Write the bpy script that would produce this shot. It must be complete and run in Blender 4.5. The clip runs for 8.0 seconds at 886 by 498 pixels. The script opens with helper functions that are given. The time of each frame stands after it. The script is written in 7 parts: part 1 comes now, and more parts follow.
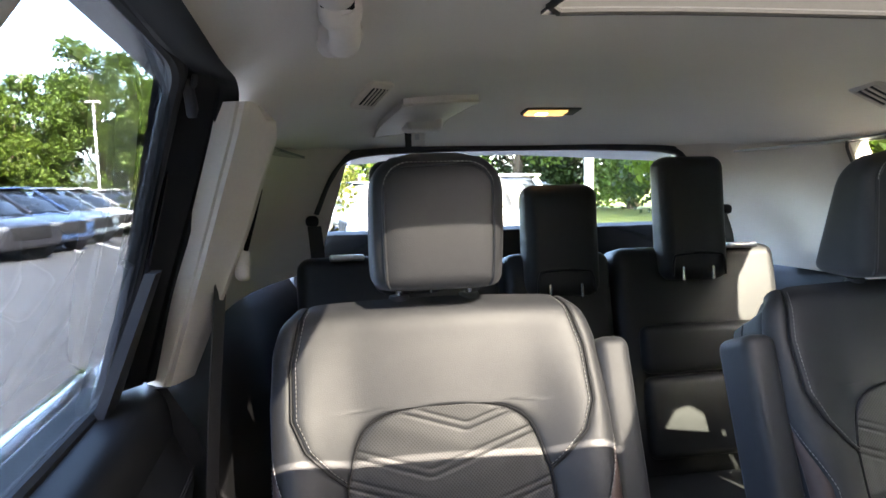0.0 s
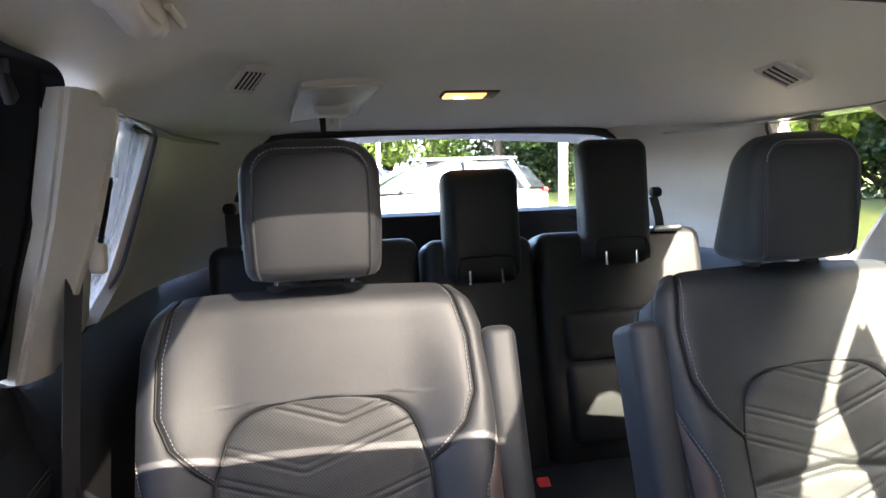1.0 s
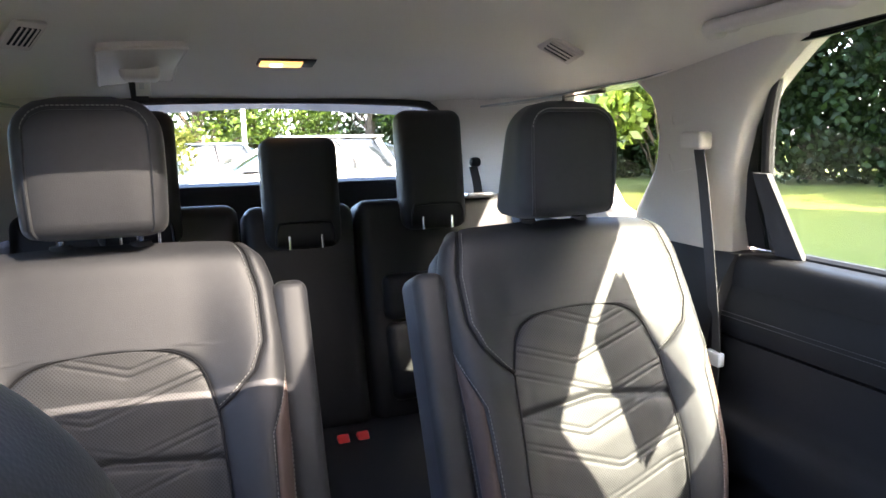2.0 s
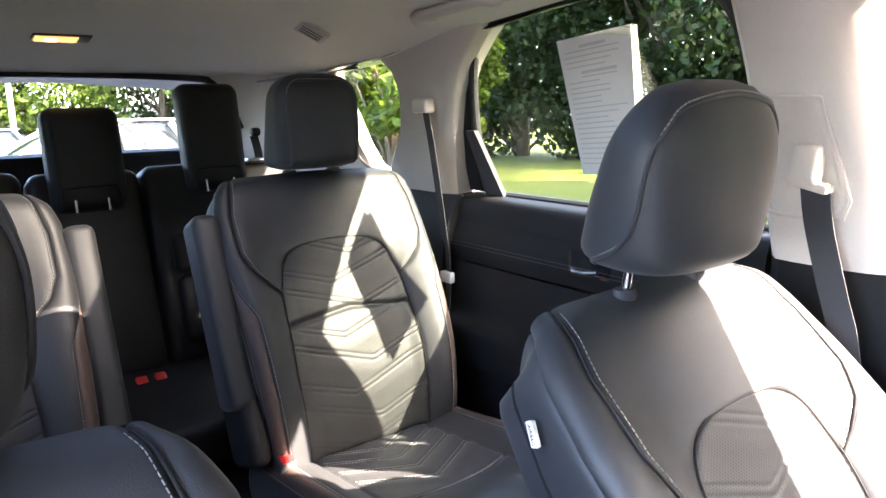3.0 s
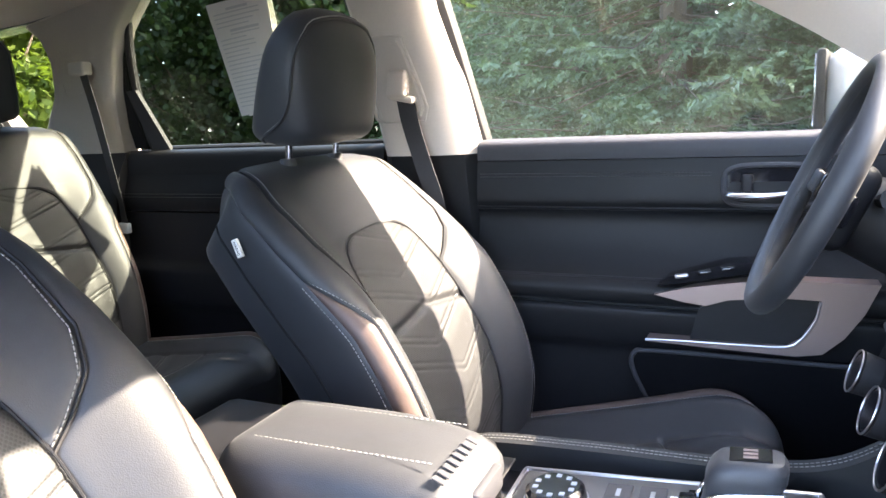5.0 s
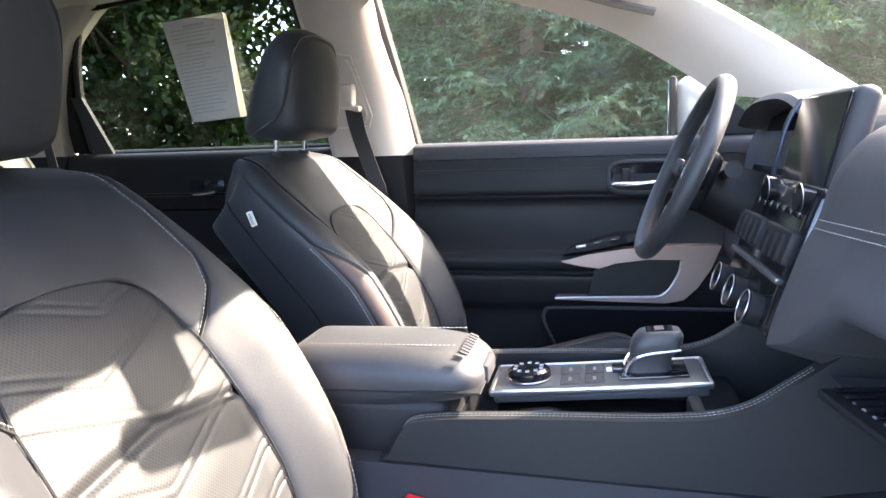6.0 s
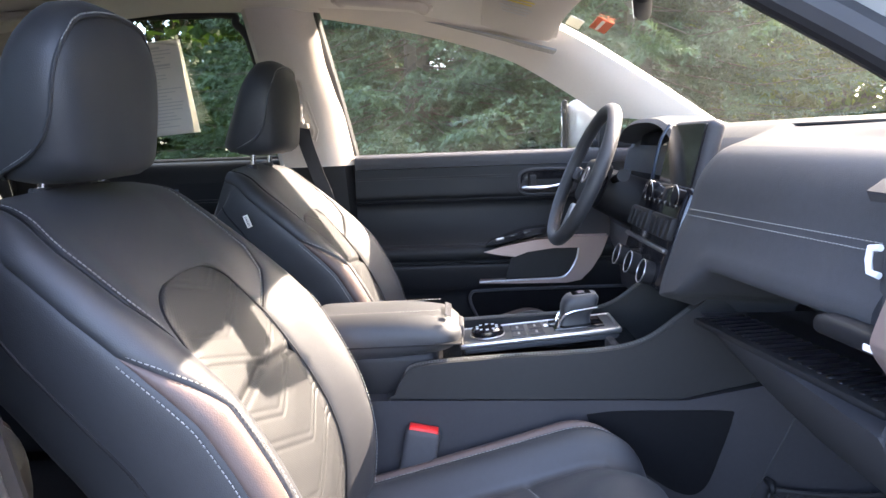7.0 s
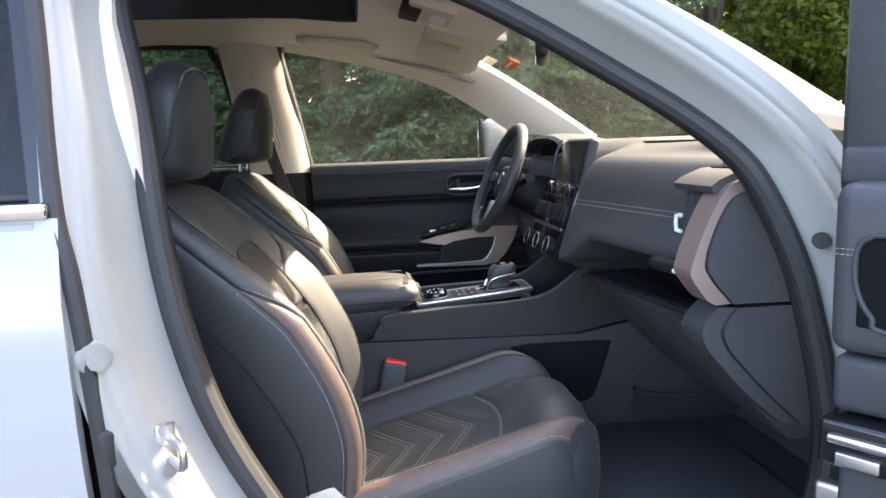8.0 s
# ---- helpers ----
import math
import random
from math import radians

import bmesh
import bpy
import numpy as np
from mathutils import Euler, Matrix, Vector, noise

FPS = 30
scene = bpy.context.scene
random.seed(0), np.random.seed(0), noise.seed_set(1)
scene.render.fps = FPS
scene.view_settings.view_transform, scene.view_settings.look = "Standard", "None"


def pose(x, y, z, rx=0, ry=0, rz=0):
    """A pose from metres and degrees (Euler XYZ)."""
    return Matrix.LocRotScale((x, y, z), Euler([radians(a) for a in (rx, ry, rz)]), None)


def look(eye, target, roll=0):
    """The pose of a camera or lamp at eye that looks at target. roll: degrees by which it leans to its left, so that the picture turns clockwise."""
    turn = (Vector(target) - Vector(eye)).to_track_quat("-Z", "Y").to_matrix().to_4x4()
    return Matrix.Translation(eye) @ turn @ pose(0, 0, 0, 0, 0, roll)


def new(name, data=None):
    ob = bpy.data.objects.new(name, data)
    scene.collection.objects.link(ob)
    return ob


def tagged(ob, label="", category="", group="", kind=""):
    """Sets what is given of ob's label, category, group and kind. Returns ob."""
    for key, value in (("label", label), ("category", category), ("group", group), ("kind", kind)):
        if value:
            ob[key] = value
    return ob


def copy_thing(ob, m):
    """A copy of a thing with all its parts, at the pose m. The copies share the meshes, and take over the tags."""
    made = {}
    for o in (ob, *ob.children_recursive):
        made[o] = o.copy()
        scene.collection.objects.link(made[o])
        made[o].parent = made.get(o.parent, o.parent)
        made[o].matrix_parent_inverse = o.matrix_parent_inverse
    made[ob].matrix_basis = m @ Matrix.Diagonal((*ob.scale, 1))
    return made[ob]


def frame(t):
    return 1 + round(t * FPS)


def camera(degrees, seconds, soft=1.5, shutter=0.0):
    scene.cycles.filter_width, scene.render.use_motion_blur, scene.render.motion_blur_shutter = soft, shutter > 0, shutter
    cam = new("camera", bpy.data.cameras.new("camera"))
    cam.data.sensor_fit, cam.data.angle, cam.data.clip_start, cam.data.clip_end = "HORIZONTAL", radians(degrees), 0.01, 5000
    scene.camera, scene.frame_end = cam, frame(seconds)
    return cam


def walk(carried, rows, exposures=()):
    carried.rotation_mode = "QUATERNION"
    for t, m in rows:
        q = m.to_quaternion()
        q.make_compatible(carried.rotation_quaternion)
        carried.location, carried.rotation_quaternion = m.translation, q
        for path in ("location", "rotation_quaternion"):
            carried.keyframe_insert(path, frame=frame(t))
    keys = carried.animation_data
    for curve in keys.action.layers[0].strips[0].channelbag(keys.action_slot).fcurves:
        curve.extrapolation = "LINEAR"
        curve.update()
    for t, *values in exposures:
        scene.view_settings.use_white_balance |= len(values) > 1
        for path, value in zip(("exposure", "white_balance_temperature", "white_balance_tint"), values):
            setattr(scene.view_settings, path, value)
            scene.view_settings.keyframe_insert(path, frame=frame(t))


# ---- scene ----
cam = camera(65.2, 8.0)
PATH = [
    (0, (-0.576, 0.108, 1.426), (-0.238, 2.065, 1.189), -1.0),
    (0.5, (-0.531, 0.118, 1.432), (-0.242, 2.081, 1.18), -1.4),
    (1, (-0.408, 0.11, 1.426), (-0.027, 2.053, 1.141), -1.5),
    (1.5, (-0.302, 0.081, 1.414), (0.222, 1.984, 1.091), -1.3),
    (1.7, (-0.29, 0.058, 1.407), (0.302, 1.939, 1.073), -1.1),
    (2.8, (-0.33, -0.276, 1.367), (0.769, 1.349, 0.98), -0.6),
    (3, (-0.354, -0.353, 1.358), (0.826, 1.212, 0.957), -1.0),
    (3.5, (-0.402, -0.513, 1.313), (0.982, 0.871, 0.898), -1.4),
    (4, (-0.447, -0.621, 1.27), (1.105, 0.569, 0.852), -1.7),
    (4.5, (-0.509, -0.648, 1.224), (1.176, 0.355, 0.828), -2.0),
    (4.7, (-0.576, -0.624, 1.211), (1.153, 0.302, 0.816), -2.4),
    (5.8, (-0.994, -0.499, 1.142), (0.916, 0.007, 0.83), -2.1),
    (6, (-1.067, -0.484, 1.139), (0.863, -0.061, 0.827), -1.9),
    (6.5, (-1.244, -0.413, 1.166), (0.719, -0.185, 0.86), -2.0),
    (7, (-1.428, -0.329, 1.168), (0.547, -0.281, 0.859), -2.1),
    (7.5, (-1.673, -0.206, 1.179), (0.301, -0.324, 0.878), -1.9),
    (8, (-1.934, -0.174, 1.183), (0.03, -0.411, 0.888), -2.1),
]
EXPOSURE = 5.15
walk(cam, [(t, look(eye, target, roll)) for t, eye, target, roll in PATH], [(0.0, EXPOSURE + 1.15, 7150, 15), (1.7, EXPOSURE + 1.20, 7150, 20), (3.2, EXPOSURE + 0.86, 7400, 19), (4.6, EXPOSURE + 0.18, 7550, 15), (6.0, EXPOSURE - 0.22, 7350, 16), (7.2, EXPOSURE - 0.50, 7700, 18), (8.0, EXPOSURE - 1.02, 8600, 13)])

# ---- light ----
SUN_AZ, SUN_EL = 149.0, 38.5      # degrees: where the sun stands, clockwise from +y; its height
world = bpy.data.worlds.new("sky")
scene.world = world
world.use_nodes = True
wn = world.node_tree.nodes
wl = world.node_tree.links
sky = wn.new("ShaderNodeTexSky")
sky.sky_type = 'NISHITA'
sky.sun_disc = False
sky.sun_elevation = radians(SUN_EL)
sky.sun_rotation = radians(SUN_AZ)
sky.air_density, sky.dust_density, sky.ozone_density = 0.75, 2.4, 2.5
wl.new(sky.outputs[0], wn["Background"].inputs[0])
wn["Background"].inputs[1].default_value = 0.15
sun_data = bpy.data.lights.new("sun", 'SUN')
sun_data.energy, sun_data.angle, sun_data.color = 1.35, radians(0.55), (1.0, 0.94, 0.83)
sun = new("sun", sun_data)
sd = Vector((math.sin(radians(SUN_AZ)) * math.cos(radians(SUN_EL)), math.cos(radians(SUN_AZ)) * math.cos(radians(SUN_EL)), math.sin(radians(SUN_EL))))
sun.matrix_world = look(sd * 50, (0, 0, 0))


# ---- materials ----
class Mat:
    """A small writer of node materials."""

    def __init__(self, name, colour, rough=0.5, metal=0.0, spec=0.5):
        self.m = bpy.data.materials.new(name)
        self.m.use_nodes = True
        self.n, self.l = self.m.node_tree.nodes, self.m.node_tree.links
        self.b = self.n["Principled BSDF"]
        self.b.inputs["Base Color"].default_value = (*colour, 1)
        self.b.inputs["Roughness"].default_value = rough
        self.b.inputs["Metallic"].default_value = metal
        self.b.inputs["Specular IOR Level"].default_value = spec
        self.colour = colour
        self.co = self.n.new("ShaderNodeTexCoord").outputs["Object"]

    def node(self, kind, **values):
        nd = self.n.new(kind)
        for key, value in values.items():
            nd.inputs[key.replace("_", " ")].default_value = value
        return nd

    def noise(self, scale, detail=3.0, rough=0.55):
        nd = self.node("ShaderNodeTexNoise", Scale=scale, Detail=detail, Roughness=rough)
        self.l.new(self.co, nd.inputs["Vector"])
        return nd.outputs["Fac"]

    def voronoi(self, scale, feature='F1'):
        nd = self.node("ShaderNodeTexVoronoi", Scale=scale)
        nd.feature = feature
        self.l.new(self.co, nd.inputs["Vector"])
        return nd.outputs["Distance"]

    def ramp(self, fac, stops):
        nd = self.n.new("ShaderNodeValToRGB")
        el = nd.color_ramp.elements
        while len(el) < len(stops):
            el.new(0.5)
        for e, (p, c) in zip(el, stops):
            e.position, e.color = p, (*c, 1) if len(c) == 3 else c
        self.l.new(fac, nd.inputs["Fac"])
        return nd.outputs["Color"]

    def mix(self, fac, a, b):
        nd = self.n.new("ShaderNodeMix")
        nd.data_type = 'RGBA'
        for sock, v in ((nd.inputs["Factor"], fac), (nd.inputs["A"], a), (nd.inputs["B"], b)):
            if isinstance(v, (tuple, float, int)):
                sock.default_value = (*v, 1) if isinstance(v, tuple) else v
            else:
                self.l.new(v, sock)
        return nd.outputs["Result"]

    def base(self, out):
        self.l.new(out, self.b.inputs["Base Color"])
        return self

    def vary(self, scale=3.0, amount=0.12, fine=60.0):
        """Tone that wanders at two scales."""
        c = self.colour
        lo, hi = tuple(v * (1 - amount) for v in c), tuple(min(1, v * (1 + amount)) for v in c)
        big = self.ramp(self.noise(scale), [(0.3, lo), (0.7, hi)])
        small = self.ramp(self.noise(fine, 2.0), [(0.3, lo), (0.7, hi)])
        self.base(self.mix(0.4, big, small))
        return self

    def rough_vary(self, scale, lo, hi):
        nd = self.n.new("ShaderNodeMapRange")
        nd.inputs["To Min"].default_value, nd.inputs["To Max"].default_value = lo, hi
        self.l.new(self.noise(scale), nd.inputs["Value"])
        self.l.new(nd.outputs[0], self.b.inputs["Roughness"])
        return self

    def bump(self, height, strength=0.3, dist=0.001):
        nd = self.n.new("ShaderNodeBump")
        nd.inputs["Strength"].default_value, nd.inputs["Distance"].default_value = strength, dist
        self.l.new(height, nd.inputs["Height"])
        if self.b.inputs["Normal"].is_linked:
            self.l.new(self.b.inputs["Normal"].links[0].from_socket, nd.inputs["Normal"])
        self.l.new(nd.outputs[0], self.b.inputs["Normal"])
        return self


def leather(name, colour, rough=0.42, spec=0.5):
    m = Mat(name, colour, rough, 0, spec).vary(4.0, 0.15, 90.0)
    m.bump(m.voronoi(700.0), 0.25, 0.0006)
    m.bump(m.noise(11.0, 2.0), 0.10, 0.003)
    m.b.inputs["Sheen Weight"].default_value, m.b.inputs["Sheen Roughness"].default_value = 0.015, 0.45
    return m.rough_vary(9.0, rough - 0.06, rough + 0.08)


LEATHER = leather("black_leather", (0.0205, 0.0218, 0.0252), 0.54, 0.52)
LEATHER.b.inputs["Coat Weight"].default_value, LEATHER.b.inputs["Coat Roughness"].default_value = 0.18, 0.58
LEATHER.b.inputs["Sheen Weight"].default_value = 0.05
LEATHER = LEATHER.m
VINYL = leather("black_vinyl", (0.012, 0.0125, 0.0138), 0.48, 0.35).m
BROWN = leather("brown_leather", (0.088, 0.060, 0.052), 0.48, 0.40).m
DASHTOP = leather("dash_top_skin", (0.046, 0.0435, 0.040), 0.5, 0.45).m
DASHSKIN = leather("dash_skin", (0.043, 0.0435, 0.048), 0.48, 0.45).m
DOORSKIN = leather("door_skin", (0.0085, 0.0088, 0.010), 0.50, 0.22).m


def perforated(name):
    m = Mat(name, (0.05, 0.051, 0.053), 0.52, 0, 0.4)
    sep = m.n.new("ShaderNodeSeparateXYZ")
    m.l.new(m.co, sep.inputs[0])

    def dots(shift):
        outs = []
        for ax in ("X", "Z"):
            mul = m.n.new("ShaderNodeMath")
            mul.operation = 'MULTIPLY_ADD'
            mul.inputs[1].default_value, mul.inputs[2].default_value = 190.0, shift
            m.l.new(sep.outputs[ax], mul.inputs[0])
            fr = m.n.new("ShaderNodeMath")
            fr.operation = 'PINGPONG'
            fr.inputs[1].default_value = 0.5
            m.l.new(mul.outputs[0], fr.inputs[0])
            sq = m.n.new("ShaderNodeMath")
            sq.operation = 'POWER'
            sq.inputs[1].default_value = 2.0
            m.l.new(fr.outputs[0], sq.inputs[0])
            outs.append(sq.outputs[0])
        add = m.n.new("ShaderNodeMath")
        add.operation = 'ADD'
        m.l.new(outs[0], add.inputs[0])
        m.l.new(outs[1], add.inputs[1])
        return add.outputs[0]
    mn = m.n.new("ShaderNodeMath")
    mn.operation = 'MINIMUM'
    m.l.new(dots(0.0), mn.inputs[0])
    m.l.new(dots(0.5), mn.inputs[1])
    tone = m.ramp(mn.outputs[0], [(0.03, (0.012, 0.012, 0.012)), (0.07, (0.033, 0.034, 0.036))])
    m.base(tone)
    m.bump(mn.outputs[0], 0.4, 0.001)
    m.bump(m.noise(18.0, 2.0), 0.15, 0.004)
    return m.m


PERF = perforated("perforated_leather")
THREAD = Mat("grey_thread", (0.26, 0.256, 0.245), 0.7).vary(50, 0.2).m
THREAD_DARK = Mat("dark_thread", (0.060, 0.060, 0.062), 0.7).vary(50, 0.2).m
CLOTH_LINER = Mat("headliner_cloth", (0.76, 0.705, 0.635), 0.95, 0, 0.2).vary(2.0, 0.05, 300.0)
CLOTH_LINER = CLOTH_LINER.bump(CLOTH_LINER.noise(500.0), 0.3, 0.0008).m
TRIM = Mat("greige_trim", (0.62, 0.555, 0.49), 0.6, 0, 0.4).vary(3.0, 0.05, 200.0)
TRIM = TRIM.bump(TRIM.noise(600.0), 0.25, 0.0005).m
BLACKP = Mat("black_plastic", (0.011, 0.011, 0.0125), 0.55, 0, 0.25).vary(5.0, 0.15, 120.0)
BLACKP = BLACKP.bump(BLACKP.noise(700.0), 0.3, 0.0005).m
GREYP = Mat("dark_grey_plastic", (0.043, 0.043, 0.048), 0.6, 0, 0.28).vary(5.0, 0.12, 120.0)
GREYP = GREYP.bump(GREYP.noise(700.0), 0.3, 0.0005).m
CONSOLEP = Mat("console_plastic", (0.026, 0.0255, 0.030), 0.58, 0, 0.3).vary(5.0, 0.12, 120.0)
CONSOLEP = CONSOLEP.bump(CONSOLEP.noise(700.0), 0.3, 0.0005).m
GLOSS = Mat("gloss_black", (0.008, 0.008, 0.01), 0.12).m
RUBBER = Mat("rubber_seal", (0.018, 0.018, 0.02), 0.65).vary(10, 0.2).m
CHROME = Mat("chrome", (0.75, 0.75, 0.76), 0.14, 1.0).m
SATIN = Mat("satin_silver", (0.55, 0.54, 0.55), 0.32, 1.0).rough_vary(40, 0.28, 0.38).m
COPPER = Mat("copper_trim", (0.34, 0.250, 0.228), 0.38, 0.6).rough_vary(60, 0.34, 0.44).m
CARPET = Mat("carpet", (0.040, 0.041, 0.047), 0.95, 0, 0.15)
CARPET = CARPET.vary(3, 0.3, 250).bump(CARPET.noise(400.0), 0.9, 0.004).m
WEB = Mat("belt_webbing", (0.03, 0.03, 0.034), 0.75).vary(8, 0.2, 300)
WEB = WEB.bump(WEB.noise(900.0), 0.4, 0.0006).m
PAINT = Mat("pearl_white_paint", (0.31, 0.31, 0.315), 0.18)
PAINT.b.inputs["Coat Weight"].default_value = 0.6
PAINT = PAINT.rough_vary(3.0, 0.16, 0.24).m
PAINT_IN = Mat("jamb_paint", (0.26, 0.26, 0.25), 0.3).vary(5, 0.04, 80).m
LINING = Mat("sunroof_lining", (0.050, 0.048, 0.045), 0.9).vary(4, 0.1, 200).m
PLATE = Mat("dark_satin_metal", (0.13, 0.13, 0.135), 0.42, 0.7).rough_vary(40, 0.38, 0.48).m
RED = Mat("red_button", (0.65, 0.02, 0.02), 0.4).m
PAPER = Mat("paper", (0.78, 0.75, 0.70), 0.85).vary(8, 0.04, 200).m
INK = Mat("ink", (0.58, 0.57, 0.55), 0.8).m
WHITEP = Mat("white_plastic", (0.75, 0.76, 0.80), 0.4).m
# near-black that paints the shade of pockets, slots and gaps not hollowed out
DEEP_SHADE = Mat("deep_recess_shade", (0.005, 0.005, 0.006), 0.85, 0, 0.12).vary(6, 0.2, 80).m
SCREEN = Mat("dark_screen", (0.012, 0.012, 0.014), 0.08).m
BLUEP = Mat("blue_trim", (0.018, 0.028, 0.045), 0.35, 0.3).m


def glass(name, tint, gloss_min=0.03, dust=0.0, graze=0.9):
    m = bpy.data.materials.new(name)
    m.use_nodes = True
    n, l = m.node_tree.nodes, m.node_tree.links
    n.remove(n["Principled BSDF"])
    tr = n.new("ShaderNodeBsdfTransparent")
    tr.inputs[0].default_value = (*tint, 1)
    gl = n.new("ShaderNodeBsdfGlossy")
    gl.inputs["Roughness"].default_value = 0.02
    lw = n.new("ShaderNodeLayerWeight")
    lw.inputs[0].default_value = 0.5
    pw = n.new("ShaderNodeMath")
    pw.operation = 'POWER'
    pw.inputs[1].default_value = 5.0
    l.new(lw.outputs["Facing"], pw.inputs[0])
    ml = n.new("ShaderNodeMath")
    ml.operation = 'MULTIPLY_ADD'
    ml.inputs[1].default_value, ml.inputs[2].default_value = graze, gloss_min
    l.new(pw.outputs[0], ml.inputs[0])
    mx = n.new("ShaderNodeMixShader")
    l.new(ml.outputs[0], mx.inputs[0])
    l.new(tr.outputs[0], mx.inputs[1])
    l.new(gl.outputs[0], mx.inputs[2])
    last = mx.outputs[0]
    if dust:
        df = n.new("ShaderNodeBsdfDiffuse")
        df.inputs[0].default_value = (0.50, 0.54, 0.46, 1)
        tl = n.new("ShaderNodeBsdfTranslucent")
        tl.inputs[0].default_value = (0.50, 0.54, 0.46, 1)
        both = n.new("ShaderNodeAddShader")
        l.new(df.outputs[0], both.inputs[0])
        l.new(tl.outputs[0], both.inputs[1])
        tc = n.new("ShaderNodeTexCoord")
        nz = n.new("ShaderNodeTexNoise")
        nz.inputs["Scale"].default_value, nz.inputs["Detail"].default_value = 5.0, 6.0
        l.new(tc.outputs["Object"], nz.inputs["Vector"])
        mr = n.new("ShaderNodeMapRange")
        mr.inputs["From Min"].default_value, mr.inputs["From Max"].default_value = 0.3, 0.75
        mr.inputs["To Min"].default_value, mr.inputs["To Max"].default_value = dust * 0.5, dust * 1.6
        l.new(nz.outputs["Fac"], mr.inputs["Value"])
        m2 = n.new("ShaderNodeMixShader")
        l.new(mr.outputs[0], m2.inputs[0])
        l.new(last, m2.inputs[1])
        l.new(both.outputs[0], m2.inputs[2])
        last = m2.outputs[0]
    l.new(last, n["Material Output"].inputs[0])
    return m


GLASS_CLEAR = glass("clear_glass", (0.95, 0.97, 0.96), dust=0.004)
GLASS_SCREEN = glass("windscreen_glass", (0.95, 0.97, 0.94), dust=0.005, graze=0.35)
GLASS_DARK = glass("privacy_glass", (0.68, 0.715, 0.68))
GLASS_REAR = glass("tinted_rear_glass", (0.70, 0.72, 0.70))
# darker copy of the privacy glass; its tint dims the bright sky and lot
GLASS_WEST_DIMMED = glass("dimmed_privacy_glass", (0.345, 0.365, 0.37))
GLASS_ROOF = glass("sunroof_tint", (0.33, 0.335, 0.33))


# ---- mesh helpers ----
def part(name, bm, material, parent=None, label="", smooth=True, angle=35):
    me = bpy.data.meshes.new(name)
    bmesh.ops.recalc_face_normals(bm, faces=bm.faces[:])
    if smooth:
        lim = radians(angle)
        for f in bm.faces:
            f.smooth = True
        for e in bm.edges:
            if len(e.link_faces) == 2 and e.calc_face_angle(0) > lim:
                e.smooth = False
    bm.to_mesh(me)
    bm.free()
    me.materials.append(material)
    ob = new(name, me)
    if parent:
        ob.parent = parent
    if label:
        ob["label"] = label
    return ob


def raw(name, verts, faces, material, parent=None, label="", smooth=True):
    me = bpy.data.meshes.new(name)
    me.from_pydata([tuple(map(float, v)) for v in verts], [], faces)
    if smooth:
        me.polygons.foreach_set("use_smooth", [True] * len(me.polygons))
    me.materials.append(material)
    me.update()
    ob = new(name, me)
    if parent:
        ob.parent = parent
    if label:
        ob["label"] = label
    return ob


def thing(name, label, category, group="", kind=""):
    return tagged(new(name), label, category, group, kind)


def rbox(bm, c, s, bevel=0.01, seg=2, rot=None):
    """A box with rounded edges, centre c, full sizes s."""
    r = bmesh.ops.create_cube(bm, size=1.0)
    vs = r["verts"]
    for v in vs:
        v.co = Vector((v.co.x * s[0], v.co.y * s[1], v.co.z * s[2]))
    if bevel > 0:
        es = {e for v in vs for e in v.link_edges}
        b = bmesh.ops.bevel(bm, geom=list(es), offset=min(bevel, 0.49 * min(s)), segments=seg, profile=0.5, affect='EDGES')
        vs = list({v for f in b["faces"] for v in f.verts} | {v for v in vs if v.is_valid})
    m = Matrix.Translation(c) @ (rot.to_4x4() if rot else Matrix())
    # bevel leaves every vertex of this island among the faces reached from vs
    seen, stack = set(), [v for v in vs if v.is_valid]
    while stack:
        v = stack.pop()
        if v in seen:
            continue
        seen.add(v)
        stack += [e.other_vert(v) for e in v.link_edges if e.other_vert(v) not in seen]
    for v in seen:
        v.co = m @ v.co
    return bm


def box(c, s, bevel=0.01, seg=2, rot=None):
    return rbox(bmesh.new(), c, s, bevel, seg, rot)


def rotx(deg):
    return Matrix.Rotation(radians(deg), 3, 'X')


def rotz(deg):
    return Matrix.Rotation(radians(deg), 3, 'Z')


def roty(deg):
    return Matrix.Rotation(radians(deg), 3, 'Y')


def spline(pts, n):
    """n points on a smooth curve through pts."""
    p = np.array(pts, float)
    k = len(p)
    q = np.vstack([2 * p[0] - p[1], p, 2 * p[-1] - p[-2]])
    out = []
    for t in np.linspace(0, k - 1, n):
        i = min(int(t), k - 2)
        f = t - i
        a, b, c, d = q[i], q[i + 1], q[i + 2], q[i + 3]
        out.append(0.5 * (2 * b + (c - a) * f + (2 * a - 5 * b + 4 * c - d) * f * f + (3 * b - a - 3 * c + d) * f ** 3))
    return np.array(out)


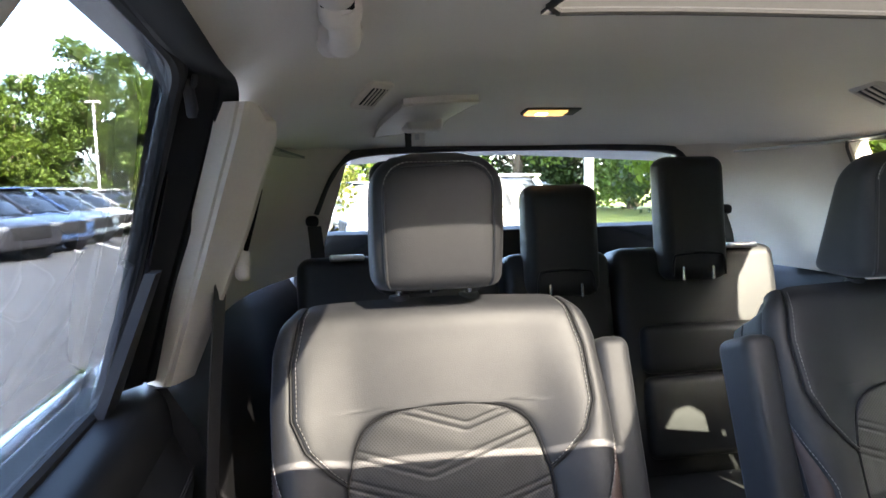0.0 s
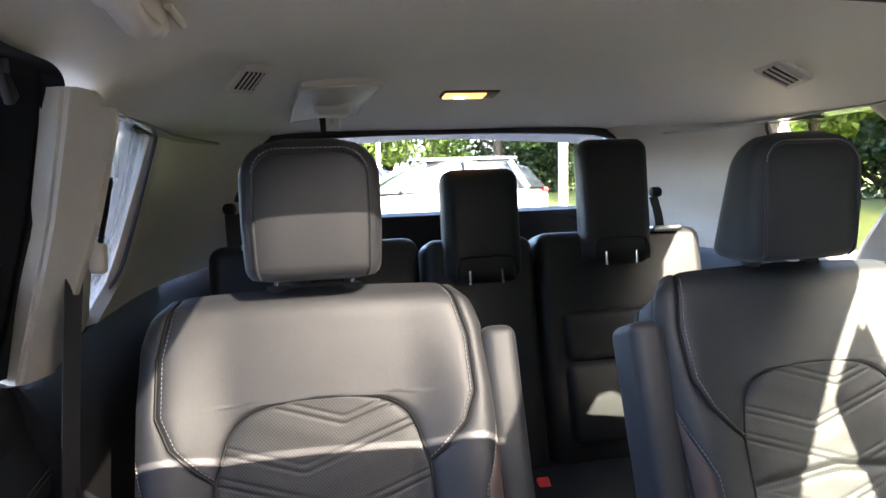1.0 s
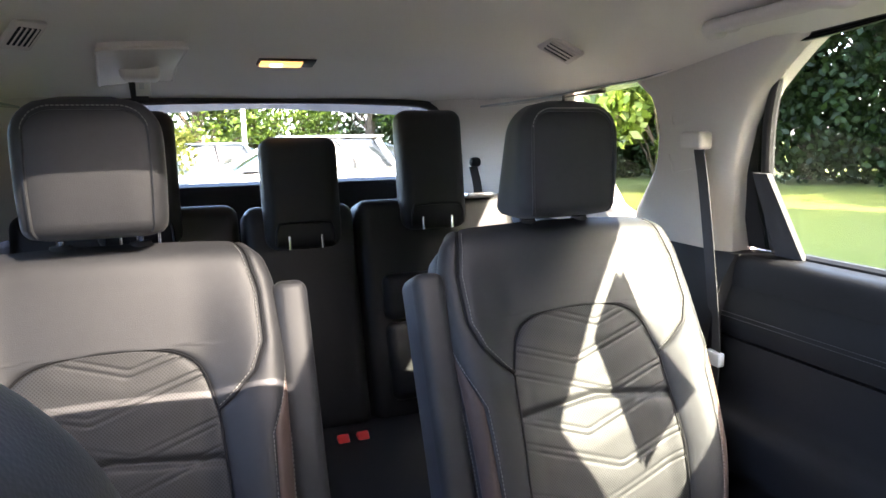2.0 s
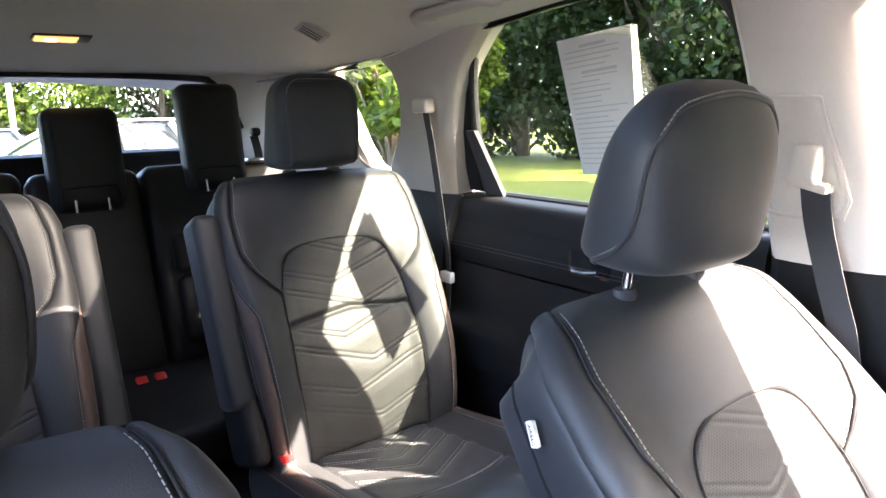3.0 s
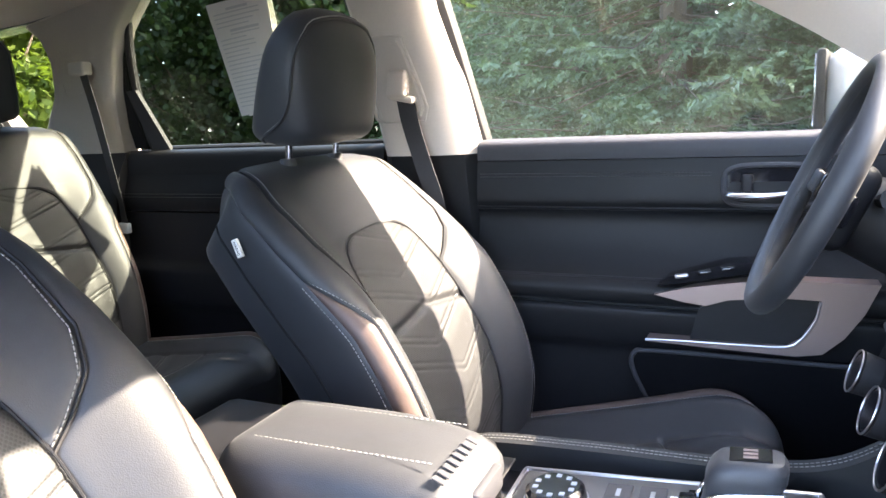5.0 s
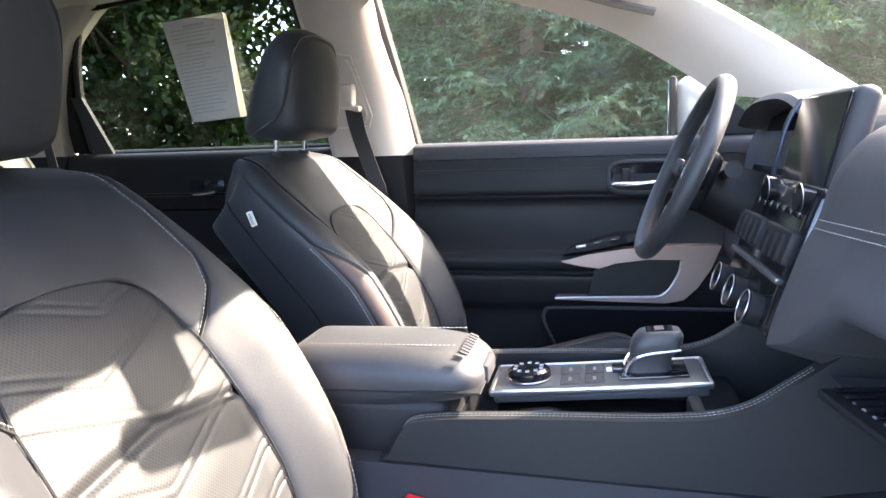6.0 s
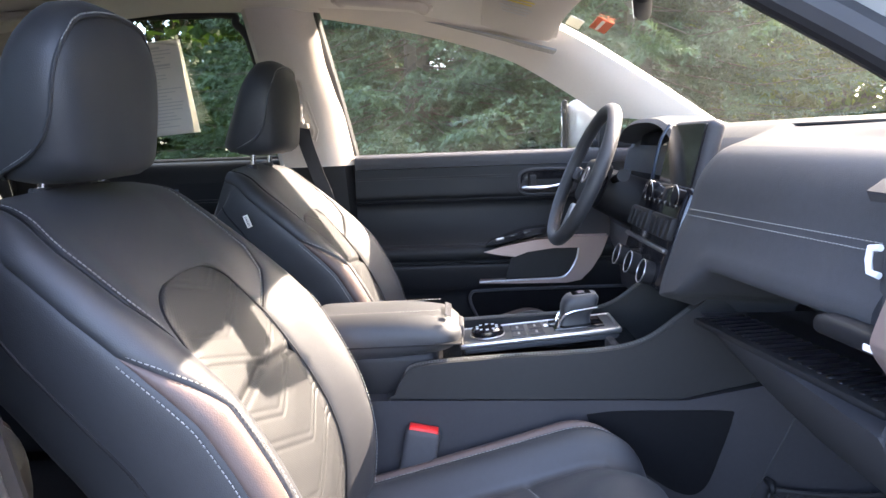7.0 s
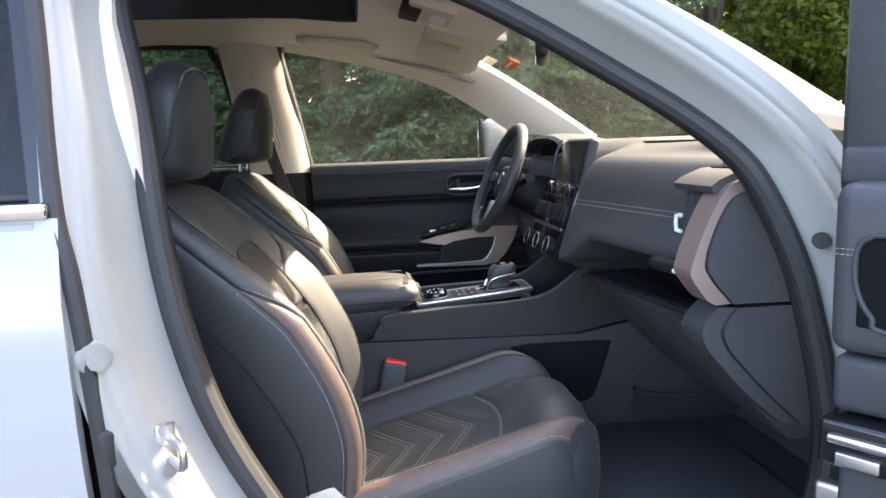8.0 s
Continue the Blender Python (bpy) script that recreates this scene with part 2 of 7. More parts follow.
def tube(pts, r, seg=8, closed=False, flat=1.0, bm=None, cap=True):
    """A round (or flattened) rod along pts."""
    bm = bm or bmesh.new()
    P = [Vector(p) for p in pts]
    n = len(P)
    rings = []
    up = Vector((0, 0, 1))
    prev = None
    for i, p in enumerate(P):
        a, b = (P[(i - 1) % n], P[(i + 1) % n]) if closed else (P[max(i - 1, 0)], P[min(i + 1, n - 1)])
        t = (b - a).normalized()
        if prev is None:
            s = t.cross(up)
            s = (s if s.length > 0.05 else t.cross(Vector((1, 0, 0)))).normalized()
        else:
            s = (prev - t * prev.dot(t)).normalized()
        prev = s
        w = s.cross(t)
        rr = r[i] if isinstance(r, (list, tuple)) else r
        rings.append([bm.verts.new(p + s * rr * math.cos(2 * math.pi * k / seg) + w * rr * flat * math.sin(2 * math.pi * k / seg)) for k in range(seg)])
    for i in range(n if closed else n - 1):
        A, B = rings[i], rings[(i + 1) % n]
        for k in range(seg):
            bm.faces.new((A[k], A[(k + 1) % seg], B[(k + 1) % seg], B[k]))
    if cap and not closed:
        bm.faces.new(rings[0][::-1])
        bm.faces.new(rings[-1])
    return bm


def prism(outline, axis, a, b, bevel=0.0, seg=2):
    """The outline (2D, in the two other axes in order) drawn out along axis from a to b."""
    bm = bmesh.new()

    def at(p, w):
        return {"x": (w, p[0], p[1]), "y": (p[0], w, p[1]), "z": (p[0], p[1], w)}[axis]
    A = [bm.verts.new(at(p, a)) for p in outline]
    B = [bm.verts.new(at(p, b)) for p in outline]
    bm.faces.new(A[::-1])
    bm.faces.new(B)
    n = len(A)
    for i in range(n):
        bm.faces.new((A[i], A[(i + 1) % n], B[(i + 1) % n], B[i]))
    if bevel:
        es = [e for e in bm.edges if e.calc_face_angle(0) > 0.5]
        bmesh.ops.bevel(bm, geom=es, offset=bevel, segments=seg, profile=0.5, affect='EDGES', clamp_overlap=True)
    return bm


def sheet(P, thick, way=None):
    """A skin from a grid of points P[i][j], given a thickness along way, or along its own normal."""
    P = np.asarray(P, float)
    n, m, _ = P.shape
    if way is None:
        du, dv = np.gradient(P, axis=0), np.gradient(P, axis=1)
        N = np.cross(du, dv)
        N /= np.linalg.norm(N, axis=2, keepdims=True) + 1e-9
    else:
        N = np.broadcast_to(np.array(way, float), P.shape)
    Q = P + N * thick
    bm = bmesh.new()
    A = [[bm.verts.new(P[i, j]) for j in range(m)] for i in range(n)]
    B = [[bm.verts.new(Q[i, j]) for j in range(m)] for i in range(n)]
    for i in range(n - 1):
        for j in range(m - 1):
            bm.faces.new((A[i][j], A[i + 1][j], A[i + 1][j + 1], A[i][j + 1]))
            bm.faces.new((B[i][j], B[i][j + 1], B[i + 1][j + 1], B[i + 1][j]))
    for i in range(n - 1):
        bm.faces.new((A[i][0], B[i][0], B[i + 1][0], A[i + 1][0]))
        bm.faces.new((A[i][-1], A[i + 1][-1], B[i + 1][-1], B[i][-1]))
    for j in range(m - 1):
        bm.faces.new((A[0][j], A[0][j + 1], B[0][j + 1], B[0][j]))
        bm.faces.new((A[-1][j], B[-1][j], B[-1][j + 1], A[-1][j + 1]))
    return bm


def stitches(name, curves, parent, step=0.0070, length=0.0048, r=0.00075, material=None):
    """Rows of thread along curves (arrays of points), as one mesh."""
    V, Fc = [], []
    for C in curves:
        C = np.asarray(C, float)
        seg = np.linalg.norm(np.diff(C, axis=0), axis=1)
        L = np.concatenate([[0], np.cumsum(seg)])
        s = 0.0
        while s + length < L[-1]:
            a = np.array([np.interp(s, L, C[:, k]) for k in range(3)])
            b = np.array([np.interp(s + length, L, C[:, k]) for k in range(3)])
            d = (b - a) / (np.linalg.norm(b - a) + 1e-9)
            u = np.cross(d, (0.3, 0.2, 0.93))
            u /= np.linalg.norm(u) + 1e-9
            w = np.cross(d, u)
            k = len(V)
            for p in (a, b):
                for q in (u, w, -u, -w):
                    V.append(p + q * r)
            for i in range(4):
                j = (i + 1) % 4
                Fc.append((k + i, k + j, k + 4 + j, k + 4 + i))
            Fc.append((k + 3, k + 2, k + 1, k))
            Fc.append((k + 4, k + 5, k + 6, k + 7))
            s += step
    ob = raw(name, V, Fc, material or THREAD, parent, "grey thread stitching")
    ob["kind"] = "stuff"
    return ob


def ground_z(x, y):
    """The lot falls gently towards the car's tail."""
    return -0.03 * y

# ---- seats ----
def seat_surface(profile, widths, bolster):
    """A function (s, v) -> points of the backrest's face. s runs across (0 middle, 1 edge, 1.6 rear of the side), v up."""
    prof = spline(profile, 200)
    pv = np.concatenate([[0], np.cumsum(np.linalg.norm(np.diff(prof, axis=0), axis=1))])
    pv /= pv[-1]
    wz, ww = zip(*widths)
    bz, bb = zip(*bolster)

    def at(s, v):
        s, v = np.broadcast_arrays(np.asarray(s, float), np.asarray(v, float))
        y0, z0 = np.interp(v, pv, prof[:, 0]), np.interp(v, pv, prof[:, 1])
        e = 0.01
        ty = np.interp(v + e, pv, prof[:, 0]) - np.interp(v - e, pv, prof[:, 0])
        tz = np.interp(v + e, pv, prof[:, 1]) - np.interp(v - e, pv, prof[:, 1])
        ln = np.hypot(ty, tz) + 1e-9
        ny, nz = -tz / ln, ty / ln                      # towards the sitter
        W, B = np.interp(v, wz, ww), np.interp(v, bz, bb)
        a = np.abs(s)
        r = 0.11 * W
        t = np.clip((a - 0.48) / 0.40, 0, 1)
        d = B * t * t * (3 - 2 * t) + 0.010 * np.cos(np.clip(a, 0, 1) * math.pi / 2)
        th = np.clip((a - 0.89) / 0.22, 0, 1) * math.pi / 2
        x = np.where(a <= 0.89, a * W, 0.89 * W + r * np.sin(th))
        d = d - np.where(a > 0.89, r * (1 - np.cos(th)), 0)
        back = np.clip(a - 1.11, 0, None) / 0.49
        d = d - back * (0.125 + B * 0.8)
        x = x - back ** 2 * 0.03
        return np.stack([np.sign(s) * x, y0 + ny * d, z0 + nz * d], -1)
    return at


def panel_mesh(at, left, right, vs, cols, puff, seam=0.006, groove=None):
    """A cushioned panel between the curves left(v) and right(v); its rim sinks into the seam."""
    q = 0.5 - 0.5 * np.cos(np.linspace(0, math.pi, cols))
    V = np.repeat(vs[:, None], cols, 1)
    lo, hi = left(vs)[:, None], right(vs)[:, None]
    S = lo + (hi - lo) * q[None, :]
    P = at(S, V)
    e = 1e-3
    N = np.cross(at(S + e, V) - at(S - e, V), at(S, V + e) - at(S, V - e))
    N /= np.linalg.norm(N, axis=2, keepdims=True) + 1e-12
    wid = np.linalg.norm(P[:, -1] - P[:, 0], axis=1)[:, None]
    dist = np.minimum(q, 1 - q)[None, :] * wid
    hgt = np.concatenate([[0], np.cumsum(np.linalg.norm(np.diff(P[:, cols // 2], axis=0), axis=1))])
    dist = np.minimum(dist, np.minimum(hgt, hgt[-1] - hgt + 1.0)[:, None])
    off = puff * (1 - np.exp(-dist / seam)) - 0.0025
    if groove is not None:
        off = off - groove(S, V, P)
    return P + N * off[..., None]


def grid_faces(n, m, k=0):
    return [(k + i * m + j, k + i * m + j + 1, k + (i + 1) * m + j + 1, k + (i + 1) * m + j) for i in range(n - 1) for j in range(m - 1)]


def join_grids(grids):
    V, Fc = [], []
    for G in grids:
        n, m, _ = G.shape
        Fc += grid_faces(n, m, len(V))
        V += list(G.reshape(-1, 3))
    return V, Fc


def headrest(parent, cx, base, w, h, d, tilt=-12, lean=0.25, posts=0.075, drop=0.045, rnd=1.0, label="black leather headrest with grey stitching", exp=2.8, bot=0.16, floor=0.35, slant=0.28, belly=0.22):
    """A head cushion on two steel posts; base is the middle of its underside."""
    R = rotx(tilt)
    n, m = 30, 56
    G = np.zeros((n, m, 3))
    tops = np.linspace(0, 1, n)
    for i, t in enumerate(tops):
        # rounding at the bottom and the top
        low, high = t / bot, (1 - t) / (0.28 * min(rnd, 1.8))
        e, fl = (min(low, 1.0), floor) if low < high else (min(high, 1.0), 0.35)
        k = (1 - (1 - e) ** 2.2) ** (1 / 2.2) if e < 1 else 1.0
        ww = w * (1 - belly + belly * math.sin(math.pi * min(1, t * 0.85 + 0.08))) * (fl + (1 - fl) * k)
        dd = d * (1.05 - lean * t) * (0.26 + 0.74 * k)
        yc = -lean * d * slant * t + 0.02 * (t - 0.4) ** 2
        for j in range(m):
            a = 2 * math.pi * j / m
            ca, sa = math.cos(a), math.sin(a)
            rr = (abs(ca) ** exp + abs(sa) ** exp) ** (-1 / exp)
            G[i, j] = (ww / 2 * rr * ca, yc + dd / 2 * rr * sa, h * t)
    V = [Vector(base) + R @ Vector(p) for p in G.reshape(-1, 3)]
    Fc = [(i * m + j, i * m + (j + 1) % m, (i + 1) * m + (j + 1) % m, (i + 1) * m + j) for i in range(n - 1) for j in range(m)]
    Fc += [tuple(range(m))[::-1], tuple((n - 1) * m + j for j in range(m))]
    hr = raw("headrest", V, Fc, LEATHER, parent, label)
    # the seam runs round the front face
    crest = n - 6 if exp > 4 else n - 3
    def rim(j, out):
        col = []
        for i in range(2, crest + 1):
            p = Vector(G[i, j % m])
            q = Vector((p.x * out, p.y * out, p.z))
            col.append(Vector(base) + R @ q)
        return col
    jl, jr = (int(m * 0.635), int(m * 0.865) + 1) if exp > 4 else (int(m * 0.595), int(m * 0.905))
    left, right = rim(jl, 1.012), rim(jr, 1.012)
    arc = []
    for j in range(jl, jr + 1):
        p = Vector(G[crest, j])
        arc.append(Vector(base) + R @ Vector((p.x * 1.012, p.y * 1.012, p.z + 0.001)))
    top = left[:-1] + arc + right[:-1][::-1]
    def on_side(t, a):
        fi, fj = t * (n - 1), (a % 360) / 360 * m
        i, j = min(int(fi), n - 2), int(fj) % m
        p, q, jj = fi - i, fj - int(fj), (j + 1) % m
        g = G[i, j] * (1 - p) * (1 - q) + G[i + 1, j] * p * (1 - q) + G[i, jj] * (1 - p) * q + G[i + 1, jj] * p * q
        return Vector(base) + R @ Vector((g[0] * 1.014, g[1] * 1.014, g[2] + (0.002 if t > 0.85 else 0)))
    if exp > 4:
        col = [(t, 229.0) for t in np.linspace(0.05, 0.78, 30)] + [(0.78 + 0.125 * math.sin(k / 12 * math.pi / 2), 229 + 14 * (1 - math.cos(k / 12 * math.pi / 2))) for k in range(1, 13)]
        top = [on_side(t, a) for t, a in col] + [on_side(0.905, a) for a in np.linspace(245, 295, 16)] + [on_side(t, 540 - a) for t, a in col[::-1]]
    if exp < 4:
        # here it leaves the front edge low down and runs back along the side's foot
        ts = np.linspace(0.03, 0.84, 46)
        aa = np.interp(ts, [0.03, 0.07, 0.13, 0.22, 0.36, 0.6, 0.72, 0.84], [398, 378, 358, 344, 336, 334, 330, 322])
        aa = np.convolve(np.pad(aa, 3, mode="edge"), np.ones(7) / 7, mode="valid")
        right = [on_side(t, a) for t, a in zip(ts, aa)]
        left = [on_side(t, 540 - a) for t, a in zip(ts, aa)]
        top = left + [on_side(0.84 + 0.085 * math.sin(math.pi * k / 20) ** 0.6, 218 + (322 - 218) * k / 20) for k in range(1, 20)] + right[::-1]
    part("piping", tube(top, 0.0030, 6), LEATHER, hr)
    stitches("stitching", [[p + Vector((0, -0.0012, 0.004)) for p in top]], hr, 0.0066, 0.0048, 0.0010)
    for sx in (-posts, posts):
        p0 = Vector(base) + R @ Vector((sx, 0.0, 0.02))
        p1 = Vector(base) + R @ Vector((sx, 0.005, -drop - 0.03))
        part("post", tube([p0, p1], 0.0062, 14), CHROME, hr, "chrome steel post")
        c = Vector(base) + R @ Vector((sx, 0.004, -drop))
        bm = bmesh.new()
        bmesh.ops.create_cone(bm, cap_ends=True, segments=20, radius1=0.021, radius2=0.016, depth=0.018, matrix=Matrix.Translation(c + Vector((0, 0, 0.003))) @ Matrix.Diagonal((1, 0.75, 1, 1)))
        part("post_guide", bm, GREYP, hr, "dark plastic post guide")
    return hr


def backrest(parent, cx, cy, profile, widths, bolster, vins=0.735, vyoke=0.57, scale=1.0):
    at0 = seat_surface(profile, widths, bolster)

    def at(s, v):
        return at0(s, v) + np.array((cx, cy, 0))
    wz, ww = zip(*widths)

    def W(v):
        return np.interp(v, wz, ww)

    def ins(v):
        w = np.interp(v, [0, 0.3, vyoke, vyoke + 0.08, vins], [0.15, 0.157, 0.147, 0.134, 0.118])
        t = np.clip((v - (vins - 0.10)) / 0.10, 0, 1)
        return w * scale * (1 - t ** 3.2) ** (1 / 3.2) / W(v)

    def yoke(v):
        return np.interp(v, [vyoke, vyoke + 0.03, vyoke + 0.08, vyoke + 0.15, 0.85, 0.95, 1.0], [0.147, 0.172, 0.203, 0.222, 0.222, 0.208, 0.195]) * scale / W(v)

    def brown_in(v):
        return np.interp(v, [0, 0.50, 0.66], [0.905, 0.905, 1.11])

    def inner(v):
        return np.where(v < vyoke, ins(v), yoke(v))

    one = np.ones_like

    def groove(S, V, P):
        x = P[..., 0] - cx
        g = np.zeros_like(x)
        for k in range(8):
            vk = 0.010 + 0.098 * k
            vx = 0.030 * (1 if k % 2 else -1)
            line = vk + 0.50 * np.abs(x - vx) - 0.025
            dline = (V - line) * 0.58
            g += 0.0016 * np.exp(-(dline / 0.0017) ** 2) + 0.0013 * np.exp(-((dline - 0.0105) / 0.0016) ** 2)
            g -= 0.0008 * np.exp(-((dline + 0.022) / 0.014) ** 2)
        fold = np.abs(V - (0.455 + 1.6 * (0.15 - np.abs(x)) * 0.12)) * 0.55
        return g + 0.007 * np.exp(-(fold / 0.006) ** 2)

    vs = np.linspace(0, vins, 330)
    V, Fc = join_grids([panel_mesh(at, lambda v: -ins(v), ins, vs, 70, 0.006, 0.008, groove)])
    raw("centre_panel", V, Fc, PERF, parent, "perforated black leather with quilted chevrons")
    v1 = np.concatenate([np.linspace(vyoke, vins, 36), np.linspace(vins, 1.0, 46)[1:]])
    def inn(v):
        return np.where(v < vins, ins(v), 0.0)
    gl = panel_mesh(at, lambda v: -yoke(v), lambda v: -inn(v), v1, 26, 0.006)
    gr = panel_mesh(at, inn, yoke, v1, 26, 0.006)
    # above the centre panel the two halves meet without a seam
    up = v1 >= vins
    for G, sgn in ((gl, -1), (gr, 1)):
        q = 0.5 - 0.5 * np.cos(np.linspace(0, math.pi, 26))
        if sgn < 0:
            S = -yoke(v1)[:, None] * (1 - q[None, :])
            d = q
        else:
            S = yoke(v1)[:, None] * q[None, :]
            d = 1 - q
        Vv = np.repeat(v1[:, None], 26, 1)
        N = np.cross(at(S + 1e-3, Vv) - at(S - 1e-3, Vv), at(S, Vv + 1e-3) - at(S, Vv - 1e-3))
        N /= np.linalg.norm(N, axis=2, keepdims=True) + 1e-12
        edge = (1 - np.abs(S) / np.maximum(yoke(v1)[:, None], 1e-6)) * (yoke(v1) * W(v1))[:, None]
        off = 0.006 * (1 - np.exp(-edge / 0.006)) - 0.0025
        G[up] = (at(S, Vv) + N * off[..., None])[up]
    V, Fc = join_grids([gl, gr])
    raw("shoulder_panel", V, Fc, LEATHER, parent, "smooth black leather")
    va = np.linspace(0, 1.0, 90)
    for sg in (-1, 1):
        lo, hi = (inner, brown_in)
        f1 = (lambda v: lo(v)) if sg > 0 else (lambda v: -np.maximum(hi(v), lo(v) + 0.02))
        f2 = (lambda v: np.maximum(hi(v), lo(v) + 0.02)) if sg > 0 else (lambda v: -lo(v))
        V, Fc = join_grids([panel_mesh(at, f1, f2, va, 22, 0.006)])
        raw("side_bolster", V, Fc, LEATHER, parent, "smooth black leather")
        vb = np.linspace(0, 0.675, 60)
        f1 = brown_in if sg > 0 else (lambda v: -1.11 * one(v))
        f2 = (lambda v: 1.11 * one(v)) if sg > 0 else (lambda v: -brown_in(v))
        V, Fc = join_grids([panel_mesh(at, f1, f2, vb, 14, 0.004, 0.004)])
        raw("bolster_strip", V, Fc, BROWN, parent, "brown leather strip")
        f1 = (lambda v: 1.11 * one(v)) if sg > 0 else (lambda v: -1.62 * one(v))
        f2 = (lambda v: 1.62 * one(v)) if sg > 0 else (lambda v: -1.11 * one(v))
        V, Fc = join_grids([panel_mesh(at, f1, f2, va, 14, 0.004, 0.006)])
        raw("side_panel", V, Fc, LEATHER, parent, "smooth black leather")
        sv = np.linspace(0.02, 0.97, 50)
        part("side_seam", tube(at(sg * (1.30 + 0.10 * np.sin(3.0 * sv)), sv) + np.array((sg * 0.002, 0, 0)), 0.0022, 6), BLACKP, parent, "dark sewn seam")
    lift = np.array((0, -0.0015, 0.0005))
    vr = np.concatenate([np.linspace(0.0, vins - 0.06, 60), vins - 0.06 + 0.0599 * np.sin(np.linspace(0, math.pi / 2, 40))])
    rim = np.vstack([at(-ins(vr), vr), at(ins(vr), vr)[::-1]]) + lift
    part("panel_seam", tube(rim, 0.0016, 6), BLACKP, parent, "dark sewn seam round the centre panel")
    vq = np.linspace(vyoke, 0.99, 60)
    for sg in (-1, 1):
        part("yoke_seam", tube(at(sg * yoke(vq), vq) + lift, 0.0019, 6), BLACKP, parent, "dark sewn seam")
    cur = []
    vy = np.linspace(vyoke + 0.01, 0.985, 70)
    for sg in (-1, 1):
        C = at(sg * (yoke(vy) - 0.030), vy)
        cur.append(C + np.array((0, -0.0035, 0.0012)))
        vb = np.linspace(0.02, 0.66, 60)
        cur.append(at(sg * (1.11 + 0.02) * np.ones_like(vb), vb) + np.array((sg * 0.0022, -0.001, 0)))
        cur.append(at(sg * (brown_in(vb) - 0.02), vb) + np.array((0, -0.0045, 0)))
    stitches("stitching", cur, parent)
    # rear shell
    bm = bmesh.new()
    rows = []
    for v in np.linspace(0, 1.0, 24):
        rows.append([at(s, v) for s in (-1.6, -1.45, -1.3)] + [at(s, v) for s in (1.3, 1.45, 1.6)])
    A = [[bm.verts.new(p[0]), bm.verts.new(p[0] * 0.6 + p[5] * 0.4 + np.array((0, 0.03, 0))), bm.verts.new(p[0] * 0.4 + p[5] * 0.6 + np.array((0, 0.03, 0))), bm.verts.new(p[5])] for p in rows]
    for i in range(len(A) - 1):
        for j in range(3):
            bm.faces.new((A[i][j], A[i][j + 1], A[i + 1][j + 1], A[i + 1][j]))
    part("rear_shell", bm, BLACKP, parent, "black plastic rear shell")
    # the top closes over to the shell
    vt = 1.0
    ss = np.linspace(-1.6, 1.6, 60)
    e1 = at(ss, vt * np.ones_like(ss))
    e2 = np.array([A_ for A_ in np.linspace(rows[-1][0], rows[-1][5], 60)]) + np.array((0, 0.02, 0.0))
    mid = (e1 + e2) / 2 + np.array((0, 0, 0.006))
    V, Fc = join_grids([np.stack([e1, mid, e2])])
    raw("top_panel", V, Fc, LEATHER, parent, "smooth black leather")
    return at


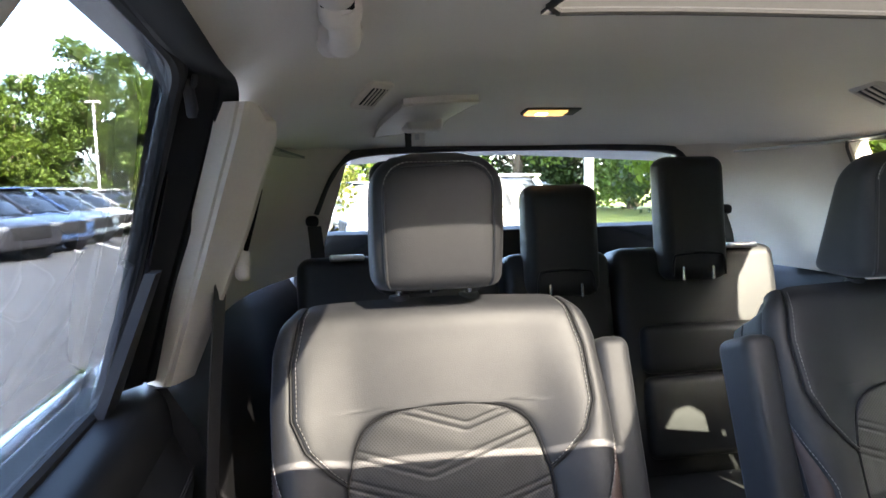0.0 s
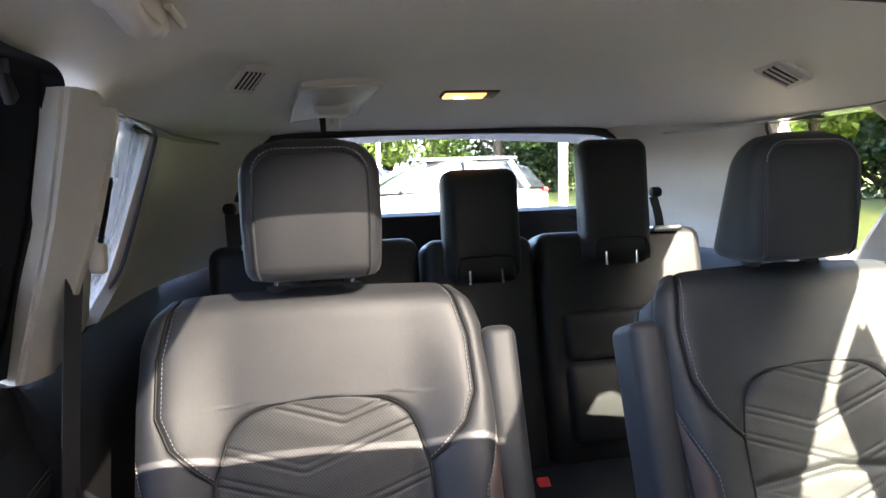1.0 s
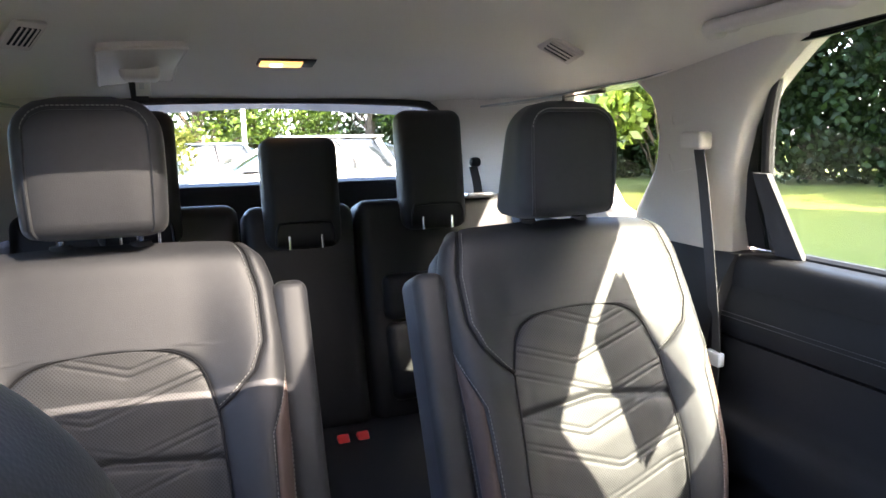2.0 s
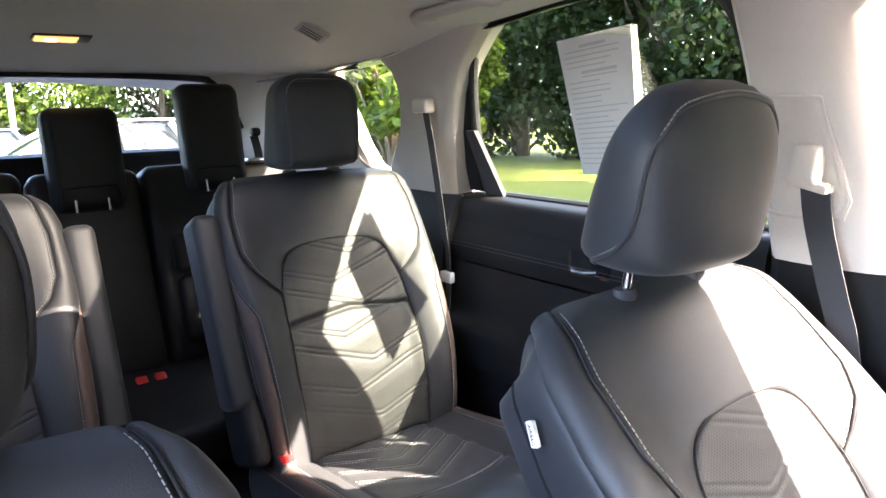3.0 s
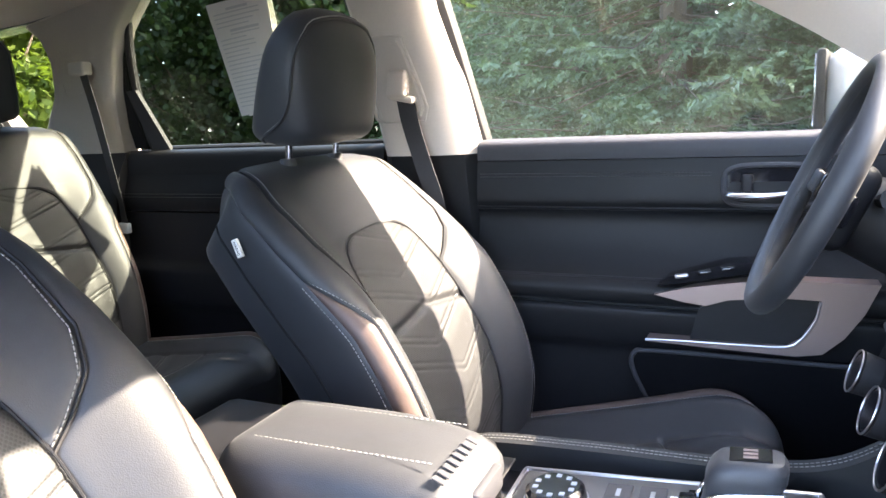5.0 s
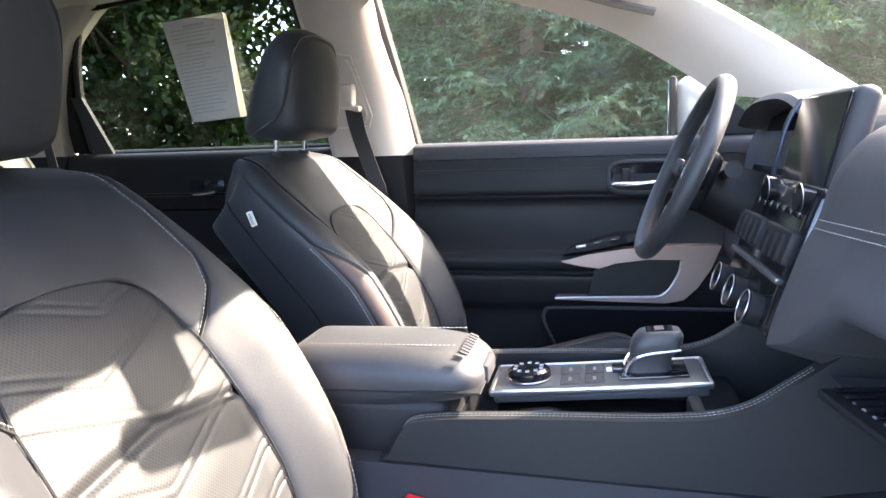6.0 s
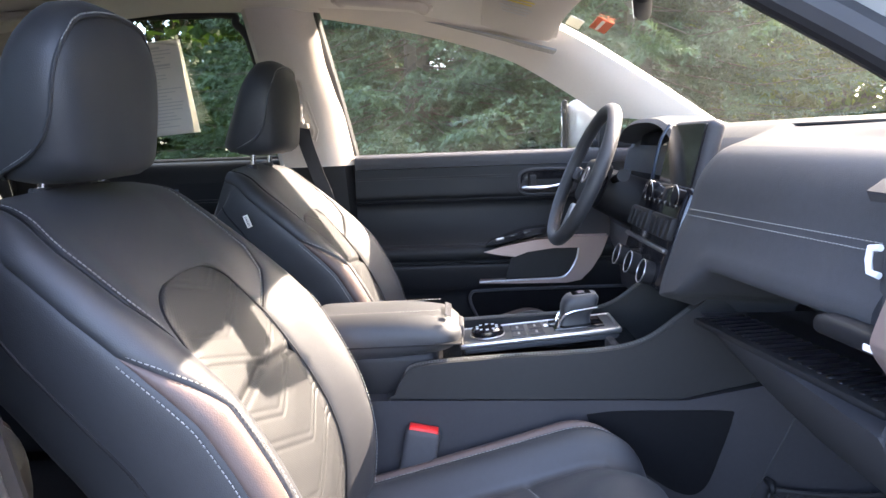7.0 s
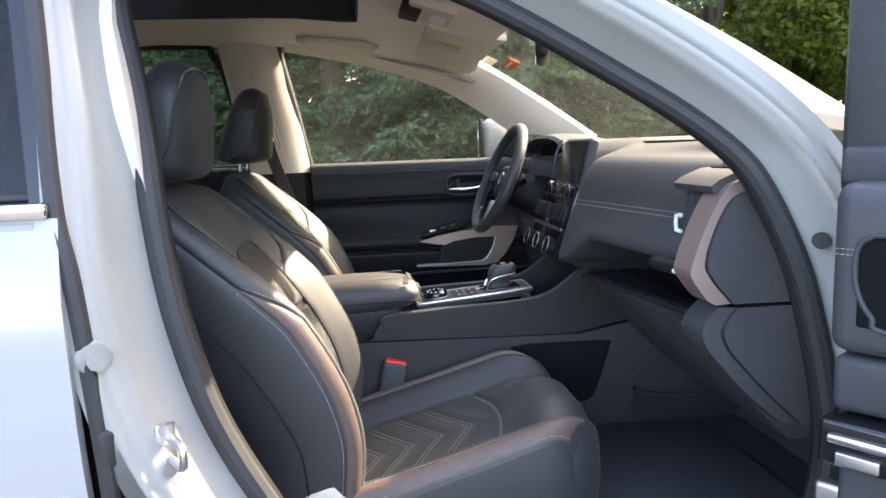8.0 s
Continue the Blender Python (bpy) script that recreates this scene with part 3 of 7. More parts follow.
def cushion(parent, cx, cy, y0, y1, z, w, thick=0.15, rise=0.03, bols=0.028, label="black leather seat cushion"):
    """The seat cushion from its front edge y0 to its rear y1; its top is at z in the middle of the rear."""
    n, m = 130, 96
    T, U = np.meshgrid(np.linspace(0, 1, n) ** 1.15, np.linspace(-1, 1, m), indexing="ij")
    a = np.abs(U)
    L = y1 - y0

    def smooth(v):
        v = np.clip(v, 0, 1)
        return v * v * (3 - 2 * v)
    front = np.clip(1 - T * L / 0.105, 0, 1)
    side = np.clip((a - 0.90) / 0.10, 0, 1)
    Z = z + rise * (1 - T) * 0.6 + bols * smooth((a - 0.55) / 0.26) - 0.010 * (1 - a * a) + bols * 0.9 * (1 - smooth((a - 0.2) / 0.5)) * smooth((0.34 - T) / 0.26)
    Z -= 0.045 * (1 - np.sqrt(1 - 0.98 * side ** 2)) + 0.075 * (1 - np.sqrt(1 - 0.98 * front ** 2))
    # seams: along the bolsters, the arc across the front, and the paired chevrons
    arc = 0.255 + 0.16 * a ** 2
    g = 0.006 * np.exp(-((a - 0.60) * w / 2 / 0.004) ** 2) * (T > 0.10)
    g += np.where(a < 0.6, 0.006 * np.exp(-((T - arc) * L / 0.005) ** 2), 0)
    inside = (a < 0.6) & (T > arc)
    for k in range(6):
        d = (T - (0.36 + 0.115 * k) - 0.26 * a) * L
        g += np.where(inside, 0.0030 * np.exp(-(d / 0.0035) ** 2) + 0.0026 * np.exp(-((d - 0.012) / 0.0035) ** 2) - 0.0020 * np.exp(-((d + 0.024) / 0.016) ** 2), 0)
    g += 0.004 * np.exp(-((a - 0.86) * w / 2 / 0.0035) ** 2)
    X = cx + U * w / 2 * (1 - 0.07 * front ** 2)
    Y = cy + y0 + L * T - 0.025 * (1 - a ** 4) * np.clip(1 - T * 4, 0, 1) ** 2 + 0.060 * np.clip((a - 0.60) / 0.40, 0, 1) ** 2.5 * (1 - T) ** 3
    G = np.stack([X, Y, Z - g], -1)
    V, Fc = join_grids([G])
    top = raw("seat_cushion", V, Fc, LEATHER, parent, label)
    # side skirt
    per = np.array([G[0, j] for j in range(m)] + [G[i, m - 1] for i in range(1, n)] + [G[n - 1, j] for j in range(m - 2, -1, -1)] + [G[i, 0] for i in range(n - 2, 0, -1)])
    cen = np.array((cx, cy + (y0 + y1) / 2))
    low = float(per[:, 2].min()) - thick + 0.05
    rings = [per]
    for f, q in ((1.010, 0.12), (1.014, 0.40), (0.985, 1.0)):
        r = per.copy()
        r[:, :2] = cen + (per[:, :2] - cen) * f
        r[:, 2] = per[:, 2] + (low - per[:, 2]) * q
        rings.append(r)
    R = np.stack([np.vstack([r, r[:1]]) for r in rings])
    V, Fc = join_grids([R])
    raw("cushion_side", V, Fc, LEATHER, parent, "black leather cushion side")

    def on(u, t):
        fi, fj = max(0.0, t) ** (1 / 1.15) * (n - 1), (u + 1) / 2 * (m - 1)
        i, j = min(int(fi), n - 2), min(int(fj), m - 2)
        p, q = fi - i, fj - j
        return G[i, j] * (1 - p) * (1 - q) + G[i + 1, j] * p * (1 - q) + G[i, j + 1] * (1 - p) * q + G[i + 1, j + 1] * p * q
    cur = []
    tt = np.linspace(0.03, 0.9, 100)
    for sg in (-1, 1):
        us = (0.868, 0.880, 0.90, 0.92, 0.94, 0.96, 0.975, 0.988)
        A = np.array([[on(sg * u, t) + np.array((sg * 0.003 * (u - 0.86) / 0.13, 0, 0.0045)) for u in us] for t in tt])
        A[:, 0, 2] -= 0.006
        A[:, -1, 2] -= 0.006
        V, Fc = join_grids([A])
        raw("cushion_strip", V, Fc, BROWN, parent, "brown leather strip")
        cur.append([on(sg * 0.850, t) + np.array((0, 0, 0.003)) for t in tt])
        cur.append([on(sg * 0.985, t) + np.array((sg * 0.005, 0, 0.004)) for t in tt])
        for k in range(6):
            for off in (0.0, 0.012 / L):
                ax = np.linspace(0.0, 0.58, 26)
                tk = 0.36 + 0.115 * k + 0.26 * ax + off
                ok = (tk > 0.262 + 0.16 * ax ** 2) & (tk < 0.97)
                if ok.sum() > 3:
                    cur.append([on(sg * x_, t_) + np.array((0, 0, 0.0016)) for x_, t_ in zip(ax[ok], tk[ok])])
    cur.append([on(x_, 0.262 + 0.16 * x_ * x_) + np.array((0, 0, 0.0015)) for x_ in np.linspace(-0.58, 0.58, 60)])
    stitches("stitching", cur, parent)
    return top


FRONT_PROFILE = [(-0.098, 0.52), (-0.100, 0.64), (-0.066, 0.75), (-0.008, 0.86), (0.066, 0.965), (0.144, 1.060), (0.178, 1.096), (0.215, 1.112)]
FRONT_W = [(0, 0.256), (0.3, 0.270), (0.6, 0.275), (0.75, 0.272), (0.88, 0.261), (0.95, 0.242), (1.0, 0.220)]
FRONT_B = [(0, 0.050), (0.3, 0.062), (0.5, 0.060), (0.62, 0.044), (0.75, 0.026), (0.88, 0.010), (1.0, 0.0)]


def front_seat(cx, cy, label):
    st = thing("front_seat", label, "car seat", "front seats")
    backrest(st, cx, cy, FRONT_PROFILE, FRONT_W, FRONT_B)
    low, shift = (0.018, 0.026) if cx < 0 else (0.0, 0.0)     # the passenger's is pushed further down and tipped back
    headrest(st, cx, (cx, cy + 0.190 + shift, 1.148 - low), 0.282, 0.240, 0.172, tilt=3, lean=0.50, posts=0.078, drop=0.035 - low, rnd=1.35, exp=3.0, bot=0.15, floor=0.66, slant=0.50)
    cushion(st, cx, cy, -0.625, -0.02, 0.460, 0.53, thick=0.13, rise=0.265, bols=0.048)
    for sx in (-0.2, 0.2):
        part("seat_rail", box((cx + sx, cy - 0.3, 0.44), (0.045, 0.62, 0.05), 0.008), GREYP, st, "grey metal seat rail")
    part("seat_base", box((cx, cy - 0.3, 0.425), (0.47, 0.50, 0.060), 0.02), BLACKP, st, "black plastic seat base")
    for sx in (-1, 1):
        part("side_shield", box((cx + sx * 0.252, cy - 0.27, 0.452), (0.03, 0.50, 0.085), 0.014, 3, rotx(-6)), BLACKP, st, "black plastic side shield")
    if cx > 0:
        tag = part("airbag_tag", box((cx - 0.2775, cy + 0.158, 1.000), (0.007, 0.011, 0.030), 0.001, 1, rotx(-20)), PAPER, st, "small white fabric tag")
        words = bpy.data.curves.new("tag_text", 'FONT')
        words.body, words.size, words.align_x, words.align_y, words.extrude = "AIRBAG", 0.0068, 'CENTER', 'CENTER', 0.0002
        words.materials.append(BLACKP)
        lettering = new("tag_text", words)
        lettering.parent = tag
        lettering.matrix_basis = Matrix.Translation((cx - 0.2812, cy + 0.158, 1.000)) @ rotx(-20).to_4x4() @ Matrix(((0, 0, -1, 0), (0, -1, 0, 0), (-1, 0, 0, 0), (0, 0, 0, 1)))
    return st


driver_seat = front_seat(0.43, 0.0, "black leather front seat with chevron quilting and brown strips")
passenger_seat = front_seat(-0.445, 0.0, "black leather front seat with brown strips beside the open door")

SECOND_PROFILE = [(0.950, 0.60), (0.962, 0.72), (0.993, 0.83), (1.041, 0.94), (1.084, 1.04), (1.125, 1.14), (1.146, 1.184), (1.176, 1.203)]
SECOND_W = [(0, 0.240), (0.3, 0.255), (0.6, 0.262), (0.75, 0.264), (0.88, 0.260), (0.95, 0.247), (1.0, 0.228)]
SECOND_B = [(0, 0.040), (0.3, 0.044), (0.55, 0.040), (0.7, 0.026), (0.85, 0.012), (1.0, 0.0)]


def second_seat(cx, cy, inward, head, label):
    st = thing("second_row_seat", label, "car seat", "second row seats")
    backrest(st, cx, cy, SECOND_PROFILE, SECOND_W, SECOND_B, scale=1.05)
    headrest(st, cx, (cx, cy + 1.172, head), 0.212, 0.218, 0.150, tilt=-3, lean=0.58, slant=0.5, posts=0.058, drop=head - 1.206, exp=5.0, belly=0.05, floor=0.72, bot=0.12)
    cushion(st, cx, cy, 0.46, 1.06, 0.590, 0.50, thick=0.17, rise=0.135, bols=0.018)
    part("seat_base", box((cx, cy + 0.80, 0.46), (0.42, 0.40, 0.12), 0.02), BLACKP, st, "black plastic seat base")
    # folded-up armrest on the inner side
    ax = cx + inward * 0.285
    bm = box((ax, cy + 1.075, 0.935), (0.060, 0.095, 0.42), 0.020, 4, rotx(-22))
    part("armrest", bm, LEATHER, st, "black leather armrest folded upright")
    part("hinge_cover", box((ax - inward * 0.012, cy + 1.0, 0.69), (0.05, 0.14, 0.16), 0.03, 4, rotx(-22)), BLACKP, st, "black plastic hinge cover")
    return st


second_seat(0.405, 0.0, -1, 1.220, "black leather second-row seat, partly sunlit, armrest folded up")
second_seat(-0.400, 0.045, 1, 1.227, "black leather second-row seat with sunlit shoulders, armrest folded up")


def third_row():
    st = thing("third_row_bench", "black leather third-row bench with three headrests", "car seat")
    R = rotx(-14)
    secs = [(-0.645, -0.135, 1.198), (-0.125, 0.165, 1.188), (0.171, 0.645, 1.192)]
    for a, b, top in secs:
        z0 = 0.60
        c = Vector(((a + b) / 2, 1.80, (z0 + top) / 2))
        bm = box(c, (b - a, 0.13, (top - z0) * 1.03), 0.035, 4, R)
        part("backrest_section", bm, VINYL, st, "smooth black leather backrest section")
    for x0, x1 in ((-0.59, -0.20), (0.22, 0.60)):
        cx = (x0 + x1) / 2
        part("lumbar_pad", box((cx, 1.742, 0.945), (x1 - x0, 0.05, 0.125), 0.024, 4, R), VINYL, st)
        part("lumbar_pad", box((cx, 1.705, 0.775), (x1 - x0, 0.05, 0.21), 0.024, 4, R), VINYL, st)
    for x0, x1 in ((-0.64, -0.02), (-0.015, 0.64)):
        part("seat_cushion", box(((x0 + x1) / 2, 1.50, 0.555), (x1 - x0, 0.46, 0.13), 0.035, 4, rotx(4)), VINYL, st)
    for x, z in ((-0.522, 1.206), (0.535, 1.200)):
        part("release_latch", box((x, 1.815, z), (0.085, 0.045, 0.016), 0.006, 3, rotx(-6)), SATIN, st, "silver release latch")
    part("bench_base", box((0, 1.55, 0.46), (1.2, 0.40, 0.10), 0.02), BLACKP, st)
    for cx, w, zb, h in ((0.024, 0.200, 1.085, 0.290), (0.386, 0.190, 1.115, 0.328), (-0.365, 0.190, 1.115, 0.328)):
        RR = rotx(-8)
        base = Vector((cx, 1.795, zb))
        bm = bmesh.new()
        rbox(bm, base + RR @ Vector((0, 0, h / 2)), (w, 0.085, h), 0.034, 5, RR)
        hr = part("headrest", bm, VINYL, st, "tall plain black headrest")
        rim = [base + RR @ Vector((dx, -0.047, dz)) for dx, dz in ((-0.075, 0.012), (-0.07, 0.055), (-0.05, 0.068), (0.05, 0.068), (0.07, 0.055), (0.075, 0.012))]
        part("recess_rim", tube(spline(rim, 30), 0.004, 6), BLACKP, hr)
        for sx in (-0.042, 0.042):
            q = base + RR @ Vector((sx, -0.04, 0.0))
            part("post", tube([q, q + RR @ Vector((0, 0, 0.035))], 0.004, 10), CHROME, hr, "chrome steel post")
    for x in (0.065, 0.115):
        part("buckle", box((x, 1.60, 0.625), (0.03, 0.03, 0.02), 0.004, 2, rotx(35)), RED, st, "red seat belt buckle")
    return st


third_row()

# ---- the car's shell ----
LINER_EDGE = [(-0.62, 1.40), (-0.45, 1.455), (-0.2, 1.52), (0.1, 1.560), (0.5, 1.572), (0.95, 1.535), (1.3, 1.485), (1.65, 1.462), (2.12, 1.44)]


def liner_z(x, y):
    ys, zs = zip(*LINER_EDGE)
    edge = np.interp(y, ys, zs)
    mid = np.interp(y, [-0.62, -0.3, 0.0, 0.9, 1.4, 1.85, 2.0, 2.14], [1.50, 1.575, 1.60, 1.60, 1.595, 1.565, 1.525, 1.475])
    a = min(1.0, abs(x) / 0.70)
    return mid + (edge - mid) * a ** 3.2


def liner_half(y):
    return float(np.interp(y, [-0.62, -0.4, 0.1, 1.0, 1.65, 2.14], [0.60, 0.66, 0.705, 0.705, 0.68, 0.60]))


ROOF_HOLE = (-0.33, 0.33, -0.20, 0.87)


def headliner():
    ys = np.concatenate([np.linspace(-0.62, ROOF_HOLE[2], 16), np.linspace(ROOF_HOLE[2], ROOF_HOLE[3], 26)[1:], np.linspace(ROOF_HOLE[3], 2.14, 36)[1:]])
    us = np.concatenate([np.linspace(-1, -0.47, 16), np.linspace(-0.47, 0.47, 21)[1:], np.linspace(0.47, 1, 16)[1:]])
    bm = bmesh.new()
    A, B = [], []
    for y in ys:
        ra, rb = [], []
        for u in us:
            h = liner_half(y)
            x = u * h if abs(u) > 0.47 else u / 0.47 * (0.33 + (0.47 * h - 0.33) * max(0, min(1, (abs(y - 0.32) - 0.52) / 0.3)))
            if abs(abs(u) - 0.47) < 1e-6:
                x = math.copysign(0.33 + (0.47 * h - 0.33) * max(0, min(1, (abs(y - 0.32) - 0.52) / 0.3)), u)
            z = liner_z(x, y)
            ra.append(bm.verts.new((x, y, z)))
            rb.append(bm.verts.new((x, y, z + 0.03)))
        A.append(ra)
        B.append(rb)
    n, m = len(ys), len(us)
    for i in range(n - 1):
        for j in range(m - 1):
            yc, uc = (ys[i] + ys[i + 1]) / 2, (us[j] + us[j + 1]) / 2
            if ROOF_HOLE[2] < yc < ROOF_HOLE[3] and abs(uc) < 0.47:
                continue
            bm.faces.new((A[i][j], A[i + 1][j], A[i + 1][j + 1], A[i][j + 1]))
            bm.faces.new((B[i][j], B[i][j + 1], B[i + 1][j + 1], B[i + 1][j]))
    part("headliner", bm, CLOTH_LINER, None, "grey-beige woven cloth headliner")
    ob = bpy.data.objects["headliner"]
    tagged(ob, "grey-beige cloth headliner with an opening for the sunroof", "ceiling", "", "structure")
    # lining of the roof opening
    x0, x1, y0, y1 = ROOF_HOLE
    ring = [(x0, y0), (x1, y0), (x1, y1), (x0, y1)]
    bm = bmesh.new()
    for (ax, ay), (bx, by) in zip(ring, ring[1:] + ring[:1]):
        k = 10
        for i in range(k):
            p, q = [(ax + (bx - ax) * t, ay + (by - ay) * t) for t in (i / k, (i + 1) / k)]
            vs = [bm.verts.new((p[0], p[1], liner_z(*p) - 0.004)), bm.verts.new((q[0], q[1], liner_z(*q) - 0.004)), bm.verts.new((q[0], q[1], 1.69)), bm.verts.new((p[0], p[1], 1.69))]
            bm.faces.new(vs)
    sr = thing("sunroof", "dark glass sunroof panel with trimmed frame", "sunroof", "", "structure")
    part("frame", bm, LINING, sr, "grey lining")
    rim = [(x0, y0), (x1, y0), (x1, y1), (x0, y1)]
    pts = []
    for (ax, ay), (bx, by) in zip(rim, rim[1:] + rim[:1]):
        pts += [(ax + (bx - ax) * t, ay + (by - ay) * t) for t in np.linspace(0.03, 0.97, 14)]
    part("edge_trim", tube([(x, y, liner_z(x, y) - 0.001) for x, y in pts], 0.005, 8, True), LINING, sr, "grey edge trim")
    return sr


headliner()


def band(name, rows, thick, material, parent=None, label="", nz=14):
    """An upright strip on the cabin's side: rows (z, x, y0, y1), with rounded edges."""
    zs = [r[0] for r in rows]
    P = []
    sgn = 1 if rows[0][1] > 0 else -1
    for z in np.linspace(zs[0], zs[-1], nz):
        x = np.interp(z, zs, [r[1] for r in rows])
        a = np.interp(z, zs, [r[2] for r in rows])
        b = np.interp(z, zs, [r[3] for r in rows])
        w = abs(b - a)
        row = []
        for t in (0, 0.02, 0.10, 0.3, 0.5, 0.7, 0.90, 0.98, 1):
            e = min(t, 1 - t) * w
            d = 0.022 * max(0, 1 - e / 0.03) ** 2
            row.append((x + sgn * d, a + (b - a) * t, z))
        P.append(row)
    return part(name, sheet(np.array(P), thick * 1.0, (sgn, 0, 0)), material, parent, label)


def pillars(sg):
    b = thing("pillar_trim", "grey-beige trim of the pillar between the doors", "pillar trim", "pillars", "structure")
    f = 0.005 if sg > 0 else 0.135
    g_ = 0.085 if sg > 0 else 0.175
    if sg > 0:
        P = []
        for z in np.linspace(1.10, 1.57, 16):
            x = np.interp(z, [1.10, 1.25, 1.42, 1.57], [0.768, 0.748, 0.703, 0.662])
            y0, y1 = np.interp(z, [1.10, 1.25, 1.42, 1.57], [0.0, 0.022, 0.062, 0.09]), np.interp(z, [1.10, 1.25, 1.42, 1.57], [0.235, 0.255, 0.272, 0.295])
            P.append([(x + 0.062, y0, z), (x + 0.046, y0 + 0.012, z), (x + 0.030, y0 + 0.030, z), (x + 0.012, y0 + 0.054, z), (x + 0.003, y0 + 0.075, z), (x, y0 + 0.10, z), (x, y1 - 0.05, z), (x + 0.006, y1 - 0.018, z), (x + 0.03, y1, z)])
        part("upper_trim", sheet(np.array(P), 0.04, (1, 0, 0)), TRIM, b)
    else:
        band("upper_trim", [(1.10, sg * 0.782, f, 0.235), (1.25, sg * 0.762, f + 0.02, 0.255), (1.40, sg * 0.708, f + 0.05, 0.31), (1.45, sg * 0.684, f + 0.05, 0.366), (1.50, sg * 0.652, f + 0.05, 0.378), (1.57, sg * 0.625, g_, 0.42)], 0.05, TRIM, b)
    band("lower_trim", [(0.40, sg * 0.80, f - 0.10, 0.26), (0.6, sg * 0.80, f - 0.06, 0.25), (0.8, sg * 0.80, f - 0.02, 0.25), (1.10, sg * 0.785, f, 0.24)], 0.05, BLACKP, b, "black plastic lower trim")
    c = thing("pillar_trim", "grey-beige trim of the pillar beside the second row", "pillar trim", "pillars", "structure")
    if sg < 0:
        P = []
        for z in np.linspace(1.125, 1.507, 20):
            roll = 0.030 * max(0.0, (z - 1.468) / 0.039) ** 2.4      # the top rolls back under the headliner
            fx, fy, nx, ny, rx, ry = [np.interp(z, [1.125, 1.34, 1.47, 1.54], v) for v in ((0.790, 0.717, 0.668, 0.645), (1.105, 1.065, 0.995, 0.955), (0.772, 0.678, 0.630, 0.612), (1.155, 1.105, 1.050, 1.02), (0.815, 0.745, 0.705, 0.690), (1.47, 1.32, 1.29, 1.33))]
            nx += roll
            P.append([(-(fx + 0.03), fy + 0.012, z), (-(fx + 0.006), fy, z), (-fx, fy + 0.006, z), (-(fx * 0.35 + nx * 0.65), fy * 0.35 + ny * 0.65, z), (-(nx + 0.004), ny - 0.012, z), (-nx, ny, z), (-(nx + 0.004), ny + 0.014, z), (-(nx * 0.5 + rx * 0.5), (ny + ry) / 2, z), (-rx, ry, z), (-(rx + 0.03), ry + 0.01, z)])
        part("upper_trim", sheet(np.array(P), 0.01, (-1, 0, 0)), TRIM, c)
        part("adjuster_slot", tube([(-0.660, 1.100, 1.400), (-0.672, 1.112, 1.358), (-0.686, 1.122, 1.312)], 0.0035, 8), DEEP_SHADE, c, "dark adjuster slot")
        part("adjuster_button", box((-0.692, 1.128, 1.290), (0.020, 0.030, 0.044), 0.007, 3, rotx(-14)), TRIM, c, "beige adjuster button")
    else:
        band("upper_trim", [(1.125, sg * 0.795, 1.125, 1.47), (1.19, sg * 0.785, 1.12, 1.435), (1.3, sg * 0.755, 1.09, 1.33), (1.40, sg * 0.725, 1.04, 1.29), (1.46, sg * 0.705, 0.99, 1.30), (1.52, sg * 0.69, 0.915, 1.38), (1.555, sg * 0.68, 0.86, 1.42)], 0.06, TRIM, c)
    d = thing("pillar_trim", "grey-beige trim of the rear pillar", "pillar trim", "pillars", "structure")
    P = []
    for z in np.linspace(1.12, 1.545, 14):
        t = (z - 1.12) / 0.35
        y0 = np.interp(z, [1.12, 1.18, 1.25, 1.47], [1.40, 1.55, 1.585, 1.645])
        row = []
        for k in np.linspace(0, 1, 16):
            y = y0 + (2.20 - 0.11 * t - y0) * k
            x = (0.80 - 0.105 * t) - 0.20 * k ** 3.0
            e = min(k, 1) * 0.5
            row.append((sg * (x + 0.02 * max(0, 1 - e / 0.03) ** 2), y, z))
        P.append(row)
    part("upper_trim", sheet(np.array(P), 0.05, (sg, 0, 0)), TRIM, d)
    q = thing("quarter_panel", "black plastic trim panel beside the third row", "side trim", "", "structure")
    P = []
    for z in np.linspace(0.42, 1.125, 12):
        row = []
        for y in np.linspace(1.10, 2.24, 20):
            x = np.interp(z, [0.42, 0.70, 0.80, 1.0, 1.10, 1.125], [0.70, 0.70, 0.72, 0.745, 0.775, 0.80]) - 0.10 * max(0, (y - 1.9) / 0.34) ** 2
            row.append((sg * x, y, z))
        P.append(row)
    part("panel", sheet(np.array(P), 0.05, (sg, 0, 0)), BLACKP, q)


for sg in (-1, 1):
    pillars(sg)


def front_pillar(sg):
    a = thing("pillar_trim", "grey-beige trim of the windscreen pillar", "pillar trim", "pillars", "structure")
    # runs from the dash corner up to the roof
    lo = spline([(-0.79, 1.225), (-0.62, 1.335), (-0.47, 1.412), (-0.22, 1.487), (0.06, 1.540)], 24)
    hi = spline([(-1.12, 1.18), (-0.86, 1.345), (-0.62, 1.475), (-0.40, 1.535), (0.06, 1.60)], 24)
    P = []
    for k in range(24):
        t = k / 23
        xl = np.interp(lo[k, 1], [1.2, 1.54], [0.795, 0.715])
        xh = np.interp(t, [0, 0.3, 0.55, 0.75, 1], [0.715, 0.665, 0.615, 0.60, 0.62])
        row = []
        for u in np.linspace(0, 1, 9):
            y, z = lo[k] * (1 - u) + hi[k] * u
            x = xl + (xh - xl) * u - 0.018 * math.sin(math.pi * u)
            row.append((sg * x, y, z))
        P.append(row)
    part("upper_trim", sheet(np.array(P), 0.03, (sg * 0.6, 0, 0.8)), TRIM, a)


front_pillar(1)
front_pillar(-1)

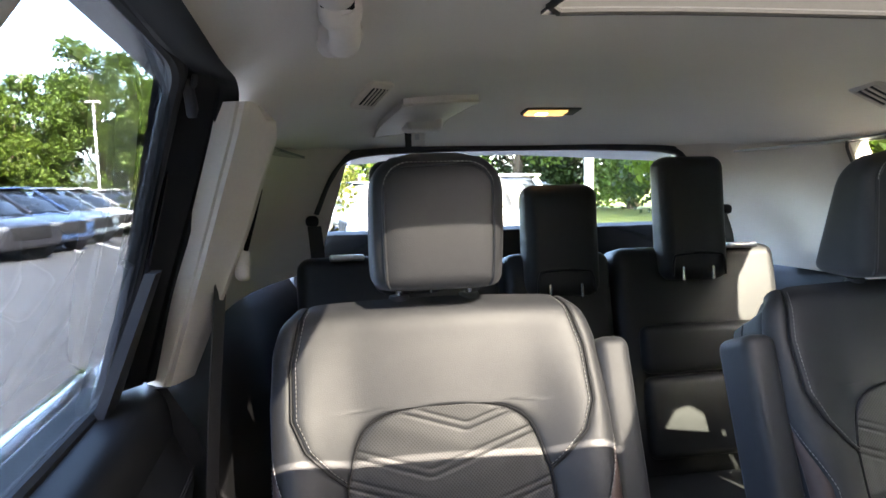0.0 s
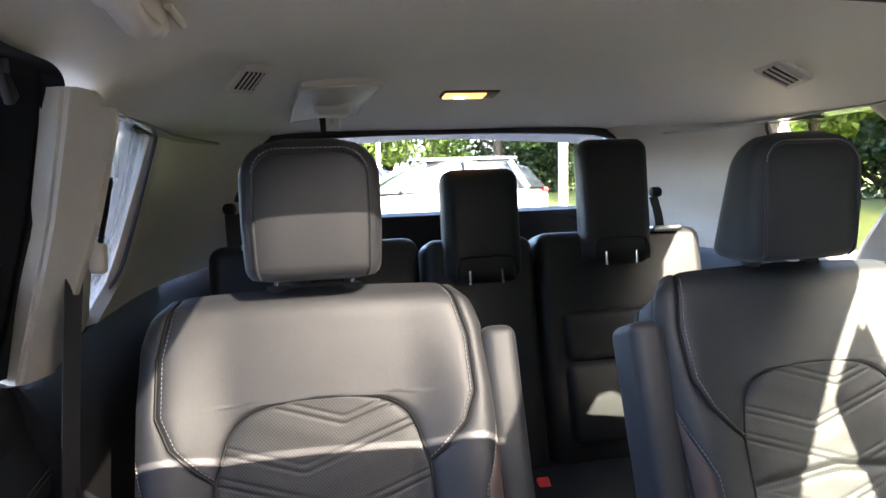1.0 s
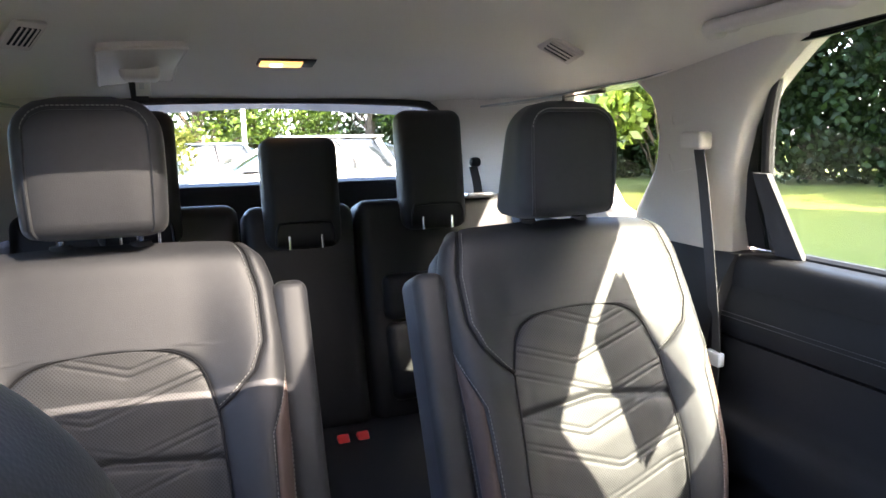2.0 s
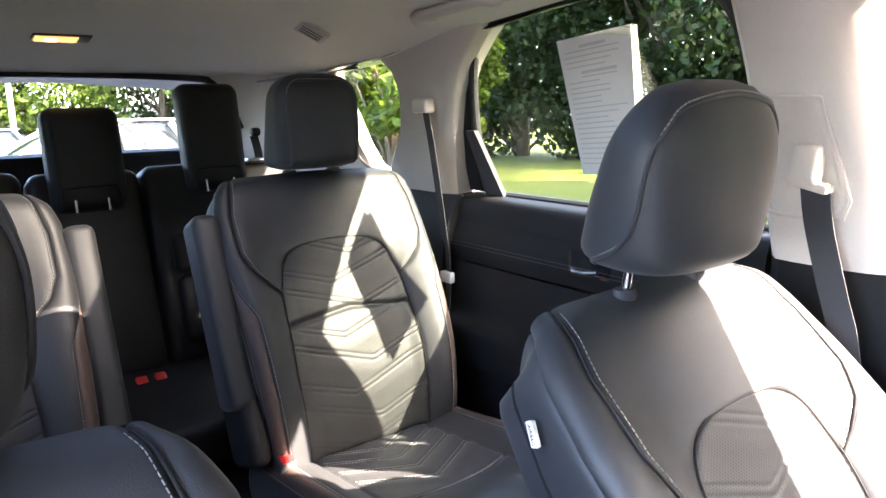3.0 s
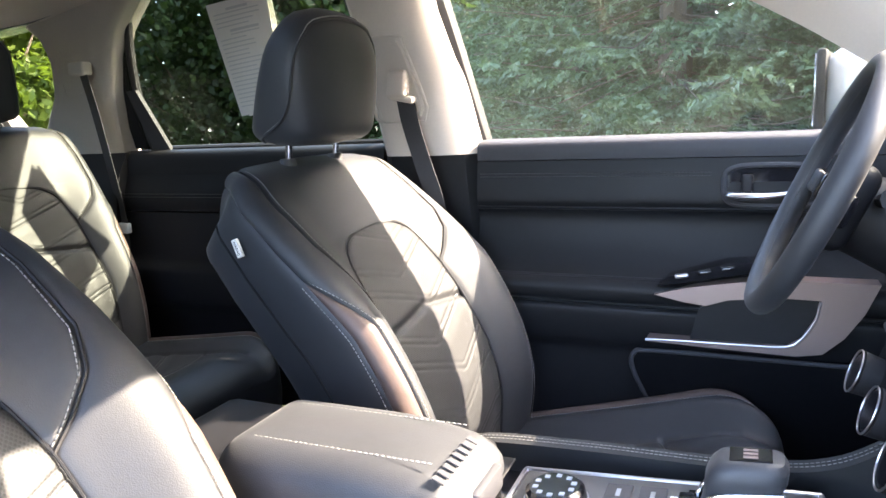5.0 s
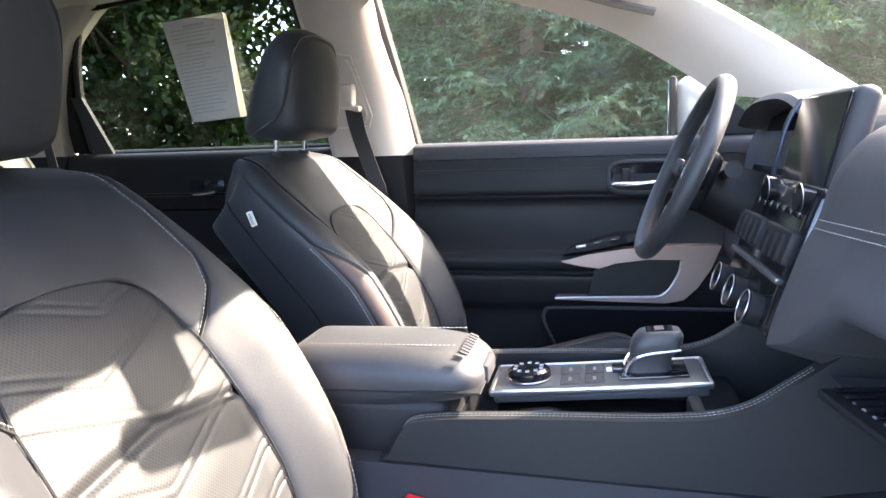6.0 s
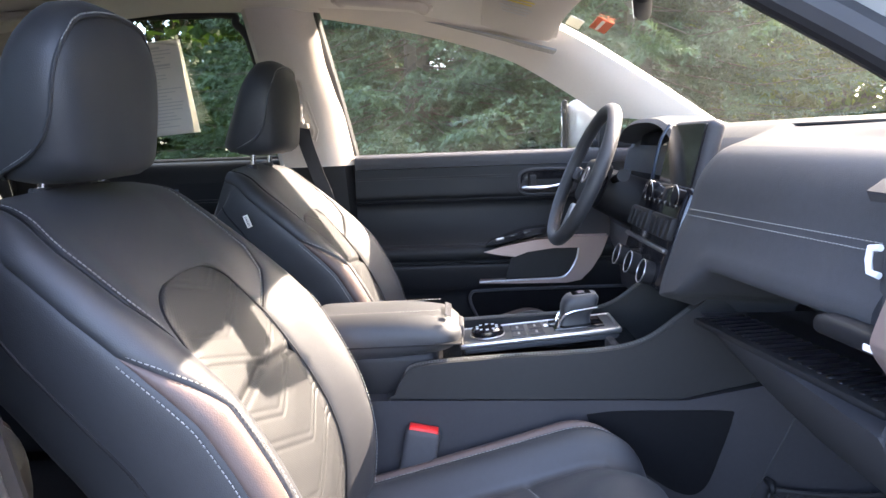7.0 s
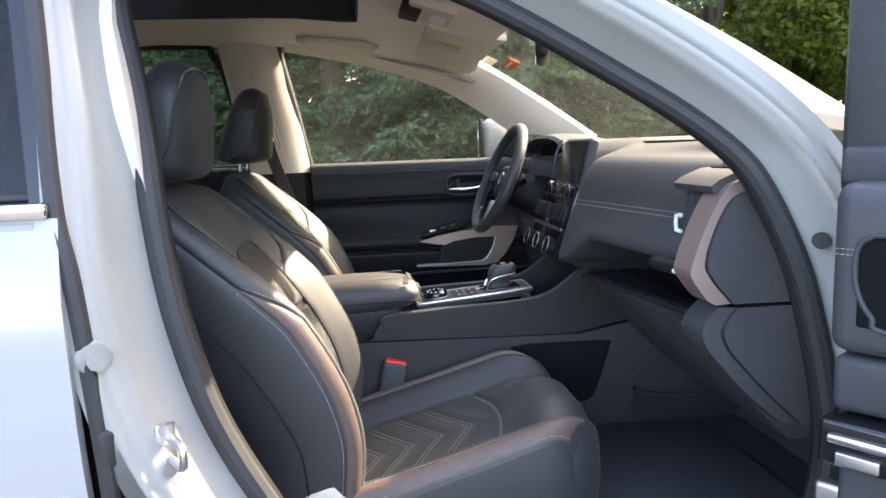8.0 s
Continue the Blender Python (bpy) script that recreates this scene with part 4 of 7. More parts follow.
# floor
fl = thing("floor", "black carpet over the car's floor", "floor", "", "structure")
part("carpet", box((0, 0.55, 0.375), (1.60, 3.6, 0.05), 0.01), CARPET, fl)
part("toe_board", box((0, -1.33, 0.58), (1.60, 0.05, 0.55), 0.02, 2, rotx(28)), CARPET, fl)

# ---- driver's door ----
HANDLE = Mat("bright_chrome", (0.86, 0.86, 0.87), 0.25, 1.0).m


def door_skin(sg, y0, y1, prof, name, material, parent, label="", ny=30, bend=0.0):
    """A trim skin: prof rows (z, x), drawn out from y0 to y1."""
    pr = spline([(x, z) for z, x in prof], max(12, 5 * len(prof)))
    P = [[(sg * (x + bend * ((y - y0) / (y1 - y0)) ** 2), y, z) for y in np.linspace(y0, y1, ny)] for x, z in pr]
    return part(name, sheet(np.array(P), 0.03, (sg, 0, 0)), material, parent, label)


def driver_door():
    d = thing("front_door", "closed driver's door with black trim and copper insert", "car door")
    ya, yb = -0.90, -0.004
    door_skin(1, ya, yb, [(1.085, 0.786), (1.105, 0.785), (1.122, 0.792), (1.129, 0.815), (1.129, 0.86)], "sill_trim", GREYP, d, "dark grey soft sill trim")
    door_skin(1, ya, yb, [(0.984, 0.780), (1.00, 0.774), (1.045, 0.778), (1.083, 0.784)], "upper_trim", DOORSKIN, d, "stitched black upper trim")
    door_skin(1, ya, yb, [(0.842, 0.735), (0.862, 0.752), (0.90, 0.772), (0.945, 0.784), (0.968, 0.782), (0.978, 0.774)], "middle_trim", DOORSKIN, d, "black padded middle trim")
    door_skin(1, ya, yb, [(0.788, 0.734), (0.797, 0.718), (0.818, 0.712), (0.833, 0.718), (0.841, 0.733)], "armrest", DOORSKIN, d, "black padded armrest")
    door_skin(1, ya, yb, [(0.45, 0.775), (0.60, 0.770), (0.67, 0.764), (0.70, 0.745), (0.74, 0.730), (0.772, 0.724), (0.782, 0.732)], "lower_trim", BLACKP, d, "black plastic lower trim")
    for x, z in ((0.7800, 0.981), (0.7360, 0.8415), (0.7360, 0.785)):
        part("trim_gap", tube([(x, y, z) for y in np.linspace(ya, yb, 12)], 0.0035, 6), BLACKP, d)
    ys = np.linspace(-0.50, -0.01, 60)
    stitches("stitching", [[(0.7765, y, 1.056) for y in ys], [(0.7765, y, 1.049) for y in ys]], d, material=THREAD_DARK)
    # inner handle in its dark cup
    def ring(hy, hz, x, n=48):
        pts = []
        for k in range(n):
            t = 2 * math.pi * k / n
            c, w = math.cos(t), math.sin(t)
            r = (abs(c) ** 4 + abs(w) ** 4) ** -0.25
            pts.append((x, -0.612 + hy * r * c, 1.029 + hz * r * w))
        return pts
    part("handle_cup", tube(ring(0.088, 0.040, 0.775), 0.0055, 8, True), GREYP, d, "dark grey handle surround")
    bm = bmesh.new()
    A, B = [bm.verts.new(p) for p in ring(0.086, 0.038, 0.7745)], [bm.verts.new((p[0] - 0.0, p[1], p[2])) for p in ring(0.074, 0.028, 0.7770)]
    for i in range(48):
        bm.faces.new((A[i], A[(i + 1) % 48], B[(i + 1) % 48], B[i]))
    bm.faces.new(B)
    part("cup_floor", bm, GLOSS, d, "dark recessed cup")
    part("pivot", box((0.766, -0.566, 1.035), (0.016, 0.022, 0.034), 0.005, 3), BLACKP, d, "black pivot")
    bm = tube(spline([(0.768, -0.532, 1.013), (0.757, -0.545, 1.011), (0.750, -0.58, 1.011), (0.750, -0.63, 1.016), (0.756, -0.672, 1.024)], 20), [0.0085 + 0.0065 * math.sin(math.pi * min(1, k / 13)) if k < 14 else 0.0085 for k in range(20)], 12, False, 0.6)
    part("handle", bm, HANDLE, d, "chrome inner door handle")
    # copper insert with the switch panel
    out = [(-0.404, 0.820), (-0.47, 0.838), (-0.56, 0.853), (-0.66, 0.861), (-0.79, 0.861), (-0.768, 0.805), (-0.738, 0.757), (-0.704, 0.724), (-0.66, 0.716), (-0.50, 0.719), (-0.388, 0.722), (-0.392, 0.729), (-0.50, 0.730), (-0.645, 0.734), (-0.668, 0.750), (-0.690, 0.79), (-0.698, 0.826), (-0.62, 0.827), (-0.54, 0.817), (-0.50, 0.803), (-0.46, 0.808)]
    part("copper_trim", prism(out, "x", 0.700, 0.745, 0.002), COPPER, d, "brushed copper-toned trim")
    part("switch_panel", prism([(-0.408, 0.838), (-0.43, 0.856), (-0.54, 0.888), (-0.61, 0.894), (-0.60, 0.876), (-0.46, 0.846)], "x", 0.704, 0.765, 0.004), GLOSS, d, "gloss black window switch panel")
    for k in range(3):
        part("switch", box((0.704, -0.455 - 0.042 * k, 0.860 + 0.009 * k), (0.012, 0.026, 0.008), 0.003, 2, rotx(-10)), GLOSS if k else SATIN, d, "window switch")
    part("silver_trim", tube(spline([(0.700, -0.388, 0.7255), (0.6985, -0.45, 0.7285), (0.6985, -0.56, 0.7305), (0.6985, -0.640, 0.734), (0.6985, -0.667, 0.750), (0.6985, -0.690, 0.79), (0.6985, -0.697, 0.824)], 50), 0.0026, 8), SATIN, d, "thin silver trim line")
    part("pocket_face", prism([(-0.472, 0.730), (-0.488, 0.795), (-0.53, 0.815), (-0.61, 0.828), (-0.698, 0.828), (-0.691, 0.79), (-0.662, 0.734)], "x", 0.711, 0.75, 0.003), BLACKP, d, "black pocket face")
    # solid block; the shade inside the map pocket is its near-black colour
    part("map_pocket_shade", prism([tuple(p) for p in spline([(-0.90, 0.695), (-0.62, 0.694), (-0.40, 0.692), (-0.362, 0.684), (-0.362, 0.655), (-0.388, 0.60), (-0.43, 0.52), (-0.60, 0.50), (-0.90, 0.50)], 50)], "x", 0.722, 0.76, 0.004), DEEP_SHADE, d, "near-black panel for the map pocket's shade")
    part("pocket_rim", tube(spline([(0.722, -0.90, 0.697), (0.722, -0.62, 0.697), (0.722, -0.40, 0.695), (0.722, -0.362, 0.686), (0.722, -0.359, 0.655), (0.724, -0.384, 0.60), (0.726, -0.425, 0.52)], 60), 0.005, 8), GREYP, d, "dark grey pocket rim")
    return d


driver_door()


def rear_door(sg):
    d = thing("rear_door", "closed rear door with black trim", "car door", "rear doors")
    ya, yb = 0.245, 1.118
    door_skin(sg, ya, yb, [(1.06, 0.795), (1.10, 0.80), (1.122, 0.812), (1.128, 0.835), (1.128, 0.88)], "sill_trim", BLACKP, d, "black sill trim")
    door_skin(sg, ya, yb, [(0.96, 0.775), (1.0, 0.772), (1.06, 0.795)], "upper_trim", DOORSKIN, d, "black upper trim")
    door_skin(sg, ya, yb, [(0.42, 0.77), (0.65, 0.755), (0.72, 0.715), (0.80, 0.712), (0.84, 0.75), (0.955, 0.772)], "lower_trim", BLACKP, d, "black lower trim")
    ys = np.linspace(0.26, 1.10, 80)
    stitches("stitching", [[(sg * 0.7705, y, 1.008) for y in ys], [(sg * 0.7705, y, 0.999) for y in ys]], d, material=THREAD_DARK)
    # black frame of the window, and the fixed bar
    loop = [(0.865, 0.25, 1.128), (0.79, 0.27, 1.36), (0.735, 0.29, 1.49), (0.726, 0.32, 1.535), (0.726, 0.35, 1.566), (0.726, 0.60, 1.570), (0.726, 0.82, 1.558), (0.726, 0.912, 1.54), (0.748, 0.968, 1.50), (0.79, 1.024, 1.39), (0.83, 1.054, 1.26), (0.866, 1.055, 1.128)]
    part("window_frame", tube(spline([(sg * x, y, z) for x, y, z in loop], 80), 0.012, 10, True), RUBBER, d, "black rubber window frame")
    P = [[(sg * (np.interp(z, [1.12, 1.30], [0.846, 0.782]) + 0.006 * abs(u - 0.5)), np.interp(z, [1.12, 1.30], [0.972, 1.020]) + u * np.interp(z, [1.12, 1.30], [0.066, 0.036]), z) for u in np.linspace(0, 1, 5)] for z in np.linspace(1.12, 1.298, 8)]
    part("window_bar", sheet(np.array(P), 0.014, (sg, 0, 0)), GREYP, d, "dark plastic window bar")
    part("handle_cup", box((sg * 0.774, 0.620, 1.018), (0.006, 0.115, 0.055), 0.0025, 2), GLOSS, d, "dark handle cup")
    part("handle", tube(spline([(sg * 0.768, 0.660, 1.004), (sg * 0.756, 0.645, 1.003), (sg * 0.754, 0.615, 1.005), (sg * 0.760, 0.585, 1.010)], 16), 0.008, 10, False, 0.6), HANDLE, d, "chrome inner door handle")
    k = 0.045 if sg > 0 else 0.0
    face = [((0.868, 1.05, 1.132), (0.806, 1.122, 1.135)), ((0.83, 1.05, 1.26), (0.762, 1.102, 1.27)), ((0.79, 1.02, 1.39), (0.715, 1.067, 1.39)), ((0.748, 0.965, 1.50), (0.676, 1.002, 1.490)), ((0.728, 0.91, 1.54), (0.668, 0.958, 1.526)), ((0.728, 0.82, 1.552), (0.668, 0.82, 1.532)), ((0.728, 0.60, 1.566), (0.674, 0.60, 1.556)), ((0.728, 0.36, 1.564), (0.676, 0.36, 1.556))]
    P = []
    for u in (0.0, 0.35, 0.62, 0.66, 0.70, 1.0):
        e = 0.012 if 0.64 < u < 0.68 else 0.0
        row = spline([(sg * (gx + (tx + k - gx) * u + e), gy + (ty + k - gy) * u + e, gz + (tz - gz) * u) for (gx, gy, gz), (tx, ty, tz) in face], 50)
        P.append(row)
    part("frame_face", sheet(np.array(P), 0.012, (sg, 0, 0)), BLACKP, d, "black inner window frame")
    P = [[(sg * np.interp(z, [1.12, 1.54], [0.868, 0.73]), y, z) for y in np.linspace(0.25, 1.08, 8)] for z in np.linspace(1.11, 1.56, 8)]
    # passenger side takes the dimmed copy, so the lot's brightness is cut by tint
    pane = part("window_pane", sheet(np.array(P), 0.004, (sg, 0, 0)), GLASS_DARK if sg > 0 else GLASS_WEST_DIMMED, d, "dark tinted glass")
    pane.visible_shadow = sg > 0
    if sg < 0:
        part("channel_guide", box((-0.722, 0.966, 1.516), (0.012, 0.034, 0.052), 0.004, 2, rotx(30)), GREYP, d, "dark window channel guide")
        part("guide_hook", tube(spline([(-0.718, 0.944, 1.541), (-0.712, 0.937, 1.534), (-0.713, 0.941, 1.525), (-0.718, 0.954, 1.522)], 14), 0.004, 8), GREYP, d)
        part("channel", tube(spline([(-0.742, 0.990, 1.50), (-0.776, 1.028, 1.39), (-0.815, 1.053, 1.26), (-0.842, 1.058, 1.15)], 30), 0.004, 8), GLOSS, d, "glossy window channel")
    return d


rear_door(1)
rear_door(-1)


def pane(name, pts, material, label, nu=10):
    """A curved pane through four rows of points."""
    P = np.array([spline(r, nu) for r in pts])
    P = np.array([spline(P[:, j], nu) for j in range(nu)])
    ob = part(name, sheet(P, 0.004), material, None)
    ob.visible_shadow = False
    return tagged(ob, label, "window", "", "structure")


# driver's front window, rear quarter windows, windscreen, rear window
pane("window_1", [[(0.862, 0.02, 1.11), (0.868, -0.5, 1.11), (0.86, -1.0, 1.11)], [(0.80, 0.06, 1.33), (0.805, -0.4, 1.33), (0.81, -0.8, 1.33)], [(0.728, 0.10, 1.555), (0.735, -0.2, 1.53), (0.745, -0.5, 1.46)]], GLASS_CLEAR, "dusty clear side window")
for sg in (-1, 1):
    # here too the passenger side's view is darkened through the glass colour
    qw = pane("window_3", [[(sg * 0.835, 1.35, 1.12), (sg * 0.825, 1.75, 1.12)], [(sg * 0.78, 1.3, 1.3), (sg * 0.77, 1.75, 1.3)], [(sg * 0.735, 1.22, 1.49), (sg * 0.72, 1.75, 1.49)]], GLASS_REAR if sg > 0 else GLASS_WEST_DIMMED, "dark tinted quarter window")
    qw.visible_shadow = sg > 0
    seal = [(0.705, 1.45, 1.475), (0.702, 1.60, 1.472), (0.704, 1.638, 1.462), (0.722, 1.628, 1.40), (0.775, 1.592, 1.22), (0.80, 1.54, 1.165)]
    ob = part("window_seal", tube(spline([(sg * x, y, z) for x, y, z in seal], 60), 0.004, 8), RUBBER)
    tagged(ob, "black rubber seal beside the quarter window", "window seal", "", "structure")
pane("windscreen", [[(-0.74, -1.12, 1.17), (0, -1.28, 1.20), (0.74, -1.12, 1.17)], [(-0.68, -0.84, 1.355), (0, -0.94, 1.40), (0.68, -0.84, 1.355)], [(-0.61, -0.50, 1.525), (0, -0.55, 1.56), (0.61, -0.50, 1.525)]], GLASS_SCREEN, "dusty windscreen glass")
pane("rear_window", [[(-0.63, 2.22, 1.16), (0, 2.33, 1.15), (0.63, 2.22, 1.16)], [(-0.55, 2.16, 1.32), (0, 2.25, 1.32), (0.55, 2.16, 1.32)], [(-0.47, 2.10, 1.49), (0, 2.17, 1.50), (0.47, 2.10, 1.49)]], GLASS_REAR, "tinted rear window with black border")

# tailgate trim round the rear window
tg = thing("tailgate", "closed tailgate with grey-beige upper and black lower trim", "tailgate", "", "structure")
part("lower_trim", box((0, 2.28, 0.83), (1.36, 0.08, 0.80), 0.03), BLACKP, tg)
part("top_seal", tube(spline([(-0.60, 2.10, 1.30), (-0.555, 2.09, 1.40), (-0.49, 2.10, 1.462), (-0.30, 2.12, 1.478), (0, 2.13, 1.482), (0.30, 2.12, 1.478), (0.49, 2.10, 1.462), (0.555, 2.09, 1.40), (0.60, 2.10, 1.30)], 60), 0.014, 8), RUBBER, tg, "black rubber seal")


# ---- dashboard ----
def dashboard():
    d = thing("dashboard", "black leather-wrapped dashboard with copper trim", "dashboard")
    # pad: a profile drawn across the car; on the passenger's side it bulges and runs forward to the door
    xs = np.concatenate([np.linspace(-0.655, -0.16, 34), np.linspace(-0.145, 0.73, 40)])
    P = []
    for x in xs:
        k = 1 / (1 + math.exp((x + 0.145) / 0.006))          # 1 on the passenger's side
        y0 = -0.740 - 0.175 * (-0.15 - x)
        zb = float(np.interp(x, [-0.65, -0.30, -0.22, -0.15], [0.935, 0.940, 0.885, 0.862]))
        yb = float(np.interp(x, [-0.65, -0.30, -0.15], [0.035, 0.035, 0.052]))
        pas = [(-1.22, 1.178), (-1.05, 1.186), (-0.95, 1.172), (y0 - 0.11, 1.150), (y0 - 0.055, 1.130), (y0 - 0.018, 1.085), (y0, 1.027), (y0 + 0.02, 0.985), (y0 + yb, zb + 0.02), (y0 + yb - 0.01, zb), (y0 - 0.04, zb - 0.005), (-0.95, zb - 0.02)]
        drv = [(-1.22, 1.178), (-1.05, 1.186), (-0.96, 1.182), (-0.91, 1.168), (-0.87, 1.14), (-0.85, 1.10), (-0.84, 1.05), (-0.83, 0.99), (-0.81, 0.93), (-0.80, 0.86), (-0.83, 0.80), (-0.95, 0.76)]
        C = spline(np.array(pas) * k + np.array(drv) * (1 - k), 44)
        P.append([(x, y, z) for y, z in C])
    P = np.array(P)
    part("top_pad", sheet(P[:, :15], -0.02), DASHTOP, d, "dusty grey-brown top pad in the sun")
    part("pad", sheet(P[:, 14:], -0.02), DASHSKIN, d, "stitched black dashboard pad")
    cur = []
    for dz, dy in ((0.004, -0.002), (-0.006, 0.003)):
        cur.append([(x, -0.740 - 0.175 * (-0.15 - x) + dy + 0.0025, 1.027 + dz) for x in np.linspace(-0.62, -0.17, 70)])
    stitches("stitching", cur, d)
    part("top_groove", tube([(x, -0.935 - 0.05 * abs(x), 1.173) for x in np.linspace(-0.62, 0.10, 20)], 0.004, 6), BLACKP, d, "dark groove along the top")
    # instrument hood and cluster
    P = []
    for x in np.linspace(0.17, 0.69, 26):
        t = (x - 0.43) / 0.26
        h = 0.045 * (1 - abs(t) ** 3)
        P.append([(x, y, z + h * f) for y, z, f in ((-1.02, 1.165, 0.2), (-0.94, 1.170, 0.8), (-0.87, 1.165, 1), (-0.825, 1.160, 1), (-0.815, 1.150, 1), (-0.83, 1.143, 1), (-0.88, 1.135, 1))])
    part("instrument_hood", sheet(np.array(P), -0.012), DASHSKIN, d, "padded instrument hood")
    part("instrument_display", box((0.43, -0.865, 1.10), (0.42, 0.02, 0.15), 0.01, 2, rotx(18)), SCREEN, d, "dark glossy instrument screen")
    part("cluster_trim", tube(spline([(0.205, -0.822, 1.185), (0.195, -0.80, 1.15), (0.185, -0.785, 1.10), (0.18, -0.775, 1.05)], 24), 0.004, 8), BLUEP, d, "blue-grey trim edge")
    # centre screen
    R = rotx(13)
    scr = part("display_housing", box((-0.020, -0.797, 1.115), (0.222, 0.032, 0.150), 0.014, 3, R), GREYP, d, "grey-edged touch screen housing")
    part("display_glass", box((-0.018, -0.779, 1.117), (0.202, 0.005, 0.134), 0.002, 1, R), SCREEN, scr, "dark glossy screen")
    for sx in (-0.105, 0.068):
        bm = bmesh.new()
        bmesh.ops.create_cone(bm, cap_ends=True, segments=28, radius1=0.019, radius2=0.017, depth=0.03, matrix=Matrix.Translation((sx, -0.755, 1.048)) @ rotx(-77 + 180).to_4x4())
        kb = part("knob", bm, GLOSS, scr, "black volume knob")
        part("ring", tube([(sx + 0.0185 * math.cos(a), -0.742, 1.051 + 0.0185 * math.sin(a)) for a in np.linspace(0, 6.283, 25)[:-1]], 0.0009, 6, True), SATIN, kb, "thin chrome ring")
    # centre stack, leaning forward at its top
    R = rotx(18)
    stack = part("console_fascia", box((0.018, -0.775, 0.955), (0.305, 0.10, 0.21), 0.018, 3, R), GLOSS, d, "gloss black centre stack")
    def on(x, z, out=0.0):
        return (x, -0.775 + 0.0525 + (0.955 - z) * 0.325 + out, z)
    for k in range(7):
        part("button", box(on(-0.09 + 0.036 * k, 1.028), (0.026, 0.008, 0.010), 0.002, 2, R), GLOSS, stack)
    for sx in (-0.060, 0.098):
        v = part("air_vent", box(on(sx, 0.985), (0.135, 0.02, 0.045), 0.005, 2, R), BLACKP, stack, "black air vent")
        for k in range(4):
            part("slat", box(on(sx - 0.05 + 0.033 * k, 0.985, 0.010), (0.003, 0.010, 0.036), 0.001, 1, R), BLACKP, v, "black vent slat")
    part("silver_bar", box(on(0.018, 0.945, 0.002), (0.29, 0.012, 0.010), 0.004, 2, R), PLATE, stack, "silver bar")
    for sx in (-0.085, 0.02, 0.125):
        bm = bmesh.new()
        bmesh.ops.create_cone(bm, cap_ends=True, segments=28, radius1=0.024, radius2=0.022, depth=0.022, matrix=Matrix.Translation(on(sx, 0.898, 0.008)) @ rotx(-72 + 180).to_4x4())
        kb = part("climate_knob", bm, BLACKP, stack, "black climate knob with a chrome ring")
        part("ring", tube([Vector(on(sx, 0.898, 0.008)) + rotx(18) @ Vector((0.0235 * math.cos(a), 0.014, 0.0235 * math.sin(a))) for a in np.linspace(0, 6.283, 25)[:-1]], 0.0010, 6, True), SATIN, kb, "thin chrome ring")
        bm = bmesh.new()
        bmesh.ops.create_cone(bm, cap_ends=True, segments=24, radius1=0.019, radius2=0.019, depth=0.026, matrix=Matrix.Translation(on(sx, 0.898, 0.0085)) @ rotx(-72 + 180).to_4x4())
        part("knob_face", bm, GLOSS, kb)
    # passenger's end: vent, copper trim, end cap, shelf
    v = part("side_vent", box((-0.668, -0.845, 1.020), (0.075, 0.06, 0.165), 0.012, 3, rotx(6)), GREYP, d, "tall side air vent")
    for k in range(2):
        part("slat", box((-0.656 - 0.030 * k, -0.814, 1.018), (0.026, 0.010, 0.145), 0.004, 2, rotx(6)), GREYP, v)
    part("vent_tab", tube([(-0.655, -0.799, 1.032), (-0.641, -0.796, 1.030), (-0.638, -0.796, 1.016), (-0.641, -0.796, 1.002), (-0.655, -0.799, 1.000)], 0.0042, 8), WHITEP, v, "white vent tab")
    part("vent_shelf", prism([(-0.800, 1.082), (-0.795, 1.094), (-0.812, 1.106), (-0.85, 1.121), (-0.95, 1.128), (-1.06, 1.132), (-1.06, 1.08), (-0.86, 1.076)], "x", -0.775, -0.628, 0.010, 3), GREYP, d, "dark grey cap over the vent")
    for k in range(7):
        part("cap_rib", box((-0.70, -0.862 - 0.016 * k, 1.1235 + 0.0011 * k), (0.10, 0.005, 0.004), 0.0015, 1), BLACKP, d, "black rib of the defroster grille")
    part("vent_bracket", box((-0.665, -0.800, 0.932), (0.150, 0.075, 0.024), 0.010, 4, rotz(6)), BLACKP, d, "black lower vent bracket")
    part("socket", box((-0.705, -0.7665, 0.930), (0.028, 0.004, 0.008), 0.001, 1, rotz(6)), PAPER, d, "small white marking")
    def run(pts, k):
        return [tuple(p) for p in spline(pts, k)]
    rim_in = run([(-0.905, 1.087), (-0.862, 1.087), (-0.824, 1.072), (-0.799, 1.032), (-0.782, 0.985), (-0.777, 0.957)], 26) + run([(-0.779, 0.946), (-0.798, 0.918), (-0.828, 0.884)], 12)
    rim_out = run([(-0.905, 1.108), (-0.862, 1.108), (-0.822, 1.096), (-0.793, 1.055), (-0.768, 0.999), (-0.752, 0.952), (-0.752, 0.938)], 30) + run([(-0.758, 0.926), (-0.784, 0.892), (-0.800, 0.882)], 12)
    part("copper_trim", prism(rim_out + rim_in[::-1], "x", -0.792, -0.725, 0.002), COPPER, d, "brushed copper-toned trim")
    face = [(y - 0.003, z) for y, z in rim_in]
    part("end_cap", prism(face + [(-1.15, 0.880), (-1.15, 1.10)], "x", -0.799, -0.73, 0.003), GREYP, d, "dark grey end cap")
    low_in = run([(-0.838, 0.876), (-0.816, 0.848), (-0.811, 0.826), (-0.822, 0.800)], 16) + run([(-0.832, 0.786), (-0.90, 0.712), (-0.972, 0.642)], 10)
    low_out = run([(-0.806, 0.878), (-0.781, 0.852), (-0.775, 0.830), (-0.785, 0.803)], 16) + run([(-0.795, 0.789), (-0.86, 0.716), (-0.935, 0.648)], 10)
